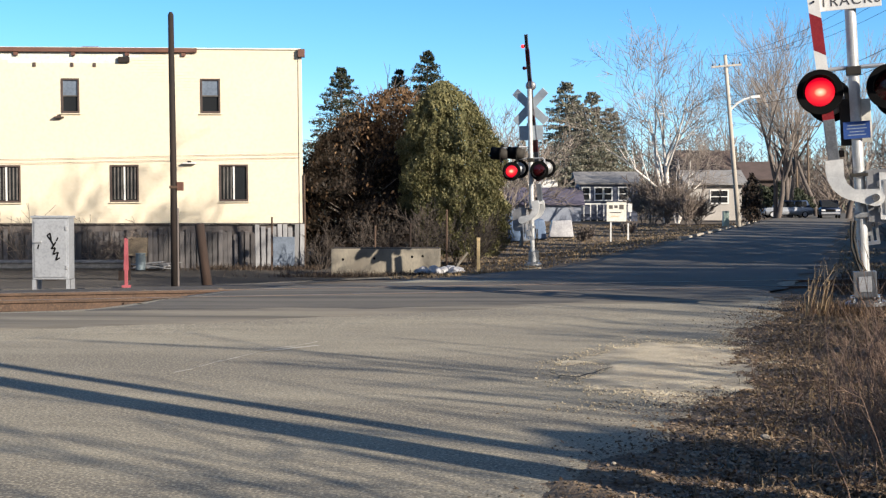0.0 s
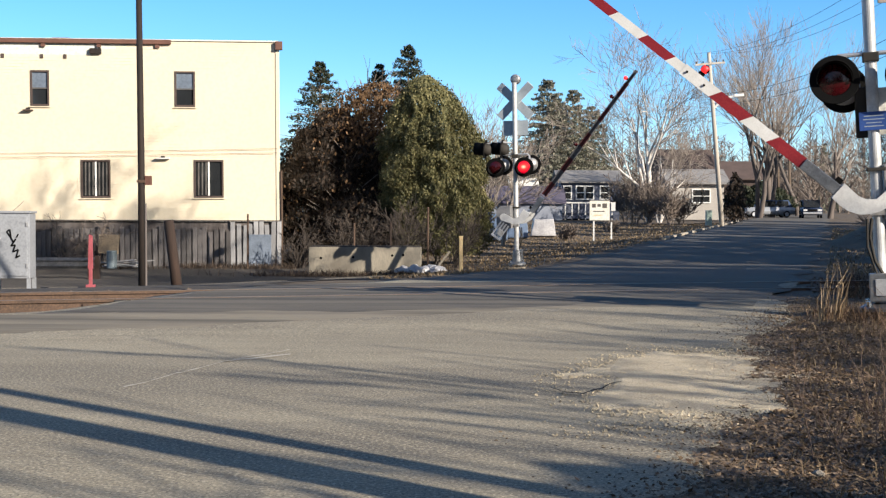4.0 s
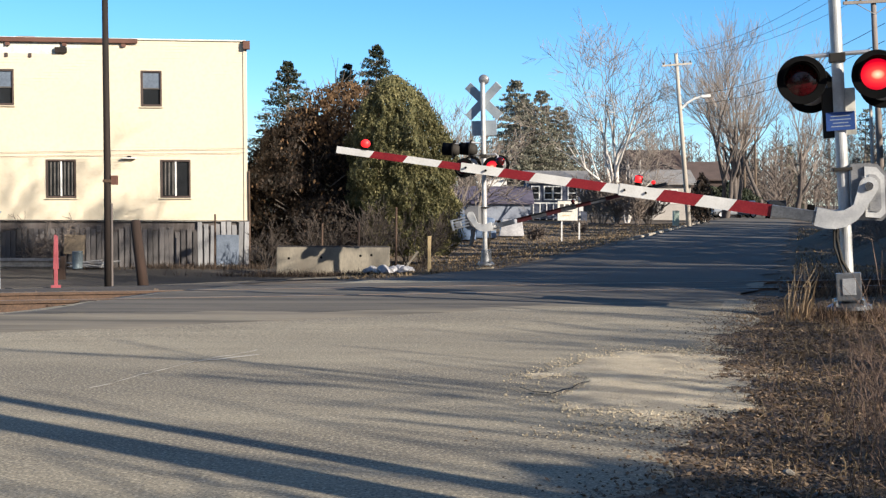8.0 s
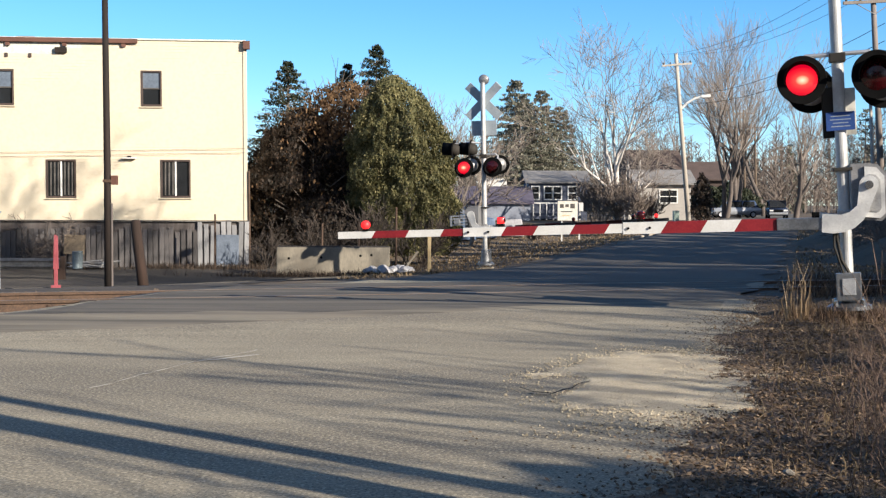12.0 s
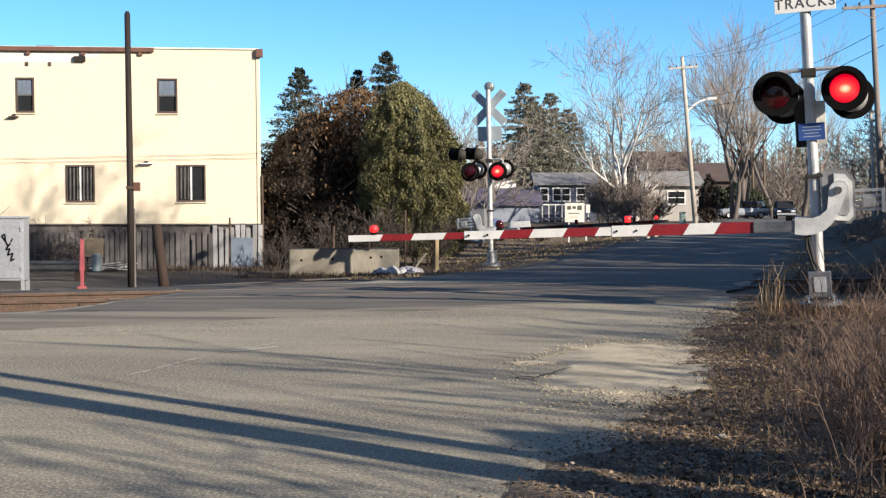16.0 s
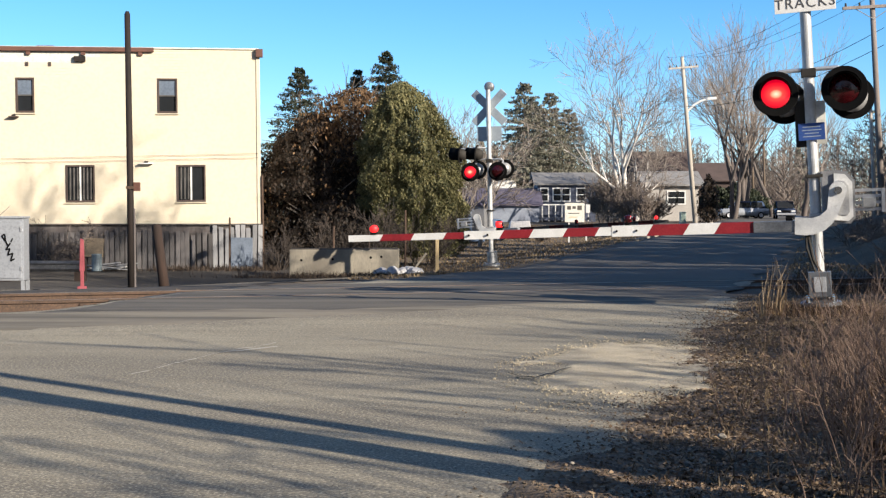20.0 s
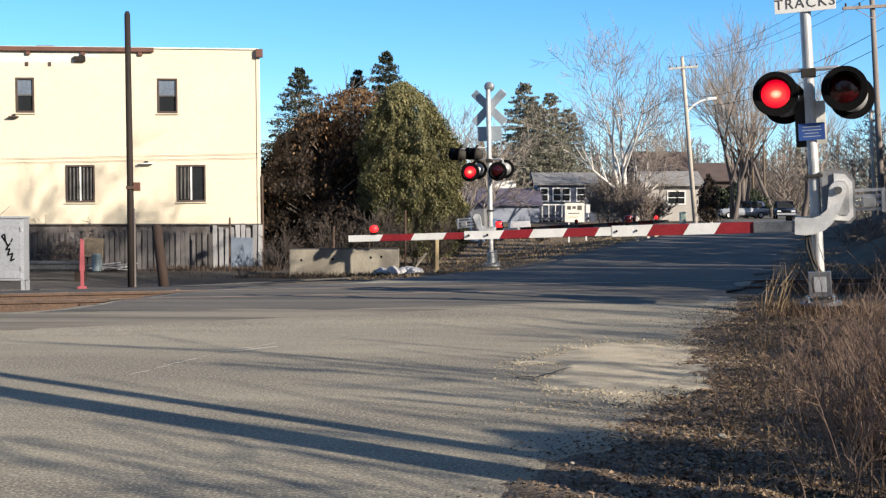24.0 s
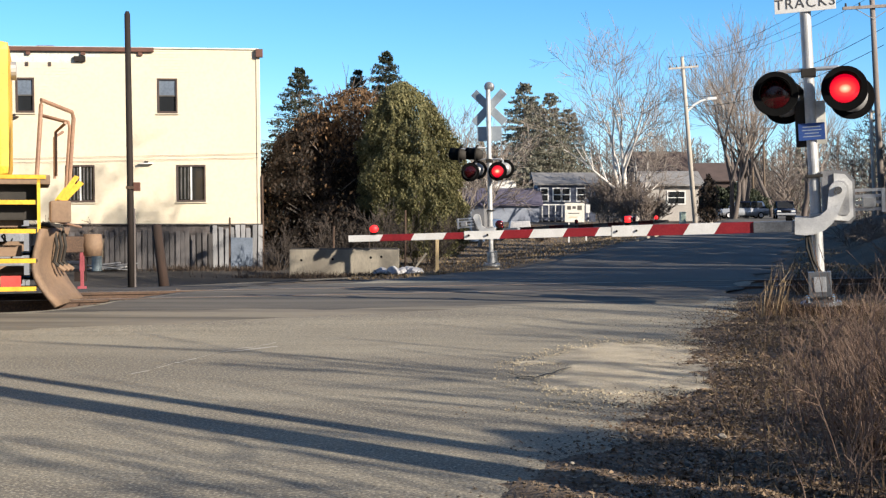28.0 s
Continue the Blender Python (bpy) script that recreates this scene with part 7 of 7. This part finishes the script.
# steps at the front corners
for s in (-1, 1):
    y0, y1 = (s * 1.5, s * 1.05)
    for i, z in enumerate((0.18, 0.53, 0.9, 1.26)):
        st_ = part("step", boxed(-1.32 + 0.05 * i, -0.66, min(y0, y1), max(y0, y1), z, z + 0.035), M_LDARK, loco, "step tread with yellow edge")
        part("step_edge", boxed(-1.32 + 0.05 * i, -0.68, s * 1.5 - 0.012, s * 1.5 + 0.012, z - 0.01, z + 0.045), M_YELLOW, st_)
        part("riser_clutter", boxed(-1.2, -0.85, s * 1.1 - 0.04, s * 1.1 + 0.04, z + 0.06, z + 0.2, 0.01), M_LOCO, st_)
    part("stringer", boxed(-0.66, -0.62, min(y0, y1), max(y0, y1), 0.9, 1.62), M_YELLOW, loco, "yellow stair stringer")
    part("deck_edge", boxed(-17.6, -0.55, s * 1.503, s * 1.518, 1.57, 1.62), M_YELLOW, loco)
    part("handrail", tubed([(-0.66, s * 1.45, 1.62), (-0.6, s * 1.42, 2.5), (-0.6, s * 1.4, 2.56), (-0.22, s * 1.05, 2.44), (-0.2, s * 1.02, 2.36), (-0.26, s * 1.02, 1.5)], 0.026, 8), M_HAND, loco, "worn brown handrail")
    part("handrail", tubed([(-0.42, s * 0.7, 1.62), (-0.42, s * 0.7, 2.2), (-0.3, s * 1.0, 2.3)], 0.02, 8), M_HAND, loco)
    part("side_rail", tubed([(-17.2, s * 1.42, 2.55), (-6.7, s * 1.42, 2.55)], 0.02, 6), M_HAND, loco)
    part("corner_flag", prism(bmesh.new(), [(-0.42, 1.32), (-0.36, 1.3), (-0.14, 1.6), (-0.2, 1.62)], s * 1.3 - 0.02, s * 1.3 + 0.02), M_YELLOW, loco, "yellow grab iron")
    part("anticlimber", boxed(-0.5, -0.25, s * 1.2 - 0.25, s * 1.2 + 0.25, 1.02, 1.3, 0.03), M_LOCO, loco)
    part("marker_panel", boxed(-1.1, -0.86, s * 1.46 - 0.02, s * 1.46 + 0.02, 0.22, 0.36), M_LRED, loco, "red panel on the bottom step")
# snowplough: a curved blade, further back towards the sides
bm = bmesh.new()
rows = []
for k in range(9):
    t = k / 8
    z = 0.95 - 1.0 * t
    bulge = -0.1 * math.sin(math.pi * t) + 0.25 * max(0, t - 0.55) ** 1.3 * 2
    rows.append([bm.verts.new((-0.28 + bulge - abs(y) * 0.24, y, z)) for y in np.linspace(-1.5, 1.5, 13)])
for a, b in zip(rows, rows[1:]):
    for i in range(12):
        bm.faces.new((a[i], a[i + 1], b[i + 1], b[i]))
bmesh.ops.recalc_face_normals(bm, faces=bm.faces[:])
bmesh.ops.solidify(bm, geom=bm.faces[:], thickness=0.05)
smooth(part("snowplough", bm, M_LOCO, loco, "dirty brown snowplough blade"))
cp = part("coupler", boxed(-0.4, 0.02, -0.12, 0.12, 0.6, 0.82, 0.03), M_RUST, loco, "rusty knuckle coupler")
smooth(part("knuckle", lathe(bmesh.new(), [(0.0, -0.15), (0.12, -0.15), (0.14, 0.0), (0.12, 0.15), (0.0, 0.15)], 14, Matrix.Translation((0.06, -0.06, 0.7))), M_LOCO, cp))
for y in (-0.75, -0.58, -0.42, 0.5, 0.7):
    x0 = -0.26 - abs(y) * 0.34
    part("air_hose", tubed([(x0 - 0.1, y, 1.0), (x0 + 0.06, y, 0.95), (x0 + 0.1, y, 0.7), (x0 + 0.06, y + 0.05, 0.5), (x0 + 0.14, y + 0.06, 0.42)], 0.024, 7), M_LDARK, loco, "black air hose")
    part("hose_coupling", tubed([(x0 + 0.12, y + 0.06, 0.44), (x0 + 0.2, y + 0.06, 0.38)], 0.03, 8), M_LOCO, loco, "grey hose coupling")
for s in (-1, 1):
    for z in (0.35, 0.62):
        part("plough_hole", tubed([(-0.74, s * 1.15, z), (-0.66, s * 1.17, z)], 0.05, 10), M_BLACK, loco)
    part("cut_lever", tubed([(-0.5, s * 1.35, 1.05), (-0.3, s * 0.9, 1.0), (-0.1, s * 0.3, 0.95)], 0.016, 6), M_HAND, loco, "uncoupling lever")
    part("corner_flag", prism(bmesh.new(), [(-0.36, 1.3), (-0.31, 1.28), (-0.08, 1.52), (-0.14, 1.56)], s * 1.1 - 0.02, s * 1.1 + 0.02), M_YELLOW, loco, "yellow grab iron")
# bogies
for cx in (-3.7, -14.0):
    bg = new("bogie")
    bg.parent = loco
    bg.matrix_local = Matrix.Translation((cx, 0, 0))
    for s in (-1, 1):
        part("side_frame", boxed(-2.0, 2.0, s * 1.1 - 0.1, s * 1.1 + 0.1, 0.5, 0.85, 0.05), M_LDARK, bg)
    for x in (-1.35, 1.35):
        for s in (-1, 1):
            wh = smooth(part("wheel", lathe(bmesh.new(), [(0.0, -0.06), (0.48, -0.06), (0.508, -0.05), (0.508, 0.05), (0.0, 0.06)], 24), M_RUST, bg, "steel wheel"))
            wh.matrix_local = Matrix.Translation((x, s * 0.75, 0.51)) @ pose(0, 0, 0, 90)
loco.matrix_world = loco_at(0.0)
# ---------------------------------------------------------------- what moves
NEAR_SWING = [(0.0, 82), (0.5, 82), (0.7, 78), (1.0, 71), (1.4, 66), (2.0, 59), (2.4, 55), (3.0, 47.5), (3.5, 43), (5.5, 25.5), (6.0, 21.5), (6.5, 17.6), (7.0, 14.6), (7.5, 11), (8.0, 7.7), (8.5, 5.1), (9.0, 2.4), (9.5, 0.1), (10.0, -1.3), (10.5, -1.7), (28.0, -1.7)]
FAR_SWING = [(0.0, 90), (0.6, 89.5), (0.8, 87), (1.0, 85), (1.4, 78), (2.0, 70), (2.4, 66), (3.0, 59.8), (3.5, 54), (5.5, 31.6), (6.0, 27), (7.0, 18), (8.0, 9), (9.0, 2.5), (9.5, 0), (10.0, -1), (28.0, -1)]


def flash_rows(lit_on_right, on, off):
    """The lamps change over every 0.5535 s."""
    rows, half, t = [], 0.5535, 0.168 - 1.107
    edges = []
    while t < 28.6:
        edges.append((t, True))
        edges.append((t + half, False))
        t += 2 * half
    state = None
    for t, right in edges:
        now = on if right == lit_on_right else off
        if state is None:
            rows.append((0.0, on if not lit_on_right else off))
        elif 0.05 < t < 27.95:
            step = math.ceil(t * FPS)
            rows.append(((step - 1) / FPS, state))
            rows.append((step / FPS, now))
        state = now
    rows.append((28.0, rows[-1][1]))
    return rows


def motions():
    def lift(a):
        return 3.3 + 0.6 * max(0.0, min(1.0, a / 10))

    for arm, m, swing, pz in ((near_arm, NEAR_M, NEAR_SWING, 1.40), (far_arm, FAR_M, FAR_SWING, 1.40)):
        walk(arm, [(t, m @ pose(0.16, 0, pz, 0, a + lift(a), 0)) for t, a in swing])
    walk(loco, [(0.0, loco_at(28.0)), (28.0, loco_at(0.0))])
    sway = [(0, 10), (1.2, 7), (2.4, 11), (4, 8), (6, 3), (8, 8), (9, 4), (11, -1), (13, 3), (15, 5), (17, -2), (18.5, 3), (20, 6), (22, 10), (24, 14), (25, 15), (26.5, 13), (28, 11)]
    walk(reed, [(t, reed_at @ pose(0, 0, 0, 0, a, 0)) for t, a in sway])
    front, back = Matrix.Translation((0, 0, 0.022)), Matrix.Translation((0, 0, -0.03))
    for heads, mirrored in ((near_heads, False), (far_heads, True)):
        for s, facing, glow in heads:
            seen_right = (s > 0) != mirrored
            walk(glow, flash_rows(seen_right, front, back))
    for lamps in (near_arm_lamps, far_arm_lamps):
        for i, g, p in lamps:
            base = Matrix.Translation(p)
            walk(g, flash_rows(i == 0, base @ Matrix.Translation((0, -0.02, 0)), base))


motions()
